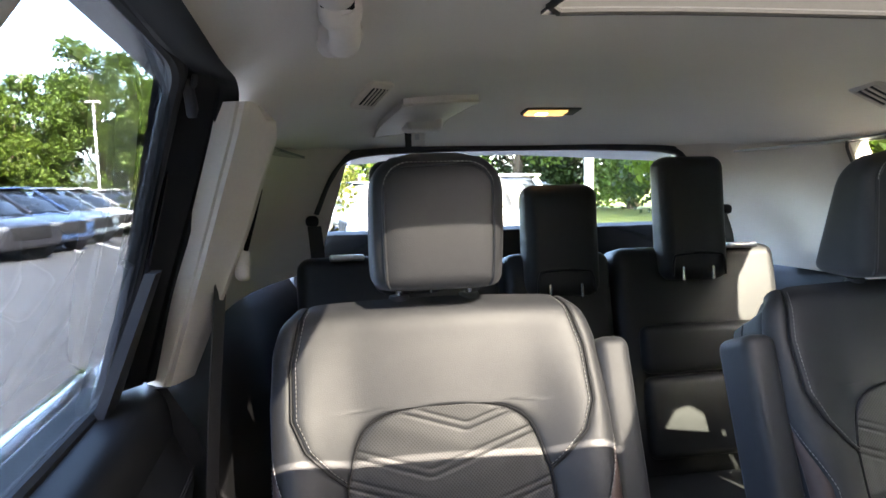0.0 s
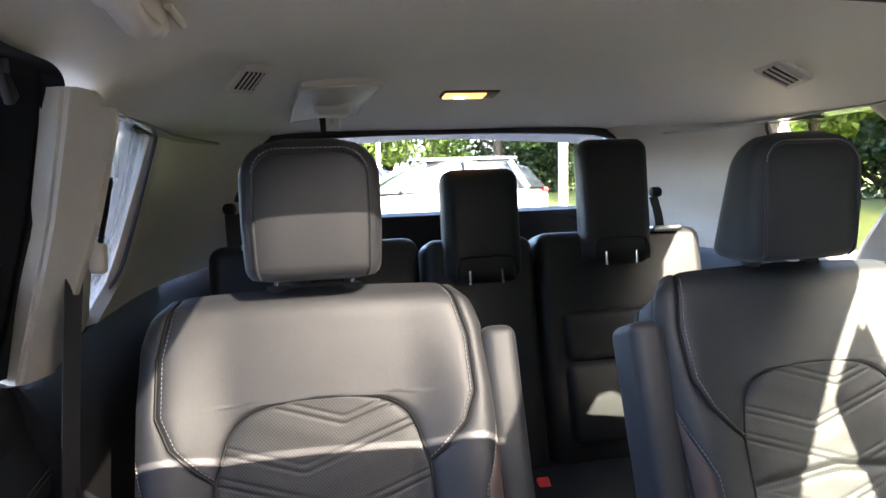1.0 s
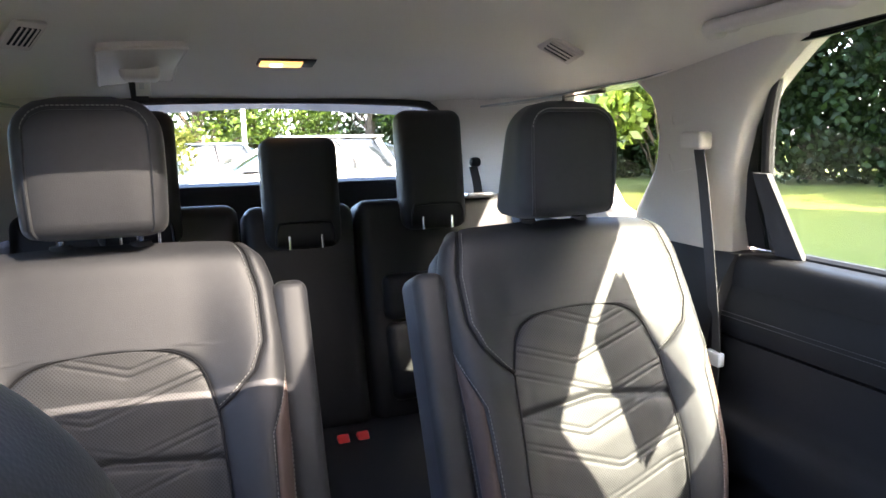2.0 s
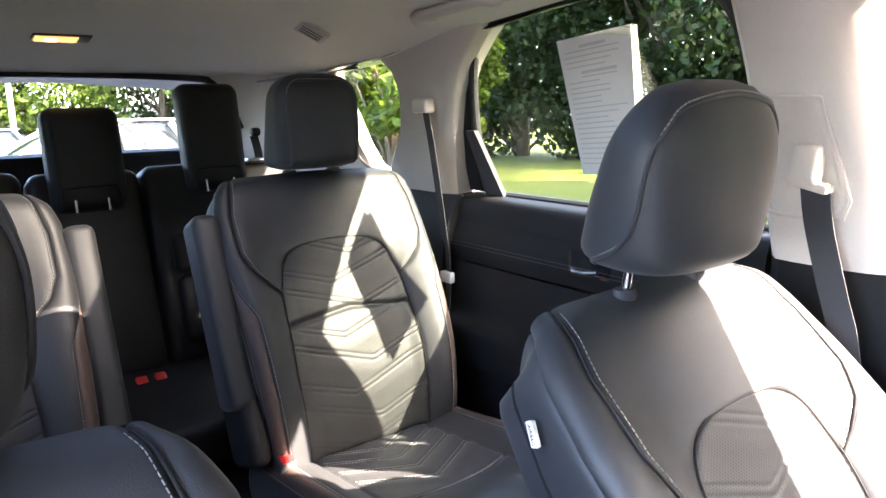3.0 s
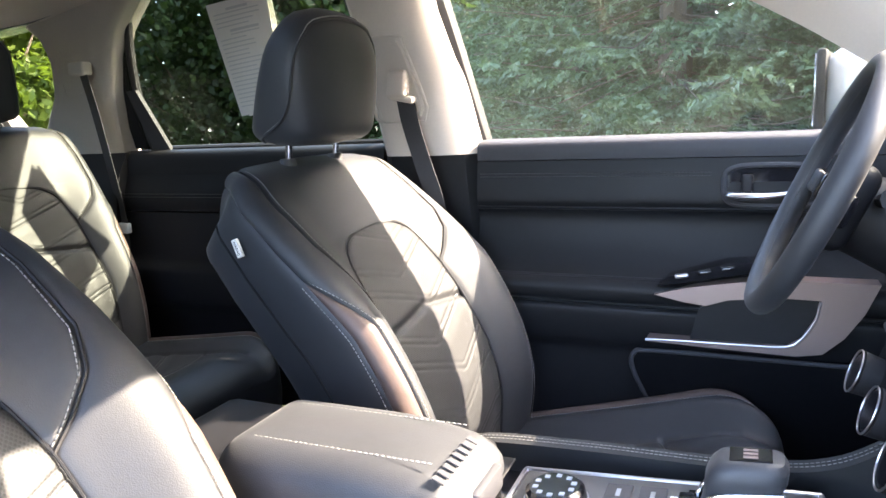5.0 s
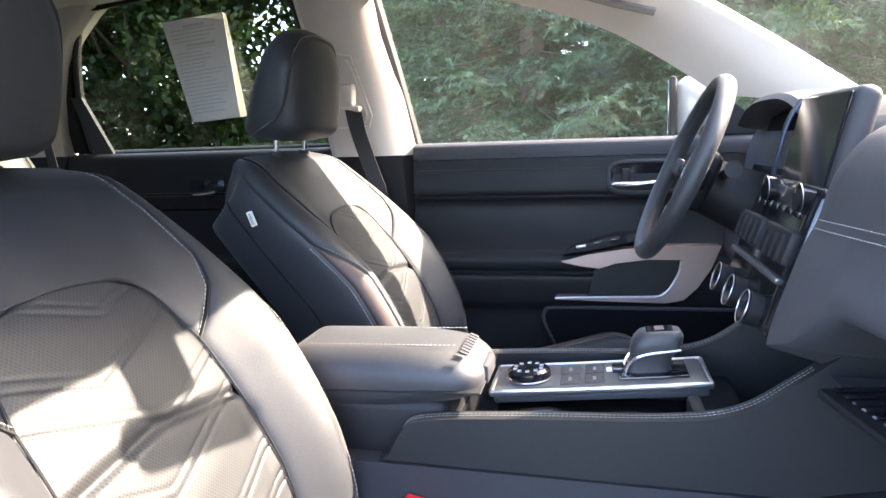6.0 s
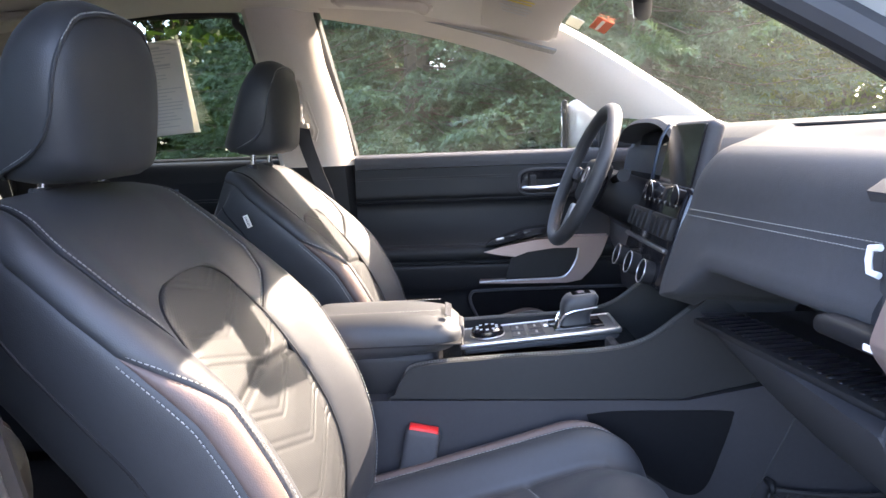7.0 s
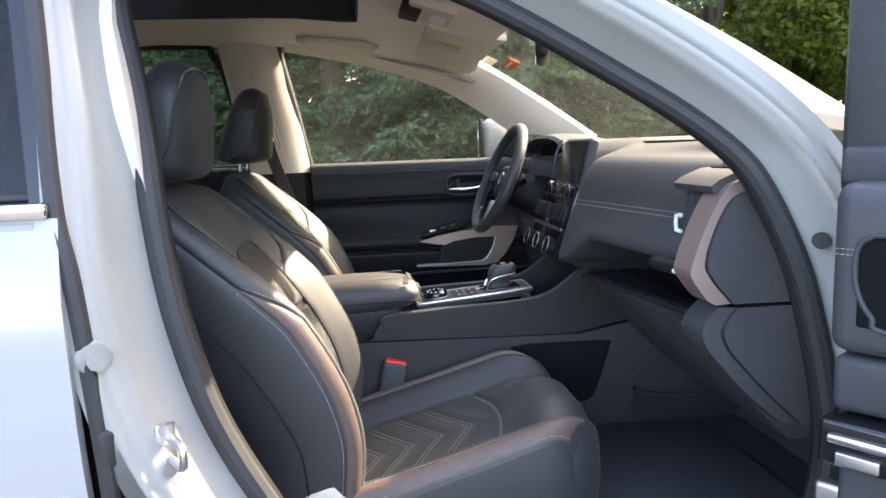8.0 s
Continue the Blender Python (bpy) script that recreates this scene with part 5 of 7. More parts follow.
    part("edge_trim", prism(low_out + low_in[::-1], "x", -0.792, -0.715, 0.002), GREYP, d, "satin grey edge trim")
    face = [(y - 0.003, z) for y, z in low_in]
    part("lower_end_cap", prism(face + [(-1.15, 0.60), (-1.15, 0.875)], "x", -0.800, -0.72, 0.003), GREYP, d, "dark grey lower end cap")
    part("open_shelf", box((-0.45, -0.845, 0.842), (0.44, 0.16, 0.012), 0.005, 2, rotz(9)), BLACKP, d, "black ribbed shelf")
    for k in range(22):
        part("shelf_rib", box(Vector((-0.45, -0.845, 0.8495)) + rotz(9) @ Vector((-0.205 + 0.0195 * k, 0.030, 0)), (0.010, 0.075, 0.004), 0.0018, 1, rotz(9)), GLOSS, d)
    out = [(-0.768, 0.838), (-0.785, 0.81), (-0.90, 0.68), (-1.0, 0.58), (-1.12, 0.58), (-1.12, 0.836), (-0.90, 0.834)]
    part("glove_box", prism(out, "x", -0.72, -0.175, 0.012), GREYP, d, "dark grey glove box")
    out = [(-0.80, 0.92), (-0.84, 0.70), (-0.95, 0.60), (-1.1, 0.6), (-1.1, 0.95)]
    part("knee_panel", prism(out, "x", 0.18, 0.75, 0.015), GREYP, d, "dark grey knee panel")
    return d


dashboard()


def console():
    c = thing("centre_console", "black centre console with silver trim and armrest", "console")
    crest = [tuple(p) for p in spline([(-0.195, 0.690), (-0.212, 0.722), (-0.245, 0.746), (-0.40, 0.757), (-0.58, 0.764), (-0.67, 0.780), (-0.735, 0.822), (-0.80, 0.872)], 46)]
    out = [(-0.18, 0.684)] + crest + [(-0.92, 0.76), (-0.90, 0.70), (-0.74, 0.668), (-0.50, 0.674)]
    for sx in (-1, 1):
        part("side_panel", prism(out, "x", sx * 0.135, sx * 0.165, 0.006, 3), VINYL, c, "stitched black side panel")
    cur = [[(sx * w, y, z + 0.0012) for y, z in crest[8:42]] for sx in (-1, 1) for w in (0.146, 0.154)]
    stitches("stitching", cur, c, 0.0058, 0.0040, 0.0005)
    out = [(0.17, 0.40), (0.17, 0.68), (-0.19, 0.68), (-0.75, 0.665), (-0.95, 0.70), (-1.30, 0.72), (-1.30, 0.40)]
    part("lower_body", prism(out, "x", -0.168, 0.168, 0.012), CONSOLEP, c, "black lower console")
    part("panel_seam", tube(spline([(-0.168, -0.956, 0.66), (-0.168, -0.953, 0.622), (-0.168, -0.905, 0.52), (-0.168, -0.845, 0.405)], 24), 0.0022, 6), RUBBER, c, "dark joint between the side panels")
    # no hollow here: a thin sheet coloured as the pocket's dark inside
    part("side_pocket_shade", prism([tuple(p) for p in spline([(-0.56, 0.643), (-0.62, 0.648), (-0.74, 0.646), (-0.828, 0.642), (-0.836, 0.630), (-0.815, 0.56), (-0.785, 0.488), (-0.74, 0.478), (-0.66, 0.53), (-0.57, 0.61)], 40)], "x", -0.1715, -0.166, 0.001), DEEP_SHADE, c, "near-black sheet for the side pocket's shade")
    part("tray", box((0, -0.46, 0.708), (0.275, 0.50, 0.02), 0.004, 1, rotx(-2)), GLOSS, c, "gloss black tray")
    # raised switch plate
    R = rotx(-4.8)
    pc = Vector((0.028, -0.492, 0.748))

    def on_plate(x, y, h=0.0):
        return pc + R @ Vector((x, y, h))
    pl = part("switch_plate", box(pc, (0.118, 0.325, 0.024), 0.006, 2, R), PLATE, c, "dark satin switch plate with silver frame")
    for sx in (-0.061, 0.061):
        part("silver_rail", box(on_plate(sx, 0, 0.007), (0.007, 0.335, 0.011), 0.003, 2, R), SATIN, pl, "silver rail")
    for sy in (-0.165, 0.165):
        part("silver_rail", box(on_plate(0, sy, 0.007), (0.122, 0.007, 0.011), 0.003, 2, R), SATIN, pl, "silver rail")
    kn = part("drive_knob", tube([on_plate(-0.008, 0.108, h) for h in (0.010, 0.014, 0.026, 0.030)], [0.036, 0.036, 0.034, 0.029], 36), GLOSS, c, "gloss black drive mode knob")
    part("ring", tube([on_plate(-0.008 + 0.036 * math.cos(q), 0.108 + 0.036 * math.sin(q), 0.014) for q in np.linspace(0, 6.283, 37)[:-1]], 0.0016, 6, True), SATIN, kn, "thin silver ring")
    for k in range(10):
        q = 2 * math.pi * k / 10
        part("mark", box(on_plate(-0.008 + 0.022 * math.cos(q), 0.108 + 0.022 * math.sin(q), 0.0305), (0.006, 0.006, 0.001), 0, 1, R), SATIN, kn)
    for sx, sy in ((-0.028, 0.042), (0.018, 0.042), (-0.028, 0.004), (0.018, 0.004)):
        part("switch", box(on_plate(sx, sy, 0.0125), (0.040, 0.030, 0.003), 0.001, 1, R), GREYP, pl)
        part("mark", box(on_plate(sx, sy, 0.0142), (0.016, 0.005, 0.0006), 0, 1, R), SATIN, pl)
    part("brake_switch", box(on_plate(0.010, -0.036, 0.016), (0.026, 0.024, 0.010), 0.003, 2, R), GLOSS, pl, "gloss black brake switch")
    part("switch_mark", box(on_plate(0.010, -0.020, 0.0142), (0.020, 0.010, 0.0008), 0, 1, R), WHITEP, pl, "pale switch marking")
    # selector: a slim neck that leans forward under a broad head
    P = []
    for h, yc, ln, wd in ((0.008, -0.078, 0.074, 0.042), (0.022, -0.080, 0.066, 0.040), (0.036, -0.084, 0.064, 0.042), (0.046, -0.090, 0.074, 0.050), (0.058, -0.094, 0.078, 0.056), (0.070, -0.098, 0.074, 0.054), (0.078, -0.100, 0.062, 0.044), (0.080, -0.100, 0.050, 0.036)):
        ring = []
        for k in range(28):
            t = 2 * math.pi * k / 28
            cc, ss = math.cos(t), math.sin(t)
            r = (abs(cc) ** 4 + abs(ss) ** 4) ** -0.25
            ring.append(on_plate(wd / 2 * r * cc, yc + ln / 2 * r * ss, h))
        P.append(ring)
    bm = bmesh.new()
    A = [[bm.verts.new(p) for p in r] for r in P]
    for i in range(len(A) - 1):
        for j in range(28):
            bm.faces.new((A[i][j], A[i][(j + 1) % 28], A[i + 1][(j + 1) % 28], A[i + 1][j]))
    bm.faces.new(A[-1])
    g = part("gear_selector", bm, LEATHER, c, "black leather gear selector with silver edge")
    for sx in (-1, 1):
        part("silver_edge", tube(spline([on_plate(sx * 0.0215, -0.040, 0.012), on_plate(sx * 0.0235, -0.052, 0.034), on_plate(sx * 0.0275, -0.074, 0.047), on_plate(sx * 0.0275, -0.128, 0.052)], 20), 0.0028, 8), CHROME, g, "bright silver edge")
    part("boot", box(on_plate(0, -0.085, 0.013), (0.075, 0.105, 0.006), 0.002, 2, R), GLOSS, g, "gloss black slot plate")
    part("top_badge", box(on_plate(0, -0.100, 0.0805), (0.030, 0.040, 0.002), 0.0008, 1, R), GLOSS, g)
    for k in range(3):
        part("mark", box(on_plate(-0.008 + 0.008 * k, -0.100, 0.082), (0.004, 0.014, 0.0006), 0, 1, R), COPPER, g, "small pale mark")
    # armrest lid
    G = box((-0.050, -0.170, 0.786), (0.182, 0.315, 0.088), 0.038, 6, rotx(-1))
    bmesh.ops.subdivide_edges(G, edges=[e for e in G.edges if abs(e.verts[0].co.y - e.verts[1].co.y) > 0.15], cuts=10)
    for v in G.verts:
        q = min(1.0, max(0.0, (-0.17 - v.co.y) / 0.155))
        e = min(1.0, max(0.0, (v.co.z - 0.745) / 0.08))
        v.co.z += e * (0.010 * (1 - ((v.co.x + 0.050) / 0.091) ** 2) - 0.020 * q ** 2.2) + (1 - e) * 0.022 * q ** 1.5
        v.co.x = -0.05 + (v.co.x + 0.05) * (1 - 0.10 * q ** 3)
    a = part("armrest", G, LEATHER, c, "black leather armrest lid with grey stitching")
    part("lid_seam", box((-0.050, -0.170, 0.778), (0.1845, 0.3175, 0.003), 0.001, 1, rotx(-1)), BLACKP, a)
    stitches("stitching", [[(-0.050 + sx * 0.048, y, 0.8362 - 0.0175 * (y + 0.170)) for y in np.linspace(-0.285, -0.05, 40)] for sx in (-1, 1)], a)
    part("latch", box((-0.05, -0.325, 0.790), (0.075, 0.016, 0.03), 0.006, 2), GREYP, a, "grey latch tab")
    for k in range(8):
        part("raised_bar", box((-0.118 + 0.013 * k, -0.302, 0.8335), (0.008, 0.014, 0.002), 0.0005, 1, rotx(22)), GREYP, a)
    part("cup_divider", tube(spline([(-0.090, -0.36, 0.728), (-0.075, -0.42, 0.732), (-0.095, -0.47, 0.726), (-0.075, -0.53, 0.732), (-0.09, -0.60, 0.728)], 30), 0.008, 8), GLOSS, c, "gloss black cup holder divider")
    part("tray_wall", box((-0.095, -0.625, 0.750), (0.06, 0.02, 0.035), 0.008, 2), BLACKP, c)
    part("armrest_box", box((0, -0.05, 0.715), (0.26, 0.46, 0.10), 0.02, 3), BLACKP, c, "black console bin")
    return c


console()


def steering_wheel():
    w = thing("steering_wheel", "black leather steering wheel with silver lower spoke", "steering wheel")
    c = Vector((0.43, -0.661, 1.062))
    R = rotx(24)                                    # the rim's top leans forward
    def at(x, z, y=0.0):
        return c + R @ Vector((x, y, z))
    pts = [at(0.187 * math.sin(a), 0.187 * math.cos(a) * (1 if math.cos(a) > 0 else 0.97)) for a in np.linspace(0, 2 * math.pi, 73)[:-1]]
    part("rim", tube(pts, 0.0185, 16, True, 0.88), LEATHER, w, "black leather rim")
    stitches("stitching", [[at(0.170 * math.sin(a), 0.170 * math.cos(a) * (1 if math.cos(a) > 0 else 0.97), 0.004) for a in np.linspace(0, 2 * math.pi, 140)]], w, 0.006, 0.0042, 0.0006, THREAD_DARK)
    hub = part("hub", box(c + R @ Vector((0, -0.035, -0.005)), (0.15, 0.05, 0.125), 0.022, 4, R), BLACKP, w, "black hub cover")
    part("badge", tube([at(0.021 * math.cos(a), 0.006 + 0.021 * math.sin(a), -0.008) for a in np.linspace(0, 2 * math.pi, 29)[:-1]], 0.0028, 6, True), SATIN, hub, "round silver badge")
    for sx in (-1, 1):
        part("spoke", box(at(sx * 0.122, 0.0, -0.018), (0.11, 0.022, 0.045), 0.009, 3, R), GLOSS, w, "gloss black spoke with switches")
        part("switch_pad", box(at(sx * 0.105, 0.004, -0.004), (0.05, 0.012, 0.035), 0.005, 2, R), GREYP, w)
    part("lower_spoke", box(at(0, -0.125, -0.015), (0.05, 0.02, 0.10), 0.008, 3, R), SATIN, w, "silver lower spoke")
    bm = bmesh.new()
    bmesh.ops.create_cone(bm, cap_ends=True, segments=28, radius1=0.055, radius2=0.07, depth=0.16, matrix=Matrix.Translation(at(0, -0.01, -0.12)) @ (R @ rotx(90)).to_4x4())
    part("column_shroud", bm, BLACKP, w, "black column shroud")
    for sx in (-1, 1):
        p = [at(sx * 0.05, 0.02, -0.07), at(sx * 0.12, 0.03, -0.065), at(sx * 0.17, 0.035, -0.06)]
        part("stalk", tube(p, [0.009, 0.010, 0.016], 12), BLACKP, w, "black control stalk")
    return w


steering_wheel()

# ---- belts and small fittings ----
def strip(name, pts, width, across, material, parent, label="", n=24):
    """A flat band along pts; across: the direction of its width."""
    C = spline(pts, n)
    a = np.array(across, float)
    a /= np.linalg.norm(a)
    P = np.array([[p - a * width / 2, p, p + a * width / 2] for p in C])
    return part(name, sheet(P, 0.0016), material, parent, label)


b = thing("seat_belt", "black front seat belt in its beige height adjuster", "seat belt", "seat belts")
strip("webbing", [(0.742, 0.150, 1.235), (0.735, 0.135, 1.17), (0.728, 0.105, 1.08), (0.72, 0.075, 0.99), (0.72, 0.05, 0.80), (0.73, 0.04, 0.60)], 0.047, (0.05, 1, 0.1), WEB, b, "black webbing")
part("guide_cover", box((0.732, 0.160, 1.262), (0.028, 0.050, 0.065), 0.010, 3, roty(14)), TRIM, b, "beige guide cover")
part("guide_slot", box((0.738, 0.153, 1.232), (0.03, 0.062, 0.016), 0.006, 2, rotx(12)), TRIM, b)
pl = spline([(0.756, 0.11, 1.18), (0.756, 0.22, 1.18), (0.742, 0.235, 1.22), (0.718, 0.245, 1.34), (0.712, 0.235, 1.365), (0.714, 0.15, 1.365), (0.720, 0.135, 1.34), (0.748, 0.10, 1.21)], 60)
pl[:, 0] = np.interp(pl[:, 2], [1.10, 1.25, 1.42, 1.57], [0.768, 0.748, 0.703, 0.662])
part("adjuster_rim", tube(pl, 0.0030, 6, True), TRIM, b)
rows = []
for z in np.linspace(1.19, 1.355, 12):
    x = float(np.interp(z, [1.10, 1.25, 1.42, 1.57], [0.768, 0.748, 0.703, 0.662]))
    ya, yb = np.interp(z, [1.18, 1.21, 1.34, 1.365], [0.118, 0.106, 0.138, 0.155]), np.interp(z, [1.18, 1.22, 1.34, 1.365], [0.216, 0.230, 0.240, 0.230])
    rows.append([(x - d_, y_, z) for y_, d_ in ((ya, -0.002), (ya + 0.006, 0.004), ((ya + yb) / 2, 0.006), (yb - 0.006, 0.004), (yb, -0.002))])
part("adjuster_plate", sheet(np.array(rows), 0.008, (1, 0, 0)), TRIM, b, "beige height adjuster plate")

for sg in (1, -1):
    b = thing("seat_belt", "black second-row seat belt hanging from the pillar", "seat belt", "seat belts")
    strip("webbing", [(sg * 0.715, 1.130, 1.345), (sg * 0.725, 1.118, 1.25), (sg * 0.742, 1.10, 1.05), (sg * 0.745, 1.085, 0.91), (sg * 0.715, 1.07, 0.75), (sg * 0.66, 1.05, 0.58)], 0.042, (0.25, 1, 0), WEB, b, "black webbing")
    part("guide_cover", box((sg * 0.712, 1.135, 1.362), (0.035, 0.062, 0.036), 0.008, 3), TRIM, b, "beige guide cover")
    part("tongue", box((sg * 0.742, 1.083, 0.912), (0.018, 0.045, 0.03), 0.004, 2), WHITEP if sg > 0 else BLACKP, b, "pale belt clip" if sg > 0 else "black belt clip")
    for z, y in ((1.30, 1.22), (1.405, 1.19)):
        part("cover_seam", tube([(sg * (0.752 - 0.27 * (z - 1.3)), y - 0.03, z), (sg * (0.752 - 0.27 * (z - 1.3)), y + 0.03, z - 0.012), (sg * (0.745 - 0.27 * (z - 1.3)), y + 0.035, z + 0.03)], 0.0015, 5), TRIM, b)

for sg in (1, -1):
    b = thing("seat_belt", "black third-row seat belt in a pillar slot", "seat belt", "seat belts")
    strip("webbing", [(sg * 0.60, 2.0, 1.27), (sg * 0.595, 1.96, 1.22), (sg * 0.59, 1.93, 1.15)], 0.04, (1, 0.5, 0), WEB, b, "black webbing")
    part("guide_button", box((sg * 0.605, 1.995, 1.285), (0.035, 0.03, 0.03), 0.012, 3), BLACKP, b)

# centre belt of the third row, stowed in the roof
b = thing("roof_belt_holder", "beige roof plate with a stowed belt and white tag", "belt holder")
def on_liner(x, y, d=0.004):
    return (x, y, liner_z(x, y) - d)
P = [[on_liner(-0.405 + 0.17 * u - 0.03 * v, 1.545 + 0.40 * v + 0.05 * u * (1 - v), 0.016 + 0.020 * math.sin(math.pi * u) * math.sin(math.pi * v)) for u in np.linspace(0, 1, 14)] for v in np.linspace(0, 1, 14)]
part("plate", sheet(np.array(P), 0.018, (0, 0, 1)), TRIM, b, "beige moulded plate")
rim = [(0, v) for v in np.linspace(0, 1, 8)] + [(u, 1) for u in np.linspace(0.1, 0.9, 8)] + [(1, v) for v in np.linspace(1, 0, 8)] + [(u, 0) for u in np.linspace(0.9, 0.1, 8)]
part("plate_rim", tube([on_liner(-0.405 + 0.17 * u - 0.03 * v, 1.545 + 0.40 * v + 0.05 * u * (1 - v), 0.014) for u, v in rim], 0.0035, 6, True), TRIM, b, "beige rolled plate edge")
part("housing", box((-0.335, 1.775, 1.530), (0.085, 0.13, 0.044), 0.014, 3), TRIM, b, "beige belt outlet")
part("slot", box((-0.337, 1.852, 1.531), (0.062, 0.012, 0.014), 0.003, 2), BLACKP, b, "dark slot")
strip("webbing", [(-0.345, 1.857, 1.534), (-0.345, 1.868, 1.508), (-0.342, 1.88, 1.468)], 0.040, (1, 0, 0), WEB, b, "black webbing")
part("tag", box((-0.333, 1.852, 1.498), (0.034, 0.003, 0.042), 0.001, 1, rotz(-6)), PAPER, b, "white paper tag")
part("tag_print", box((-0.336, 1.8495, 1.500), (0.011, 0.001, 0.014), 0, 1), INK, b, "dark printed block")

# roof vents
for sg in (1, -1):
    v = thing("roof_vent", "beige roof air vent with dark slots", "air vent", "roof vents")
    cx, cy = sg * (0.488 if sg < 0 else 0.492), (1.285 if sg < 0 else 1.305)
    sl = math.degrees(math.atan2(liner_z(0.56, cy) - liner_z(0.47, cy), 0.09))
    R = roty(-sl * sg + 15 * sg) @ rotz(sg * -14)
    c0 = Vector((cx, cy, liner_z(cx, cy) - 0.008))
    if sg < 0:
        R = Vector((-0.42, 0.42, 0.80)).normalized().to_track_quat('Z', 'Y').to_matrix()
        c0 += Vector((0, 0, -0.008))
    f = 0.52 if sg < 0 else 0.76
    part("frame", box(c0, (0.105 * f, 0.125 * f, 0.010), 0.004, 2, R), TRIM, v)
    part("grille_well", box(c0 + R @ Vector((0, 0, -0.0045)), (0.074 * f, 0.080 * f, 0.003), 0.001, 1, R), BLACKP, v, "dark well")
    for k in range(4):
        e = -0.0225 + 0.015 * k
        size, at = ((0.0032, 0.082 * f, 0.004), (e * 1.15 * f, 0, -0.006)) if sg < 0 else ((0.074 * f, 0.007, 0.004), (0, e * 1.3, -0.006))
        part("slat", box(c0 + R @ Vector(at), size, 0.001, 1, R), TRIM, v)

# roof lamp
lamp = thing("roof_lamp", "small roof lamp glowing warm orange", "lamp")
lz = liner_z(0, 1.84)
part("bezel", box((0.01, 1.84, lz - 0.002), (0.145, 0.07, 0.012), 0.005, 2, rotx(-9)), GREYP, lamp, "grey bezel")
GLOW = Mat("lamp_lens", (0.9, 0.55, 0.25), 0.4)
GLOW.b.inputs["Emission Color"].default_value = (1.0, 0.50, 0.16, 1)
GLOW.b.inputs["Emission Strength"].default_value = 0.028
HOT = Mat("lamp_core", (1, 0.9, 0.6), 0.4)
HOT.b.inputs["Emission Color"].default_value = (1.0, 0.74, 0.36, 1)
HOT.b.inputs["Emission Strength"].default_value = 0.20
part("lens", box((-0.005, 1.836, lz - 0.008), (0.105, 0.048, 0.008), 0.003, 2, rotx(-9)), GLOW.m, lamp, "glowing orange lens")
part("bulb", box((-0.018, 1.832, lz - 0.012), (0.030, 0.022, 0.004), 0.0019, 2, rotx(-9)), HOT.m, lamp, "bright warm core")

# assist handles
def assist_handle(x, y0, y1, label):
    h = thing("assist_handle", label, "handle", "assist handles")
    sg = 1 if x > 0 else -1
    z0, z1 = liner_z(x, y0), liner_z(x, y1)
    ym = (y0 + y1) / 2
    if sg > 0:                                      # folded flat against the liner
        lift = lambda y: (x - 0.034, y, liner_z(x - 0.034, y) - 0.014)
        pts = spline([(x, y0, z0 - 0.010), (x - 0.018, y0, z0 - 0.012)] + [lift(y0 + (y1 - y0) * f) for f in (0.06, 0.2, 0.4, 0.6, 0.8, 0.94)] + [(x - 0.018, y1, z1 - 0.012), (x, y1, z1 - 0.010)], 44)
    if sg > 0:
        part("grip", tube(pts, 0.0150, 14, False, 0.8), TRIM, h)
        for y, z in ((y0, z0), (y1, z1)):
            part("mount", box((x, y, z - 0.002), (0.045, 0.055, 0.022), 0.010, 3), TRIM, h)
        return h
    # grip swung up between two pods, each with a knuckle and a dark gap
    lift = lambda y, d: Vector((x - 0.010 + d * 0.3, y, liner_z(x, y) - d))
    part("grip", tube(spline([lift(y0 + 0.040, 0.012), lift(y0 + 0.060, 0.024), lift(ym, 0.030), lift(y1 - 0.060, 0.024), lift(y1 - 0.040, 0.012)], 36), 0.0150, 16, False, 0.75), TRIM, h)
    for y, way in ((y0, 1), (y1, -1)):
        R = rotx(-math.degrees(math.atan2(liner_z(x, y - 0.04) - liner_z(x, y + 0.04), 0.08))) @ rotz(8)
        part("mount", box(lift(y, 0.006), (0.034, 0.066, 0.030), 0.0145, 4, R), TRIM, h, "rounded beige pod")
        part("knuckle", box(lift(y + way * 0.050, 0.012), (0.040, 0.034, 0.036), 0.015, 4, R), TRIM, h)
        part("hinge_gap", box(lift(y + way * 0.0325, 0.004), (0.030, 0.004, 0.024), 0.0015, 1, R), DEEP_SHADE, h, "dark hinge gap")
        part("base_ridge", tube(spline([lift(y - 0.040, 0.000) + Vector((0.026, 0, 0)), lift(y, 0.003) + Vector((0.028, 0, 0)), lift(y + 0.045, 0.000) + Vector((0.026, 0, 0))], 16), 0.0045, 8), TRIM, h, "beige base ridge")
    return h


assist_handle(-0.548, 0.70, 0.905, "folded beige assist handle over the rear door")
assist_handle(0.600, 0.72, 0.96, "folded beige assist handle over the rear door")
assist_handle(0.585, -0.25, -0.02, "folded beige assist handle over the driver's door")

# sun visor, roof console, mirror
vz = thing("sun_visor", "beige sun visor with printed warning label", "sun visor")
P = [[(0.20 + 0.40 * u, -0.60 + 0.19 * v - 0.05 * (1 - u) * (1 - v), liner_z(0.20 + 0.4 * u, -0.60 + 0.19 * v) - 0.012 - 0.008 * math.sin(math.pi * v)) for v in np.linspace(0, 1, 8)] for u in np.linspace(0, 1, 16)]
part("flap", sheet(np.array(P), 0.016, (0, 0, 1)), TRIM, vz)
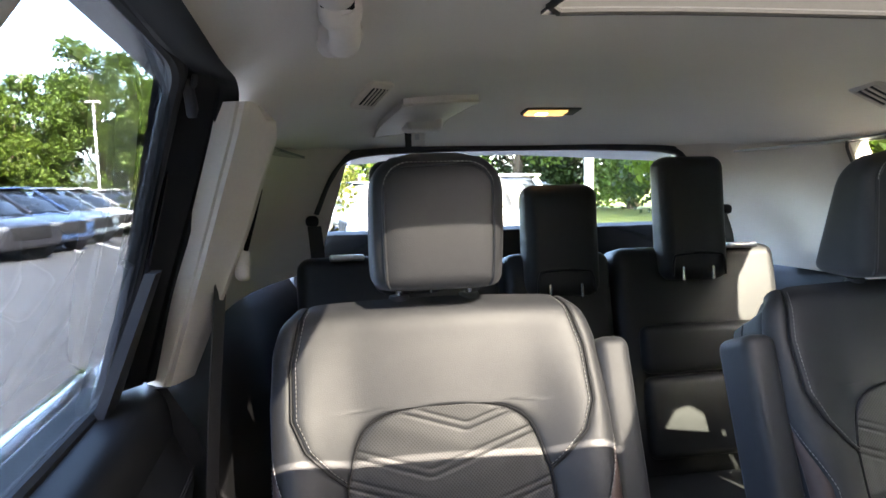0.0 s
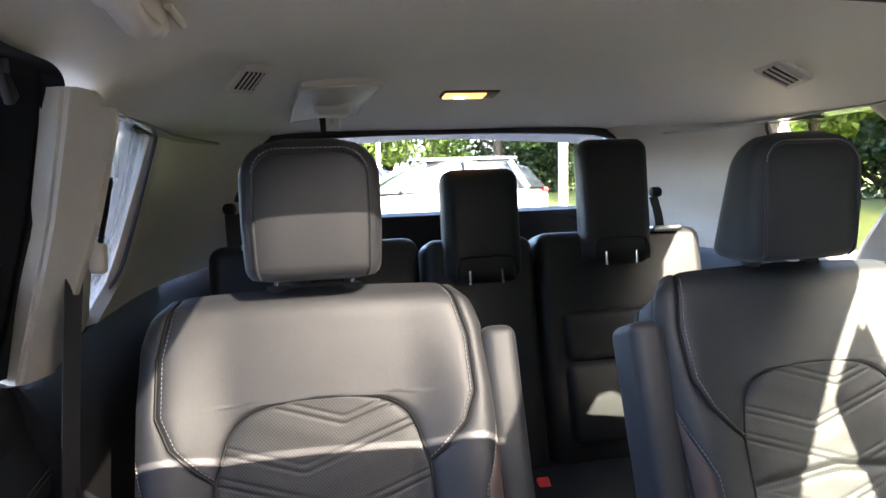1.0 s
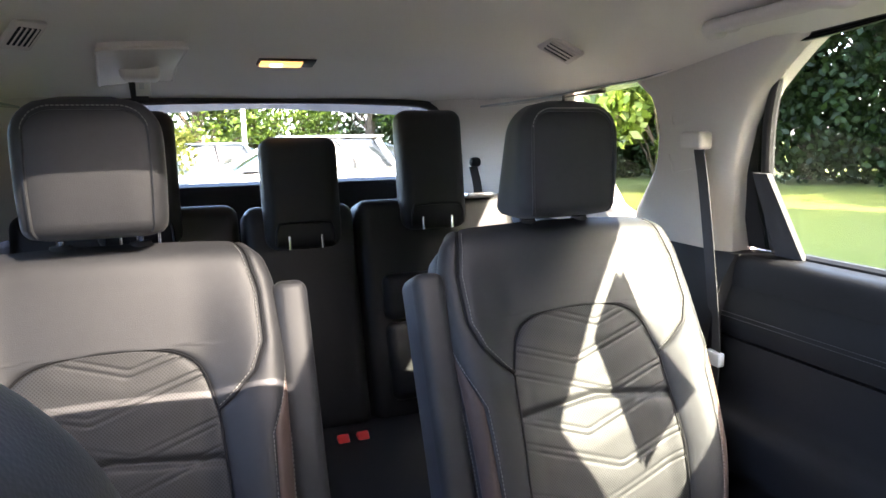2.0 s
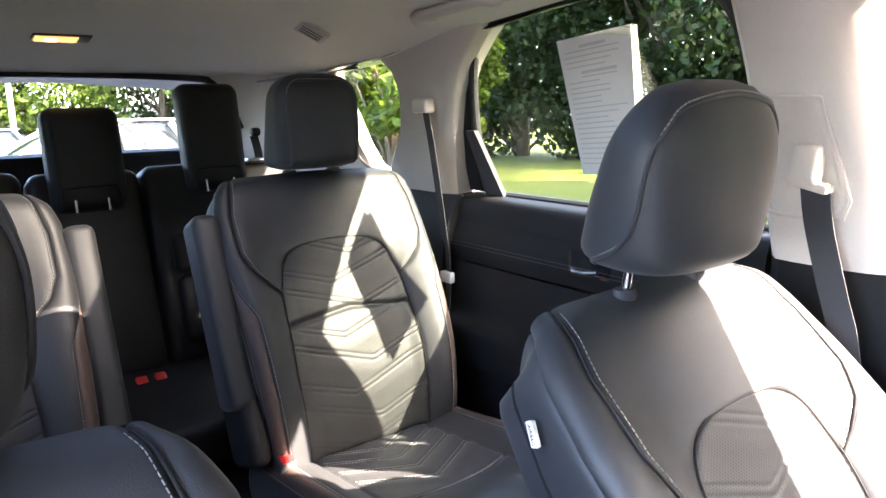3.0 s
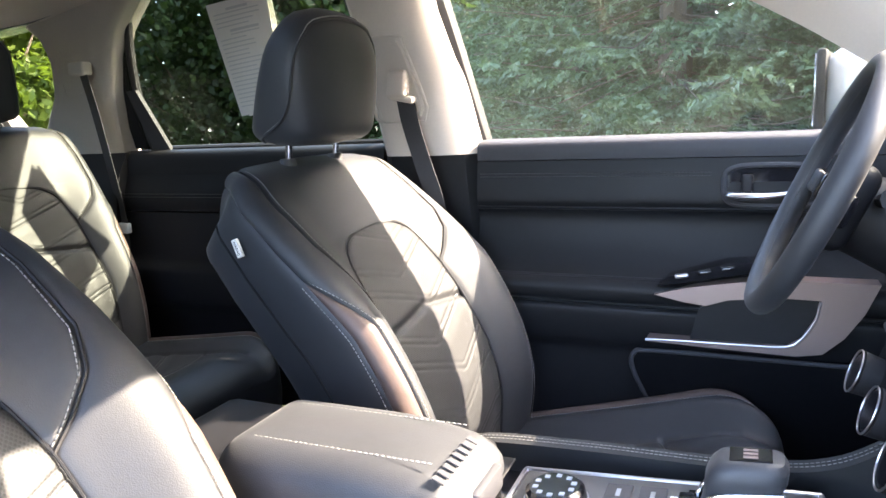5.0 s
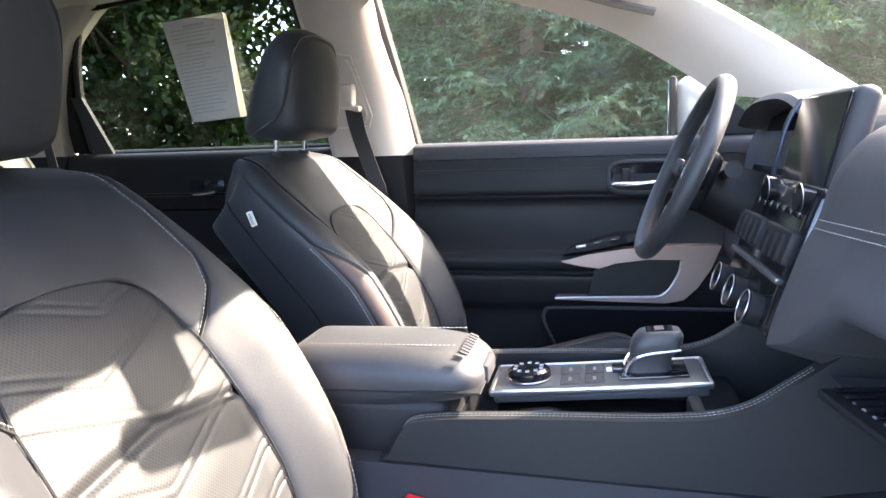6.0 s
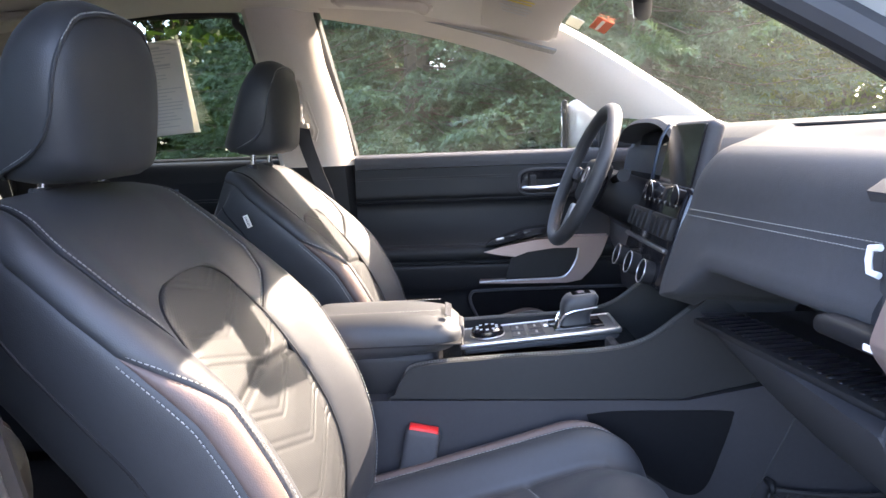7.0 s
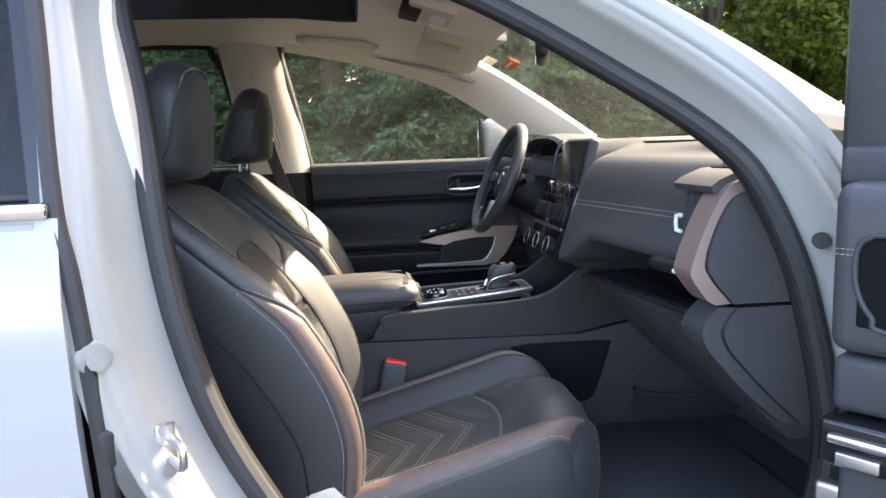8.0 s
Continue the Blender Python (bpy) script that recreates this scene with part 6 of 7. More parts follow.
for k in range(6):
    x = 0.33 + 0.022 * k
    part("label_line", box((x, -0.49, liner_z(x, -0.49) - 0.0235), (0.010, 0.085 - 0.01 * (k % 3), 0.001), 0, 1, rotx(17)), INK if k > 1 else Mat("yellow_label", (0.75, 0.6, 0.05), 0.6).m, vz, "printed label line")
rc = thing("roof_console", "dark roof console with a pale lamp lens", "roof console")
part("console_body", box((0.02, -0.40, 1.548), (0.20, 0.13, 0.03), 0.010, 3, rotx(16)), TRIM, rc)
part("switch_block", box((0.04, -0.345, 1.553), (0.16, 0.055, 0.026), 0.006, 2, rotx(14)), BLACKP, rc, "black switch block")
part("lamp_lens", box((0.05, -0.42, 1.532), (0.12, 0.05, 0.012), 0.005, 2, rotx(18)), WHITEP, rc, "pale lamp lens")
mr = thing("rear_view_mirror", "black rear-view mirror on a short stalk", "mirror")
part("housing", box((0.0, -0.705, 1.435), (0.235, 0.035, 0.065), 0.016, 4, rotz(-15)), BLACKP, mr)
part("mirror_glass", box((0.0045, -0.6875, 1.435), (0.215, 0.003, 0.052), 0.001, 1, rotz(-15)), CHROME, mr, "mirror glass")
part("stalk", tube([(0, -0.71, 1.45), (0, -0.735, 1.485), (0, -0.72, 1.50)], 0.012, 8), BLACKP, mr)
part("sensor_box", box((0, -0.66, 1.515), (0.10, 0.10, 0.035), 0.012, 3, rotx(24)), BLACKP, mr, "black sensor cover")

# paper notice hung on the rear door's glass
nt = thing("window_notice", "folded printed paper notice hung inside the window", "notice")
c00, c10, c11, c01 = [np.array(p) for p in ((0.758, 0.700, 1.488), (0.760, 0.512, 1.505), (0.768, 0.487, 1.223), (0.800, 0.655, 1.212))]
def page(dx, dy, bulge):
    return np.array([[(c00 * (1 - u) + c10 * u) * (1 - v) + (c01 * (1 - u) + c11 * u) * v + np.array((dx - bulge * math.sin(math.pi * u) * (0.3 + v) * 0.5, dy * v, 0)) for u in np.linspace(0, 1, 12)] for v in np.linspace(0, 1, 14)])
PG = page(-0.012, 0, 0.012)
part("front_sheet", sheet(PG, 0.0008, (1, 0, 0)), PAPER, nt)
part("rear_sheet", sheet(page(0.004, -0.012, -0.002), 0.0008, (1, 0, 0)), PAPER, nt)
def on_page(u, v, d=0.0012):
    fi, fj = v * 13, u * 11
    i, j = min(int(fi), 12), min(int(fj), 10)
    a, e = fi - i, fj - j
    p = PG[i, j] * (1 - a) * (1 - e) + PG[i + 1, j] * a * (1 - e) + PG[i, j + 1] * (1 - a) * e + PG[i + 1, j + 1] * a * e
    return p - np.array((d, 0, 0))
rng = np.random.default_rng(5)
for k in range(24):
    v = 0.06 + 0.037 * k
    a, e = (0.32, 0.68) if k == 0 else ((0.3, 0.8) if k in (5, 6) else (0.08, 0.08 + 0.84 * (0.55 + 0.45 * rng.random())))
    hgt = 0.010 if k in (0, 5) else 0.0045
    G = np.array([[on_page(u, v + dv) for u in np.linspace(a, e, 6)] for dv in (0, hgt * 2.2)])
    part("printed_line", sheet(G, 0.0003, (-1, 0, 0)), INK, nt)

# stickers at the windscreen's top corner
STK = Mat("orange_sticker", (0.75, 0.16, 0.07), 0.6).m
ws = thing("windscreen_sticker", "orange sticker with pale lines on the windscreen", "sticker")
R = rotx(27) @ roty(6)
part("sticker", box((0.452, -0.717, 1.449), (0.10, 0.045, 0.0015), 0, 1, R), STK, ws)
part("pale_line", box((0.452, -0.713, 1.4485), (0.08, 0.008, 0.0015), 0, 1, R), PAPER, ws)
ws = thing("windscreen_sticker", "pale paper sticker on the windscreen", "sticker")
part("sticker", box((0.545, -0.664, 1.474), (0.08, 0.04, 0.0015), 0, 1, R), PAPER, ws)

# front belt buckle beside the passenger's cushion, second-row buckle
for x, y, z, tl in ((-0.185, -0.240, 0.582, 12), (0.178, 0.93, 0.60, 10)):
    bk = thing("belt_buckle", "black belt buckle with a red release button", "belt buckle", "belt buckles")
    part("body", box((x, y, z), (0.036, 0.066, 0.100), 0.010, 3, rotx(tl)), GREYP, bk)
    part("button", box(Vector((x, y, z)) + rotx(tl) @ Vector((0, 0, 0.0485)), (0.026, 0.056, 0.010), 0.003, 2, rotx(tl)), RED, bk, "red release button")
    part("stem", box((x, y, z - 0.09), (0.022, 0.03, 0.12), 0.006, 2, rotx(tl)), BLACKP, bk)

mat = thing("floor_mat", "black carpet floor mat in the passenger footwell", "floor mat")
part("mat", box((-0.45, -0.80, 0.408), (0.46, 0.56, 0.012), 0.005, 2), CARPET, mat)

# net pocket on the console's side in the footwell
net = thing("storage_net", "black elastic storage net hooked to the console's side", "storage net")
part("hook", tube(spline([(-0.164, -0.905, 0.500), (-0.186, -0.905, 0.503), (-0.194, -0.905, 0.496), (-0.190, -0.905, 0.488)], 14), 0.007, 8), BLACKP, net, "black plastic hook")
part("top_cord", tube(spline([(-0.186, -0.905, 0.492), (-0.192, -1.00, 0.480), (-0.192, -1.12, 0.478), (-0.176, -1.24, 0.490)], 30), 0.004, 8), RUBBER, net, "thick elastic top cord")
part("side_cord", tube(spline([(-0.186, -0.905, 0.490), (-0.184, -0.900, 0.45), (-0.178, -0.908, 0.412)], 16), 0.003, 6), RUBBER, net)
for k in range(15):
    for sg in (-1, 1):
        ya = -0.915 - 0.022 * k
        yb = max(-1.24, min(-0.907, ya + sg * 0.055))
        part("net_cord", tube(spline([(-0.190, ya, 0.479 + 0.002 * (k % 3)), (-0.188, (ya + yb) / 2, 0.445), (-0.178, yb, 0.410)], 10), 0.0014, 5), RUBBER, net)


# ---- outer body ----
def out_x(z):
    return float(np.interp(z, [0.25, 0.45, 0.8, 1.0, 1.10, 1.25, 1.50, 1.60], [0.95, 0.985, 0.99, 0.975, 0.945, 0.90, 0.815, 0.775]))


body = thing("car_body", "pearl white car body shell with black door seals", "car body", "", "structure")
# edge of the open front door's aperture, from the sill up the rear post, along the roof and down to the sill
EDGE = spline([(-0.16, 0.47), (-0.06, 0.55), (-0.004, 0.643), (0.07, 0.80), (0.118, 0.99), (0.150, 1.20), (0.190, 1.417), (0.190, 1.50), (0.11, 1.555), (-0.05, 1.54), (-0.2, 1.50), (-0.40, 1.425), (-0.64, 1.286), (-0.78, 1.185), (-0.85, 1.10), (-0.91, 0.95), (-0.955, 0.75), (-0.965, 0.60), (-0.93, 0.49), (-0.84, 0.455), (-0.5, 0.45)], 150)
def in_x(z):
    return float(np.interp(z, [0.45, 0.7, 0.95, 1.12, 1.29, 1.42, 1.55], [0.885, 0.885, 0.87, 0.835, 0.765, 0.735, 0.705]))
part("door_seal", tube([(-in_x(z), y, z) for y, z in EDGE], 0.019, 10, True), RUBBER, body, "black rubber door seal")
part("inner_edge", tube([(-in_x(z) + 0.022, y, z) for y, z in EDGE], 0.018, 8, True), BLACKP, body, "black inner edging")
# painted frame round the aperture: from the seal out to the skin
cen = np.array((-0.38, 0.98))
rows = []
for y, z in EDGE:
    d = np.array((y, z)) - cen
    d /= np.linalg.norm(d)
    w = 0.115 if y > -0.3 and z < 1.45 and y > -0.1 else 0.10
    row = []
    for t in np.linspace(0, 1, 25):
        yy, zz = np.array((y, z)) + d * (0.010 + w * t)
        x = in_x(z) + (out_x(zz) - 0.012 - in_x(z)) * (math.sin(min(1, t * 1.25) * math.pi / 2) ** 1.4)
        x += 0.007 * math.exp(-((t - 0.42) / 0.07) ** 2) - 0.005 * math.exp(-((t - 0.66) / 0.05) ** 2)
        row.append((-x, yy, zz))
    rows.append(row)
rows.append(rows[0])
part("door_frame", sheet(np.array(rows), 0.012, (0, 0, 0.0001)), PAINT_IN, body, "white painted door frame")


def skin(name, sg, y0, y1, z0, z1, material, label="", inset=0.0, slope=0.0):
    P = [[(sg * (out_x(z) - inset - 0.02 * max(0, (abs(y - 0.3) - 1.4)) ** 2), y + slope * (z - z0), z) for y in np.linspace(y0, y1, 18)] for z in np.linspace(z0, z1, 14)]
    return part(name, sheet(np.array(P), 0.02, (-sg, 0, 0)), material, body, label)


skin("rear_door_skin", -1, 0.200, 1.20, 0.36, 1.105, PAINT, "white rear door skin", slope=0.04)
skin("rear_quarter", -1, 1.21, 2.45, 0.36, 1.12, PAINT, "white rear quarter")
skin("front_fender", -1, -2.2, -1.04, 0.36, 1.05, PAINT, "white front fender")
skin("side_skin", 1, -2.2, 2.45, 0.36, 1.105, PAINT, "white body side")
part("sill_moulding", box((-0.945, 0.74, 1.116), (0.02, 1.0, 0.022), 0.006, 2), CHROME, body, "bright window sill moulding")
part("rear_door_edge", tube(spline([(-0.972, 0.185, 0.45), (-0.975, 0.190, 0.72), (-0.955, 0.215, 1.0), (-0.925, 0.240, 1.12), (-0.86, 0.262, 1.33), (-0.80, 0.285, 1.52)], 40), 0.013, 8), RUBBER, body, "black rear door edge seal")
P = [[(-np.interp(z, [1.12, 1.54], [0.918, 0.805]), y + 0.10 * (z - 1.12), z) for y in np.linspace(0.245, 0.275, 4)] for z in np.linspace(1.12, 1.55, 8)]
part("rear_door_post", sheet(np.array(P), 0.02, (1, 0, 0)), GLOSS, body, "gloss black door post")
# roof skin with the sunroof's opening, rails to the liner
ys = np.linspace(-0.62, 2.25, 40)
for x0, x1, y0, y1 in ((-0.66, -0.34, -0.62, 2.25), (0.34, 0.66, -0.62, 2.25), (-0.34, 0.34, -0.62, -0.21), (-0.34, 0.34, 0.90, 2.25)):
    P = [[(x, y, 1.70 - 0.09 * (x / 0.7) ** 2 - (0.10 * max(0, (-0.1 - y) / 0.5) ** 2) - 0.10 * max(0, (y - 1.5) / 0.75) ** 2) for x in np.linspace(x0, x1, 8)] for y in np.linspace(y0, y1, 16)]
    part("roof_skin", sheet(np.array(P), -0.02, (0, 0, 1)), PAINT, body, "white roof skin")
for sg in (-1, 1):
    P = []
    for y in np.linspace(-0.62, 2.25, 40):
        ez = float(np.interp(y, *zip(*LINER_EDGE)))
        h = liner_half(y)
        rz = 1.70 - 0.09 * (0.66 / 0.7) ** 2 - (0.10 * max(0, (-0.1 - y) / 0.5) ** 2) - 0.10 * max(0, (y - 1.5) / 0.75) ** 2
        P.append([(sg * (h - 0.01), y, ez + 0.005), (sg * (h + 0.06), y, ez + 0.004), (sg * (h + 0.085), y, ez + 0.03), (sg * 0.70, y, (ez + rz) / 2 + 0.03), (sg * 0.66, y, rz)])
    part("roof_rail", sheet(np.array(P), 0.006, (0, 0, 1)), PAINT, body, "white roof rail")
part("hood", sheet(np.array([[(x, y, 1.12 - 0.06 * (x / 0.9) ** 2 - 0.10 * max(0, (-1.3 - y) / 1.0) ** 1.5) for x in np.linspace(-0.92, 0.92, 16)] for y in np.linspace(-2.25, -1.22, 10)]), -0.02, (0, 0, 1)), PAINT, body, "white hood")
part("nose", box((0, -2.30, 0.72), (1.80, 0.12, 0.66), 0.05, 3), PAINT, body, "white nose")
part("tail", box((0, 2.42, 0.75), (1.80, 0.10, 0.72), 0.04, 3), PAINT, body, "white tail")
part("bulkhead", box((0, -1.25, 0.85), (1.62, 0.04, 0.62), 0.01), BLACKP, body, "dark bulkhead")
part("underbody", box((0, 0.1, 0.30), (1.86, 4.6, 0.08), 0.03), BLACKP, body, "dark underbody")
part("rocker", box((-0.93, -0.4, 0.40), (0.13, 1.2, 0.10), 0.03, 3), PAINT, body, "white door sill")
for sx in (-1, 1):
    for y in (-1.55, 1.62):
        bm = bmesh.new()
        bmesh.ops.create_cone(bm, cap_ends=True, segments=40, radius1=0.37, radius2=0.37, depth=0.24, matrix=Matrix.Translation((sx * 0.86, y, 0.37 + ground_z(0, y))) @ roty(90).to_4x4())
        w = part("wheel", bm, RUBBER, body, "black tyre")
        bm = bmesh.new()
        bmesh.ops.create_cone(bm, cap_ends=True, segments=30, radius1=0.25, radius2=0.23, depth=0.245, matrix=Matrix.Translation((sx * 0.863, y, 0.37 + ground_z(0, y))) @ roty(90).to_4x4())
        part("rim", bm, SATIN, w, "silver rim")
for sg in (1,):
    part("post_cover", tube([(0.875, 0.02, 1.10), (0.815, 0.06, 1.32), (0.755, 0.11, 1.56)], 0.035, 10), RUBBER, body, "black outer door post")
part("sunroof_glass", sheet(np.array([[(x, y, 1.700 - 0.09 * (x / 0.7) ** 2) for x in np.linspace(-0.345, 0.345, 8)] for y in np.linspace(0.335, 0.905, 8)]), 0.005, (0, 0, 1)), GLASS_ROOF, body, "dark tinted sunroof glass")
part("sunroof_panel", sheet(np.array([[(x, y, 1.694 - 0.09 * (x / 0.7) ** 2) for x in np.linspace(-0.345, 0.345, 8)] for y in np.linspace(-0.215, 0.332, 8)]), 0.005, (0, 0, 1)), GLOSS, body, "black sunroof panel")

# shoulders from the belt line in to the glass, roof edge, rear pillars' outer skin
for sg, y0 in ((1, -1.05), (-1, 0.26)):
    P = [[(sg * x, y, z) for x, z in ((out_x(1.09), 1.098), (0.925, 1.118), (0.90, 1.126), (0.872, 1.126))] for y in np.linspace(y0, 2.40, 20)]
    part("shoulder", sheet(np.array(P), 0.010, (0, 0, -1)), PAINT, body, "white shoulder under the windows")
    P = [[(sg * np.interp(z, [1.12, 1.55], [0.88, 0.765]), y + 0.06 * (1.55 - z), z) for y in np.linspace(1.72, 2.16, 8)] for z in np.linspace(1.12, 1.56, 8)]
    part("rear_pillar", sheet(np.array(P), 0.012, (sg, 0, 0)), PAINT, body, "white rear pillar skin")
    P = [[(sg * np.interp(z, [1.12, 1.55], [0.885, 0.77]), np.interp(z, [1.12, 1.55], [1.16, 1.06]) + w, z) for w in np.linspace(0, 0.10, 4)] for z in np.linspace(1.12, 1.56, 8)]
    part("middle_pillar", sheet(np.array(P), 0.010, (sg, 0, 0)), GLOSS, body, "gloss black pillar skin")
P = [[(x, y, 1.55 - 0.055 * abs(x) - (y - 2.10) * 0.4) for x in np.linspace(-0.66, 0.66, 12)] for y in np.linspace(2.12, 2.32, 4)]
part("roof_spoiler", sheet(np.array(P), 0.02, (0, 0, 1)), PAINT, body, "white roof spoiler")
part("cowl", sheet(np.array([[(x, y, 1.125 - 0.03 * abs(x)) for x in np.linspace(-0.80, 0.80, 10)] for y in (-1.30, -1.24, -1.16)]), -0.02, (0, 0, 1)), BLACKP, body, "black cowl under the windscreen")
anchor = thing("belt_anchor_cover", "beige plastic cover beside the seat's base", "belt anchor")
part("cover", box((-0.69, -0.085, 0.535), (0.03, 0.07, 0.05), 0.010, 3, rotx(-25)), TRIM, anchor)

# striker, check strap and hinge on the rear post
hw = thing("door_striker", "bright steel door striker on the post", "door striker")
part("plate", box((-0.944, 0.118, 0.765), (0.006, 0.028, 0.078), 0.0028, 2, rotz(30)), SATIN, hw)
part("loop", tube(spline([(-0.945, 0.115, 0.785), (-0.985, 0.088, 0.785), (-0.993, 0.083, 0.770), (-0.985, 0.088, 0.752), (-0.945, 0.115, 0.752)], 24), 0.006, 8), SATIN, hw)
for zz in (0.738, 0.797):
    bm = bmesh.new()
    bmesh.ops.create_cone(bm, cap_ends=True, segments=12, radius1=0.010, radius2=0.010, depth=0.012, matrix=Matrix.Translation((-0.953, 0.114, zz)) @ (rotz(30) @ roty(90)).to_4x4())
    part("bolt", bm, SATIN, hw)
hg = thing("hinge_bracket", "white painted rear door hinge bracket with bolt", "hinge bracket")
part("leaf", box((-0.9625, 0.193, 0.895), (0.008, 0.028, 0.055), 0.0035, 3, rotz(35)), PAINT_IN, hg)
for zz, rr in ((0.912, 0.025), (0.874, 0.018)):
    bm = bmesh.new()
    bmesh.ops.create_cone(bm, cap_ends=True, segments=28, radius1=rr, radius2=rr - 0.003, depth=0.010, matrix=Matrix.Translation((-0.9645, 0.1945, zz)) @ (rotz(35) @ roty(-90)).to_4x4())
    part("lobe", bm, PAINT_IN, hg)
bm = bmesh.new()
bmesh.ops.create_cone(bm, cap_ends=True, segments=20, radius1=0.014, radius2=0.012, depth=0.016, matrix=Matrix.Translation((-0.973, 0.1895, 0.912)) @ (rotz(35) @ roty(90)).to_4x4())
part("bolt", bm, PAINT_IN, hg)
part("grommet", box((-0.972, 0.186, 0.785), (0.02, 0.03, 0.06), 0.014, 3, rotz(35)), RUBBER, hg, "black rubber grommet")

# driver's outer mirror
om = thing("door_mirror", "white and black outer door mirror", "door mirror")
part("shell", box((1.04, -0.775, 1.205), (0.24, 0.13, 0.17), 0.045, 4, rotz(-8)), PAINT, om)
part("mirror_glass", box((1.03, -0.698, 1.205), (0.20, 0.008, 0.145), 0.003, 2, rotz(-8)), CHROME, om, "mirror glass")
part("rim", box((1.03, -0.708, 1.205), (0.228, 0.020, 0.165), 0.009, 2, rotz(-8)), BLACKP, om, "black rim")
part("foot", box((0.90, -0.80, 1.13), (0.12, 0.07, 0.05), 0.015, 3), BLACKP, om)
part("mirror_sail", prism([(-0.78, 1.13), (-0.92, 1.13), (-0.79, 1.235)], "x", 0.80, 0.86, 0.004), BLACKP, om, "black triangular sail")

# open passenger's door
od = thing("front_door", "open passenger's door with black trim and steel latch", "car door")
HX, HY = -0.955, -0.905
def leaf(u, v, z):
    """u along the leaf from its hinge, v towards the cabin side."""
    a = radians(214)
    d, n = Vector((math.cos(a), math.sin(a), 0)), Vector((-math.sin(a), math.cos(a), 0))
    return Vector((HX, HY, z)) + d * u + n * -v
def leaf_box(u0, u1, v0, v1, z0, z1, bev):
    a = radians(214)
    c = leaf((u0 + u1) / 2, (v0 + v1) / 2, (z0 + z1) / 2)
    return box(c, (u1 - u0, abs(v1 - v0), z1 - z0), bev, 3, rotz(214))
part("outer_skin", leaf_box(0.02, 1.05, -0.10, -0.085, 0.40, 1.10, 0.005), PAINT, od, "white outer skin")
part("core", leaf_box(0.03, 1.04, -0.085, 0.02, 0.42, 1.08, 0.01), PAINT_IN, od, "white door core")
part("lower_trim", leaf_box(0.04, 1.02, 0.02, 0.072, 0.45, 0.695, 0.015), GREYP, od, "dark grey lower trim")
part("switch_panel", leaf_box(0.026, 0.34, 0.02, 0.112, 0.700, 0.770, 0.008), GLOSS, od, "gloss black switch panel")
part("pull_handle", leaf_box(0.040, 0.20, 0.108, 0.122, 0.738, 0.752, 0.005), CHROME, od, "bright chrome pull handle")
part("switch", leaf_box(0.052, 0.11, 0.108, 0.118, 0.706, 0.726, 0.003), SATIN, od, "silver window switch")
part("middle_trim", leaf_box(0.030, 1.02, 0.02, 0.080, 0.774, 0.858, 0.014), GREYP, od, "dark grey middle trim")
part("armrest", leaf_box(0.16, 0.95, 0.03, 0.125, 0.776, 0.85, 0.02), DASHSKIN, od, "black padded armrest")
part("upper_trim", leaf_box(0.022, 1.02, 0.02, 0.086, 0.862, 1.112, 0.026), DASHSKIN, od, "stitched black upper trim")
# slab proud of the trim, its colour painting the recess's shade
part("pull_recess_shade", leaf_box(0.060, 0.40, 0.076, 0.0885, 0.905, 1.036, 0.006), DEEP_SHADE, od, "near-black slab for the shaded recess behind the handle")
part("recess_rim", tube([leaf(u, 0.0885, z) for u, z in spline([(0.42, 1.040), (0.12, 1.040), (0.072, 1.034), (0.058, 1.010), (0.060, 0.965), (0.080, 0.925), (0.12, 0.902), (0.42, 0.900)], 60)], 0.004, 8), GREYP, od, "dark grey recess rim")
stitches("stitching", [[leaf(u, 0.0868, z) for u in np.linspace(0.030, 0.056, 8)] for z in (1.017, 1.009)], od)
part("window_frame", leaf_box(0.010, 0.085, -0.03, 0.03, 1.09, 1.55, 0.012), RUBBER, od, "black window frame")
part("inner_frame", leaf_box(0.016, 0.30, 0.02, 0.045, 1.105, 1.16, 0.010), GREYP, od, "dark grey inner frame")
part("hinge_plug", tube([(-0.885, -0.930, 1.006), (-0.905, -0.918, 1.008)], 0.014, 16), RUBBER, od, "black round plug")
part("latch_plate", leaf_box(0.0, 0.10, 0.02, 0.05, 0.60, 0.64, 0.008), SATIN, od, "bright steel check link")

# ---- outside ----
GRASS = Mat("lawn_grass", (0.14, 0.20, 0.035), 0.9, 0, 0.2)
GRASS.base(GRASS.mix(GRASS.noise(0.5, 4), GRASS.ramp(GRASS.noise(14.0, 4), [(0.3, (0.080, 0.095, 0.014)), (0.7, (0.130, 0.144, 0.028))]), (0.108, 0.122, 0.027)))
GRASS = GRASS.bump(GRASS.noise(40.0), 0.8, 0.03).m
ASPHALT = Mat("asphalt", (0.050, 0.052, 0.055), 0.9, 0, 0.3)
ASPHALT.base(ASPHALT.mix(ASPHALT.ramp(ASPHALT.noise(0.7, 5), [(0.35, (0.3, 0.3, 0.3)), (0.65, (0.7, 0.7, 0.7))]), ASPHALT.ramp(ASPHALT.noise(90.0, 4), [(0.3, (0.045, 0.046, 0.050)), (0.7, (0.098, 0.100, 0.106))]), (0.078, 0.079, 0.084)))
ASPHALT = ASPHALT.bump(ASPHALT.noise(120.0), 0.6, 0.006).m
LINE = Mat("line_paint", (0.6, 0.6, 0.58), 0.8).vary(4, 0.15).m
BARK = Mat("bark", (0.09, 0.065, 0.045), 0.9).vary(8, 0.3, 60).m


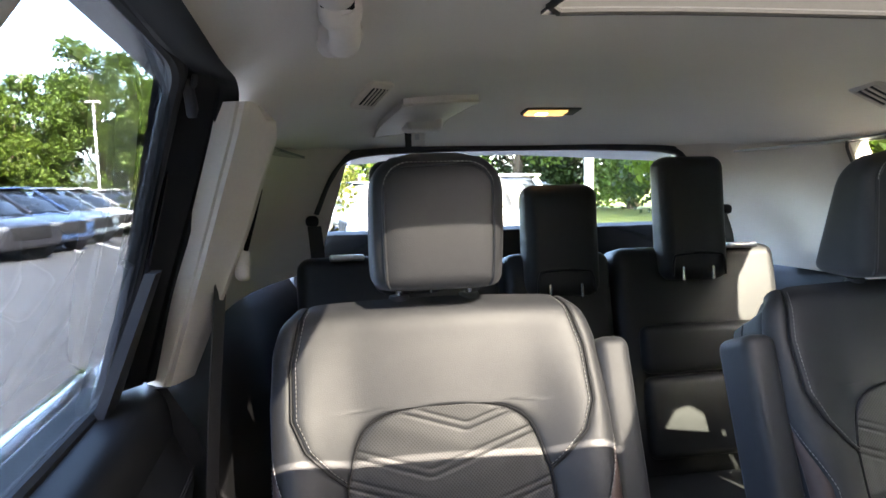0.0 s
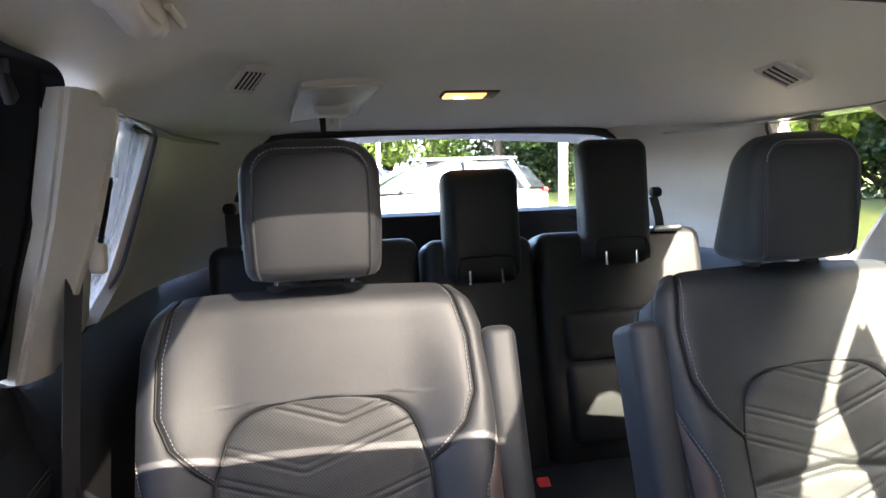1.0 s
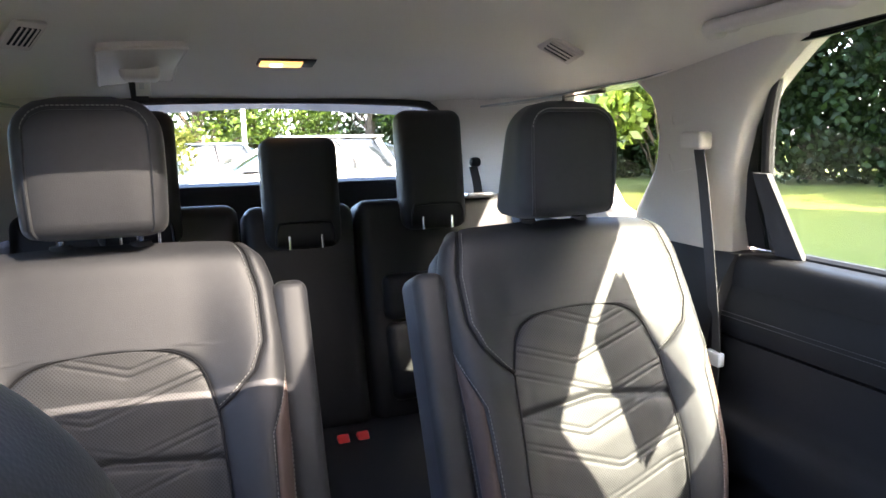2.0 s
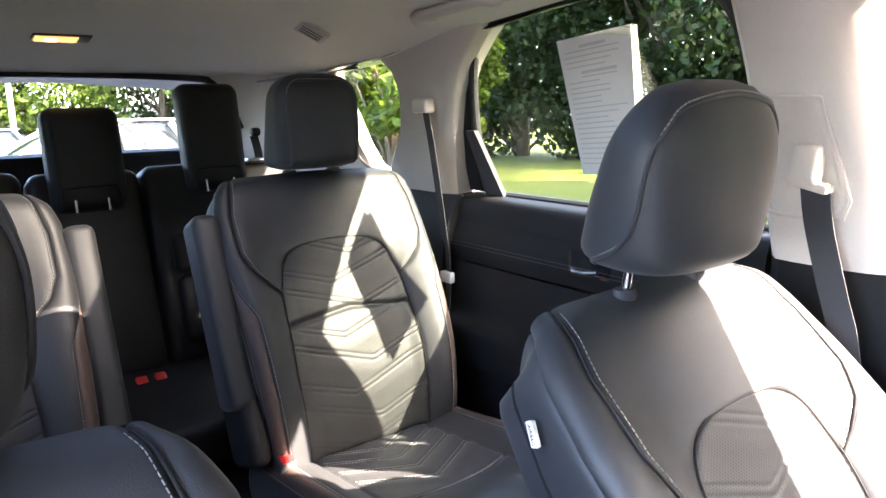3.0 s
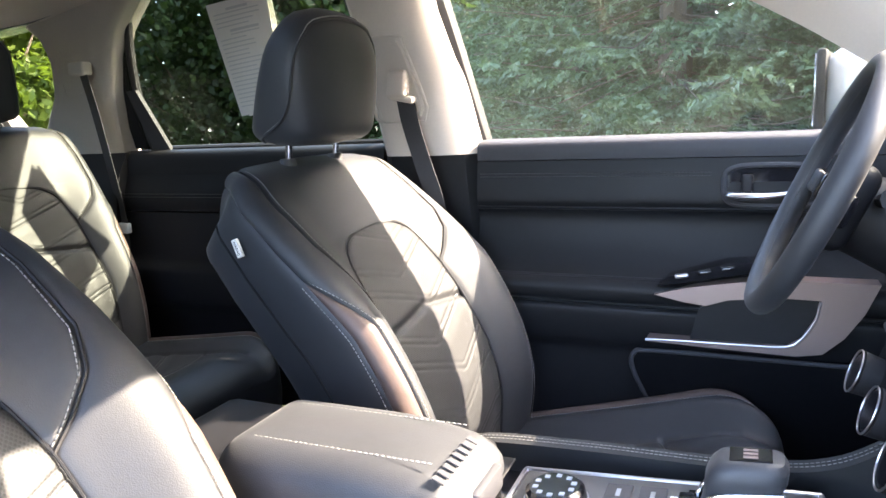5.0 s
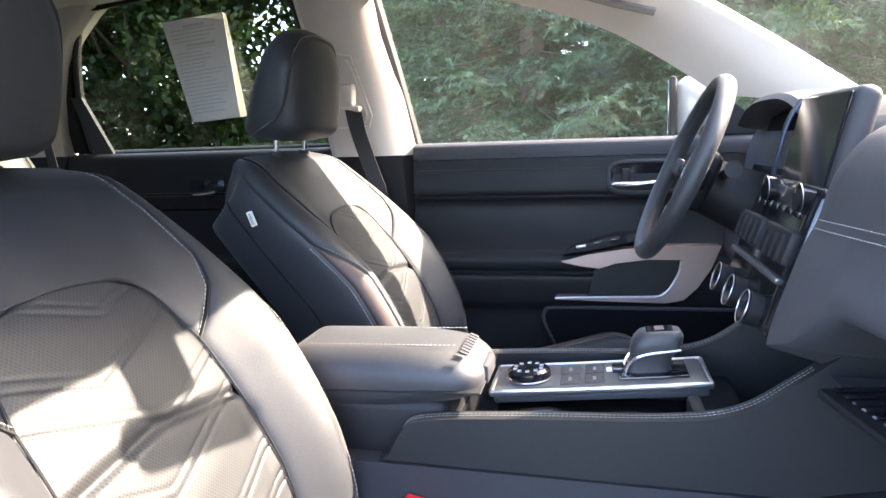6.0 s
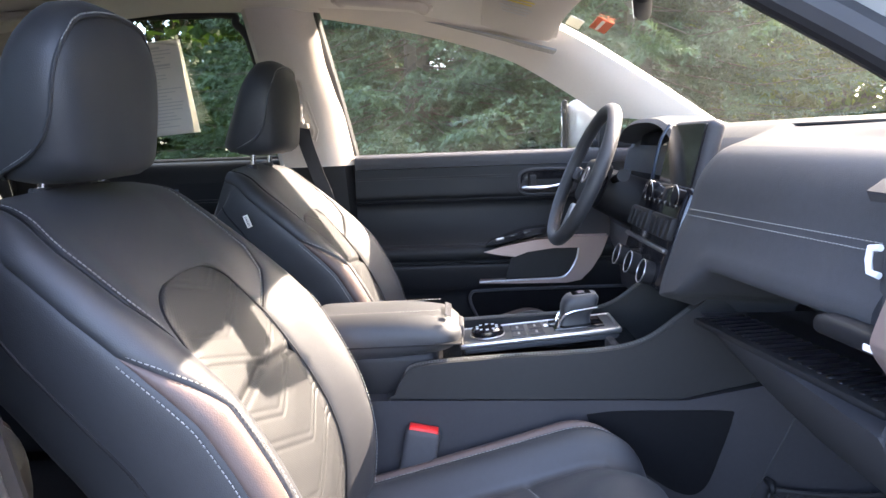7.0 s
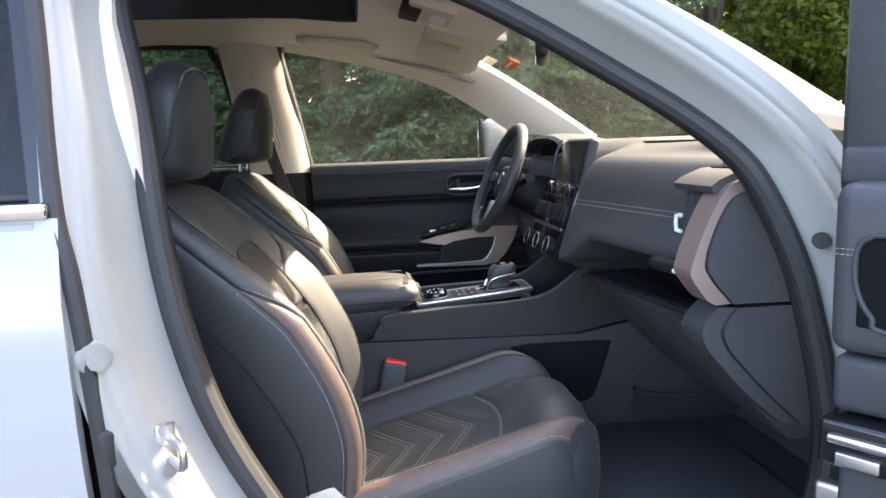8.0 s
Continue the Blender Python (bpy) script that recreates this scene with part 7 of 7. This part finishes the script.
def leafmat(name, colour, trans=0.35, spread=0.45, patch=0.0):
    m = Mat(name, colour, 0.55, 0, 0.3)
    obj = m.n.new("ShaderNodeNewGeometry")
    lo, hi = tuple(c * (1 - spread) for c in colour), tuple(c * (1 + spread) for c in colour)
    tone = m.ramp(obj.outputs["Random Per Island"], [(0.0, lo), (0.6, colour), (1.0, hi)])
    if patch:
        pale = tuple(min(1, c * 1.9 + 0.01) for c in colour)
        tone = m.mix(m.ramp(m.noise(patch, 2.0), [(0.42, (0.0, 0.0, 0.0)), (0.62, (0.8, 0.8, 0.8))]), tone, pale)
    m.base(tone)
    tl = m.n.new("ShaderNodeBsdfTranslucent")
    tl.inputs[0].default_value = (colour[0] * 1.5, colour[1] * 1.6, colour[2] * 1.0, 1)
    mx = m.n.new("ShaderNodeMixShader")
    mx.inputs[0].default_value = trans
    m.l.new(m.b.outputs[0], mx.inputs[1])
    m.l.new(tl.outputs[0], mx.inputs[2])
    m.l.new(mx.outputs[0], m.n["Material Output"].inputs[0])
    return m.m


LEAF = leafmat("maple_leaves", (0.080, 0.122, 0.020))
LEAF_DARK = leafmat("forest_leaves", (0.0224, 0.0406, 0.0098))
LEAF_YELLOW = leafmat("shrub_leaves", (0.0840, 0.0910, 0.0175), 0.55)
LEAF_BRIGHT = leafmat("young_leaves", (0.0980, 0.1400, 0.0210), 0.45)
LEAF_OLIVE = leafmat("olive_leaves", (0.1085, 0.1365, 0.0252), 0.5)
NEEDLE = leafmat("spruce_needles", (0.056, 0.084, 0.042), 0.2, 0.2, 4.0)

g = thing("ground", "mown lawn and asphalt parking lot", "ground", "", "structure")
P = [[(x, y, ground_z(x, y) - 0.01) for x in np.linspace(-300, 300, 9)] for y in np.linspace(-300, 300, 9)]
part("lawn", sheet(np.array(P), -0.2, (0, 0, 1)), GRASS, g)
P = [[(x, y, ground_z(x, y) + 0.002) for x in (-60, -30, -10, 0, 1.6)] for y in (-20, 0, 8, 20, 36)]
part("asphalt", sheet(np.array(P), -0.15, (0, 0, 1)), ASPHALT, g)
def leaf_cloud(rng, centres, radii, n, size, flat=0.8):
    """n leaf quads gathered in clumps round the centres."""
    m = len(centres)
    c, r = np.array(centres)[np.arange(n) % m], np.array(radii)[np.arange(n) % m][:, None]
    def unit(k):
        d = rng.normal(size=(k, 3))
        return d / (np.linalg.norm(d, axis=1, keepdims=True) + 1e-9)
    p = c + unit(n) * r * (0.5 + 0.5 * rng.random((n, 1))) * np.array((1, 1, flat))
    a = unit(n)
    b_ = np.cross(a, unit(n))
    b_ /= np.linalg.norm(b_, axis=1, keepdims=True) + 1e-9
    s = size * (0.6 + 0.8 * rng.random((n, 1)))
    V = np.stack([p - a * s * 0.5, p + b_ * s * 0.32, p + a * s * 0.5, p - b_ * s * 0.32], 1).reshape(-1, 3)
    return V, np.arange(4 * n).reshape(-1, 4).tolist()


def leafy_tree(x, y, h, spread, seed, leaf, n=5000, size=0.22, trunk=0.3, label="leafy green tree in full summer leaf", low=0.28):
    rng = np.random.default_rng(seed)
    t = thing("tree", label, "tree", "trees")
    z0 = ground_z(x, y)
    top = [(x + rng.normal() * 0.02 * h * k, y + rng.normal() * 0.02 * h * k, z0 + h * 0.8 * k) for k in np.linspace(0, 1, 6)]
    bm = tube(top, [0.022 * h * trunk / 0.3 * (1.1 - 0.95 * k) for k in np.linspace(0, 1, 6)], 8)
    cs, rs = [], []
    for k in range(26):
        a, f = rng.random() * 6.283, low + (0.95 - low) * (k / 25)
        prof = math.sin(math.pi * min(1, (f - low) / (1.02 - low) * 0.85 + 0.14)) ** 0.7
        r = spread * prof * (0.35 + 0.65 * rng.random())
        p = np.array((x + r * math.cos(a), y + r * math.sin(a), z0 + h * f))
        i = min(5, int(f * 5))
        q = np.array(top[max(0, i - 1)])
        tube([q, (q + p) / 2 + np.array((0, 0, 0.03 * h)), p], [0.006 * h, 0.004 * h, 0.0015 * h], 5, bm=bm)
        cs.append(p)
        rs.append(spread * (0.22 + 0.20 * rng.random()))
    part("trunk", bm, BARK, t, "grey-brown trunk with limbs")
    V, Fc = leaf_cloud(rng, cs, rs, n, size)
    raw("crown", V, Fc, leaf, t, "many small leaves", smooth=False)
    return t



def spruce_model(h, spread, seed, levels=28):
    """A spruce at the origin: trunk, boughs and needled twigs."""
    rng = np.random.default_rng(seed)
    t = thing("spruce_tree", "blue-green spruce with drooping needled boughs", "tree", "spruces")
    part("trunk", tube([(0, 0, -0.3), (0, 0, h)], [0.02 * h, 0.004 * h], 8), BARK, t)
    bm = bmesh.new()
    PV = []
    for lv in range(levels):
        f = ((lv + 0.5) / levels) ** 1.15
        L = spread * (1 - f) ** 0.75 + 0.15
        nb = int(12 * (1 - f) + 5)
        for b_ in range(nb):
            a = 6.283 * (b_ + rng.random() * 0.8) / nb + lv
            u = np.array((math.cos(a), math.sin(a), 0))
            w = np.array((-u[1], u[0], 0))
            Lb = L * (0.72 + 0.45 * rng.random())
            o = np.array((0, 0, h * f + rng.normal() * 0.05 + 0.2))
            droop, lift = 0.38 + 0.1 * rng.normal(), 0.30
            def bough(s):
                s = np.asarray(s)[..., None]
                return o + u * Lb * s + np.array((0, 0, 1.0)) * Lb * (-droop * s + lift * s * s)
            tube([bough(s) for s in (0.0, 0.5, 1.0)], [0.007, 0.005, 0.002], 4, bm=bm, cap=False)
            ns = max(5, int(Lb / 0.13))
            s = 0.15 + 0.85 * (np.arange(ns) + rng.random(ns)) / ns
            s = np.repeat(s, 2)
            side = np.tile([-1.0, 1.0], ns)[:, None]
            p = bough(s)
            k = len(s)
            ln = (0.34 - 0.12 * s)[:, None] * (0.65 + 0.7 * rng.random((k, 1)))
            d = u * 0.8 + w * side * (0.35 + 0.65 * rng.random((k, 1))) + np.array((0, 0, 1)) * (-0.30 + 0.32 * rng.normal(size=(k, 1)))
            d /= np.linalg.norm(d, axis=1, keepdims=True)
            n1 = np.cross(d, (0, 0, 1.0))
            n1 /= np.linalg.norm(n1, axis=1, keepdims=True) + 1e-9
            n2 = np.cross(d, n1)
            for q in range(26):
                tq = (q + 0.4) / 26
                ang = rng.random((k, 1)) * 6.283
                nd = n1 * np.cos(ang) + n2 * np.sin(ang) * 0.8 + d * 0.75
                nd /= np.linalg.norm(nd, axis=1, keepdims=True)
                c = p + d * ln * tq
                e_ = np.cross(nd, d)
                e_ = e_ / (np.linalg.norm(e_, axis=1, keepdims=True) + 1e-9) * 0.0095
                PV.append(np.stack([c - e_, c + e_, c + nd * (0.060 - 0.020 * tq)], 1))
    part("branchwork", bm, BARK, t)
    V = np.concatenate(PV).reshape(-1, 3)
    me = bpy.data.meshes.new("needles")
    me.vertices.add(len(V))
    me.vertices.foreach_set("co", V.ravel())
    me.loops.add(len(V))
    me.loops.foreach_set("vertex_index", np.arange(len(V)))
    me.polygons.add(len(V) // 3)
    me.polygons.foreach_set("loop_start", np.arange(0, len(V), 3))
    me.update(calc_edges=True)
    me.materials.append(NEEDLE)
    ob = new("needles", me)
    ob.parent = t
    ob["label"] = "dense blue-green needles"
    return t


def at_ground(x, y, turn=0, dz=0.0):
    return pose(x, y, ground_z(x, y) + dz, 0, 0, turn)


s1 = spruce_model(7.2, 2.1, 11)
s1.matrix_basis = at_ground(7.0, 1.2, 0)
s2 = spruce_model(7.6, 2.2, 12)
s2.matrix_basis = at_ground(5.0, 0.0, 0)
for k, (x, y, turn, f) in enumerate([(4.7, -1.9, 70, 1), (6.8, -1.2, 40, 0.9), (7.6, -2.6, 300, 1)]):
    copy_thing(s1 if k % 2 else s2, at_ground(x, y, turn) @ Matrix.Diagonal((0.5 + 0.5 * f, 0.5 + 0.5 * f, f, 1)))


# ---- trees, lot and parked cars ----
def paint(name, colour):
    m = Mat(name, colour, 0.22)
    m.b.inputs["Coat Weight"].default_value = 0.6
    return m.rough_vary(3, 0.18, 0.28).m


CARGLASS = Mat("car_window", (0.012, 0.015, 0.018), 0.06).m
LAMPGLASS = Mat("headlamp", (0.22, 0.23, 0.25), 0.1, 0.3).m


def parked_car(m, colour, label, long=4.6):
    """A modern crossover: y is its length, its nose at -y."""
    c = thing("parked_car", label, "car", "parked cars")
    L, W, H = long, 1.86, 1.66
    sec = []
    for y, zb, zt, w in ((-0.50, 0.40, 0.72, 0.70), (-0.485, 0.32, 0.84, 0.84), (-0.44, 0.27, 0.92, 0.94), (-0.36, 0.24, 0.98, 0.99), (-0.24, 0.24, 1.03, 1.0), (-0.10, 0.24, 1.06, 1.0), (0.2, 0.24, 1.08, 1.0), (0.38, 0.25, 1.08, 0.99), (0.46, 0.28, 1.06, 0.96), (0.50, 0.42, 1.0, 0.88)):
        ring = []
        for a in np.linspace(0, 2 * math.pi, 25)[:-1]:
            ca, sa = math.cos(a), math.sin(a)
            r = (abs(ca) ** 5 + abs(sa) ** 5) ** -0.2
            ring.append((W / 2 * w * r * ca, y * L, (zb + zt) / 2 + (zt - zb) / 2 * r * sa))
        sec.append(ring)
    bm = bmesh.new()
    A = [[bm.verts.new(p) for p in r] for r in sec]
    for i in range(len(A) - 1):
        for j in range(24):
            bm.faces.new((A[i][j], A[i][(j + 1) % 24], A[i + 1][(j + 1) % 24], A[i + 1][j]))
    bm.faces.new(A[0][::-1])
    bm.faces.new(A[-1])
    part("body", bm, colour, c)
    def cabin(k, z0, name, mtl, lab=""):
        rows = [(-0.27, z0 - 0.03, 0.80 * k), (-0.17, z0 + 0.24, 0.75 * k), (-0.06, H - 0.12, 0.69 * k), (0.04, H - 0.02, 0.66 * k), (0.30, H - 0.04, 0.64 * k), (0.43, H - 0.22, 0.64 * k), (0.485, z0 + 0.02, 0.70 * k)]
        bm = bmesh.new()
        R = []
        for y, z, w in rows:
            R.append([bm.verts.new(v) for v in ((-0.86 * k, y * L, z0 - 0.02), (-w * 1.04, y * L, z * 0.96), (-w * 0.9, y * L, z), (0, y * L, z + 0.015), (w * 0.9, y * L, z), (w * 1.04, y * L, z * 0.96), (0.86 * k, y * L, z0 - 0.02))])
        for i in range(len(R) - 1):
            for j in range(6):
                bm.faces.new((R[i][j], R[i][j + 1], R[i + 1][j + 1], R[i + 1][j]))
        bm.faces.new(R[0][::-1])
        bm.faces.new(R[-1])
        return part(name, bm, mtl, c, lab)
    cabin(1.0, 1.05, "window_band", CARGLASS, "dark windows")
    bm = bmesh.new()
    rbox(bm, (0, 0.16 * L, H - 0.005), (1.22, 0.42 * L, 0.05), 0.02, 2)
    part("roof", bm, colour, c)
    for sx in (-1, 1):
        part("front_post", tube([(sx * 0.80, -0.275 * L, 1.03), (sx * 0.76, -0.17 * L, 1.27), (sx * 0.70, -0.055 * L, H - 0.09)], 0.035, 6), colour, c)
        part("middle_post", tube([(sx * 0.845, 0.12 * L, 1.05), (sx * 0.71, 0.11 * L, H - 0.06)], 0.035, 6), BLACKP, c)
        part("rear_post", tube([(sx * 0.83, 0.40 * L, 1.03), (sx * 0.68, 0.33 * L, H - 0.06)], 0.07, 6), colour, c)
        part("headlamp", box((sx * 0.68, -0.475 * L, 0.80), (0.36, 0.14, 0.10), 0.03, 2, rotz(sx * 18)), LAMPGLASS, c, "clear headlamp")
        part("tail_lamp", box((sx * 0.72, 0.485 * L, 0.98), (0.32, 0.10, 0.10), 0.02, 2), RED, c, "red tail lamp")
        part("mirror", box((sx * 1.0, -0.17 * L, 1.12), (0.20, 0.09, 0.13), 0.03, 2), colour, c)
        for yy in (-0.305, 0.295):
            bm = bmesh.new()
            bmesh.ops.create_cone(bm, cap_ends=True, segments=28, radius1=0.36, radius2=0.36, depth=0.23, matrix=Matrix.Translation((sx * 0.845, yy * L, 0.36)) @ roty(90).to_4x4())
            w = part("wheel", bm, RUBBER, c, "black tyre")
            bm = bmesh.new()
            bmesh.ops.create_cone(bm, cap_ends=True, segments=24, radius1=0.25, radius2=0.25, depth=0.245, matrix=Matrix.Translation((sx * 0.845, yy * L, 0.36)) @ roty(90).to_4x4())
            part("rim", bm, BLACKP, w)
            for k in range(5):
                a = 2 * math.pi * k / 5
                part("spoke", box((sx * 0.97, yy * L + 0.12 * math.sin(a), 0.36 + 0.12 * math.cos(a)), (0.02, 0.055, 0.24), 0.008, 1, rotx(-math.degrees(a))), SATIN, w)
    part("grille", box((0, -0.497 * L, 0.66), (0.95, 0.08, 0.30), 0.04, 2), BLACKP, c, "black grille")
    part("bumper_intake", box((0, -0.49 * L, 0.40), (1.1, 0.06, 0.12), 0.02, 2), BLACKP, c)
    c.matrix_basis = m
    return c


WHITE_CAR = paint("white_car_paint", (0.50, 0.50, 0.50))
GREY_CAR = paint("blue_grey_car_paint", (0.12, 0.155, 0.185))
BLUE_CAR = paint("dark_blue_car_paint", (0.03, 0.06, 0.14))
RED_CAR = paint("red_car_paint", (0.50, 0.015, 0.02))
BLACK_CAR = paint("black_car_paint", (0.02, 0.02, 0.025))


def far(px, d):
    """A place d metres off along a bearing px degrees from the car's tail towards the driver's side."""
    a = radians(px)
    return -0.5 + d * math.sin(a), 0.1 + d * math.cos(a)


for brg, d, turn, col, lab in ((-22.6, 21.5, 58, BLUE_CAR, "dark blue crossover parked nose-out in the lot"), (-20.4, 24.0, 58, GREY_CAR, "blue-grey crossover parked nose-out in the lot"), (-18.4, 27, 58, WHITE_CAR, "white crossover parked nose-out in the lot"),
                               (-18.3, 38.0, 60, RED_CAR, "red crossover parked in the far row"), (-16.2, 37.0, 30, WHITE_CAR, "white car parked in the far row"), (-15.0, 42.0, 30, BLACK_CAR, "black car parked in the far row"), (-12.8, 40.0, 30, GREY_CAR, "grey car parked in the far row"),
                               (-25.2, 19.5, 58, BLACK_CAR, "black crossover parked nose-out in the lot")):
    x, y = far(brg, d)
    parked_car(at_ground(x, y, turn), col, lab)
parked_car(at_ground(2.15, 14.5, -84), WHITE_CAR, "white crossover parked across behind the tailgate", 4.7)
parked_car(at_ground(0.5, 24.5, -75), GREY_CAR, "pale blue-grey car parked behind the tailgate", 4.6)

POLE = Mat("white_pole", (0.55, 0.55, 0.53), 0.5).vary(4, 0.08).m


def lamp_post(x, y, h, label):
    p = thing("lamp_post", label, "lamp post", "lamp posts")
    z = ground_z(x, y)
    part("pole", tube([(x, y, z), (x, y, z + h)], 0.085, 10), POLE, p)
    part("base", box((x, y, z + 0.25), (0.45, 0.45, 0.5), 0.05, 2), POLE, p, "pale concrete base")
    part("lamp_head", box((x, y, z + h), (0.75, 0.35, 0.14), 0.04, 2), POLE, p)
    return p


for brg, d, h in ((-16.5, 44, 6.6), (-14.5, 52, 6.6), (6.2, 27.0, 7.5)):
    x, y = far(brg, d)
    lamp_post(x, y, h, "white parking lot lamp post")
x, y = far(21.4, 13.0)
lamp_post(x, y, 7.5, "white lamp post on the lawn")

LINES = thing("parking_lines", "white painted parking bay lines", "road marking", "", "structure")
for k in range(7):
    x, y = far(-26 + 2.6 * k, 18.5 + 0.35 * k)
    part("line", box((x, y, ground_z(x, y) + 0.006), (0.11, 4.2, 0.004), 0, 1, rotz(30)), LINE, LINES)
x, y = far(-15.5, 27.5)
isl = thing("kerb_island", "grass island with a pale kerb in the lot", "kerb island", "", "structure")
part("kerb", box((x, y, ground_z(x, y) + 0.06), (7.0, 2.4, 0.14), 0.06, 2, rotz(30)), POLE, isl)
part("grass", box((x, y, ground_z(x, y) + 0.09), (6.7, 2.1, 0.14), 0.03, 2, rotz(30)), GRASS, isl)

# wood behind the lot
k = 0
for brg, d, h, sp, lf in ((-38, 50, 9, 4.5, LEAF), (-33, 52, 9, 4.5, LEAF), (-28, 54, 9, 4, LEAF), (-25, 50, 8, 4, LEAF_BRIGHT), (-22, 52, 9, 4, LEAF), (-19, 55, 9.5, 4, LEAF), (-16.2, 54, 11.8, 4.4, LEAF), (-13.5, 56, 9.5, 4, LEAF), (-11, 56, 9, 4, LEAF_DARK),
                          (-6, 50, 13, 5, LEAF), (-2, 46, 14, 5, LEAF_DARK), (2.5, 44, 14, 5, LEAF), (7, 46, 15, 5, LEAF_DARK), (11.5, 44, 15, 5, LEAF), (16, 42, 14, 5.5, LEAF_DARK), (20.5, 42, 12, 5.5, LEAF_DARK), (25, 40, 13, 5.5, LEAF),
                          (29.5, 34, 13, 5.5, LEAF_DARK), (34.5, 31, 13, 5.5, LEAF_DARK), (39.5, 30, 13, 5.5, LEAF_DARK), (44.5, 28, 13, 5.5, LEAF_DARK), (49.5, 27, 13, 5.5, LEAF_DARK), (55, 26, 13, 5.5, LEAF_DARK), (61, 25, 13, 5.5, LEAF_DARK), (68, 24, 13, 5.5, LEAF_DARK), (76, 22, 13, 5.5, LEAF_DARK)):
    x, y = far(brg, d)
    leafy_tree(x, y, h, sp, 100 + k, lf, *((20000, 0.26) if brg > 24 else (12000, 0.30)), label="leafy green tree at the edge of the wood", low=0.06)
    k += 1
for x, y, h in ((14.5, 0.5, 10), (12.5, -2.5, 9)):
    leafy_tree(x, y, h, 4.0, 180 + k, LEAF_DARK, 11000, 0.34, label="dark leafy tree behind the spruces", low=0.05)
    k += 1
for brg, d, h, sp in ((34.5, 15.5, 7.5, 1.9), (30.0, 19, 8, 2.6), (39.5, 20.5, 6.5, 1.5)):
    x, y = far(brg, d)
    leafy_tree(x, y, h, sp, 200 + k, LEAF_BRIGHT, 9000, 0.24, label="bright green young tree on the lawn", low=0.2)
    k += 1
for brg, d in ((-4.5, 24), (-1.0, 25), (-8, 25.5), (-11.5, 27)):
    x, y = far(brg, d)
    leafy_tree(x, y, 2.4, 1.9, 230 + k, LEAF_YELLOW, 4000, 0.18, label="yellow-green rounded shrub by the lot", low=0.1)
    k += 1
for x, y, h in ((3.0, -15, 8), (-2.5, -15, 11), (-7.5, -14, 10), (9.5, -12, 9.5), (-12, -12, 10), (-5, -10.5, 8), (13, -8, 11), (14, -3, 12)):
    leafy_tree(x, y, h, 4.2, 260 + k, LEAF_OLIVE, 11000, 0.32, label="leafy green tree ahead of the car", low=0.08)
    k += 1
for x, y, h, sp in ((5.9, -4.3, 6.0, 1.9), (6.9, -6.4, 7.0, 2.3), (5.2, -8.2, 6.5, 2.2), (2.6, -10.4, 6.0, 2.6), (-0.8, -11.0, 5.5, 2.6), (9.6, -5.4, 8.0, 2.6)):
    leafy_tree(x, y, h, sp, 300 + k, LEAF_OLIVE, 42000 if x > 4 else 16000, 0.075 if x > 4 else 0.14, label="sunlit yellow-green leafy tree ahead of the car", low=0.05)
    k += 1
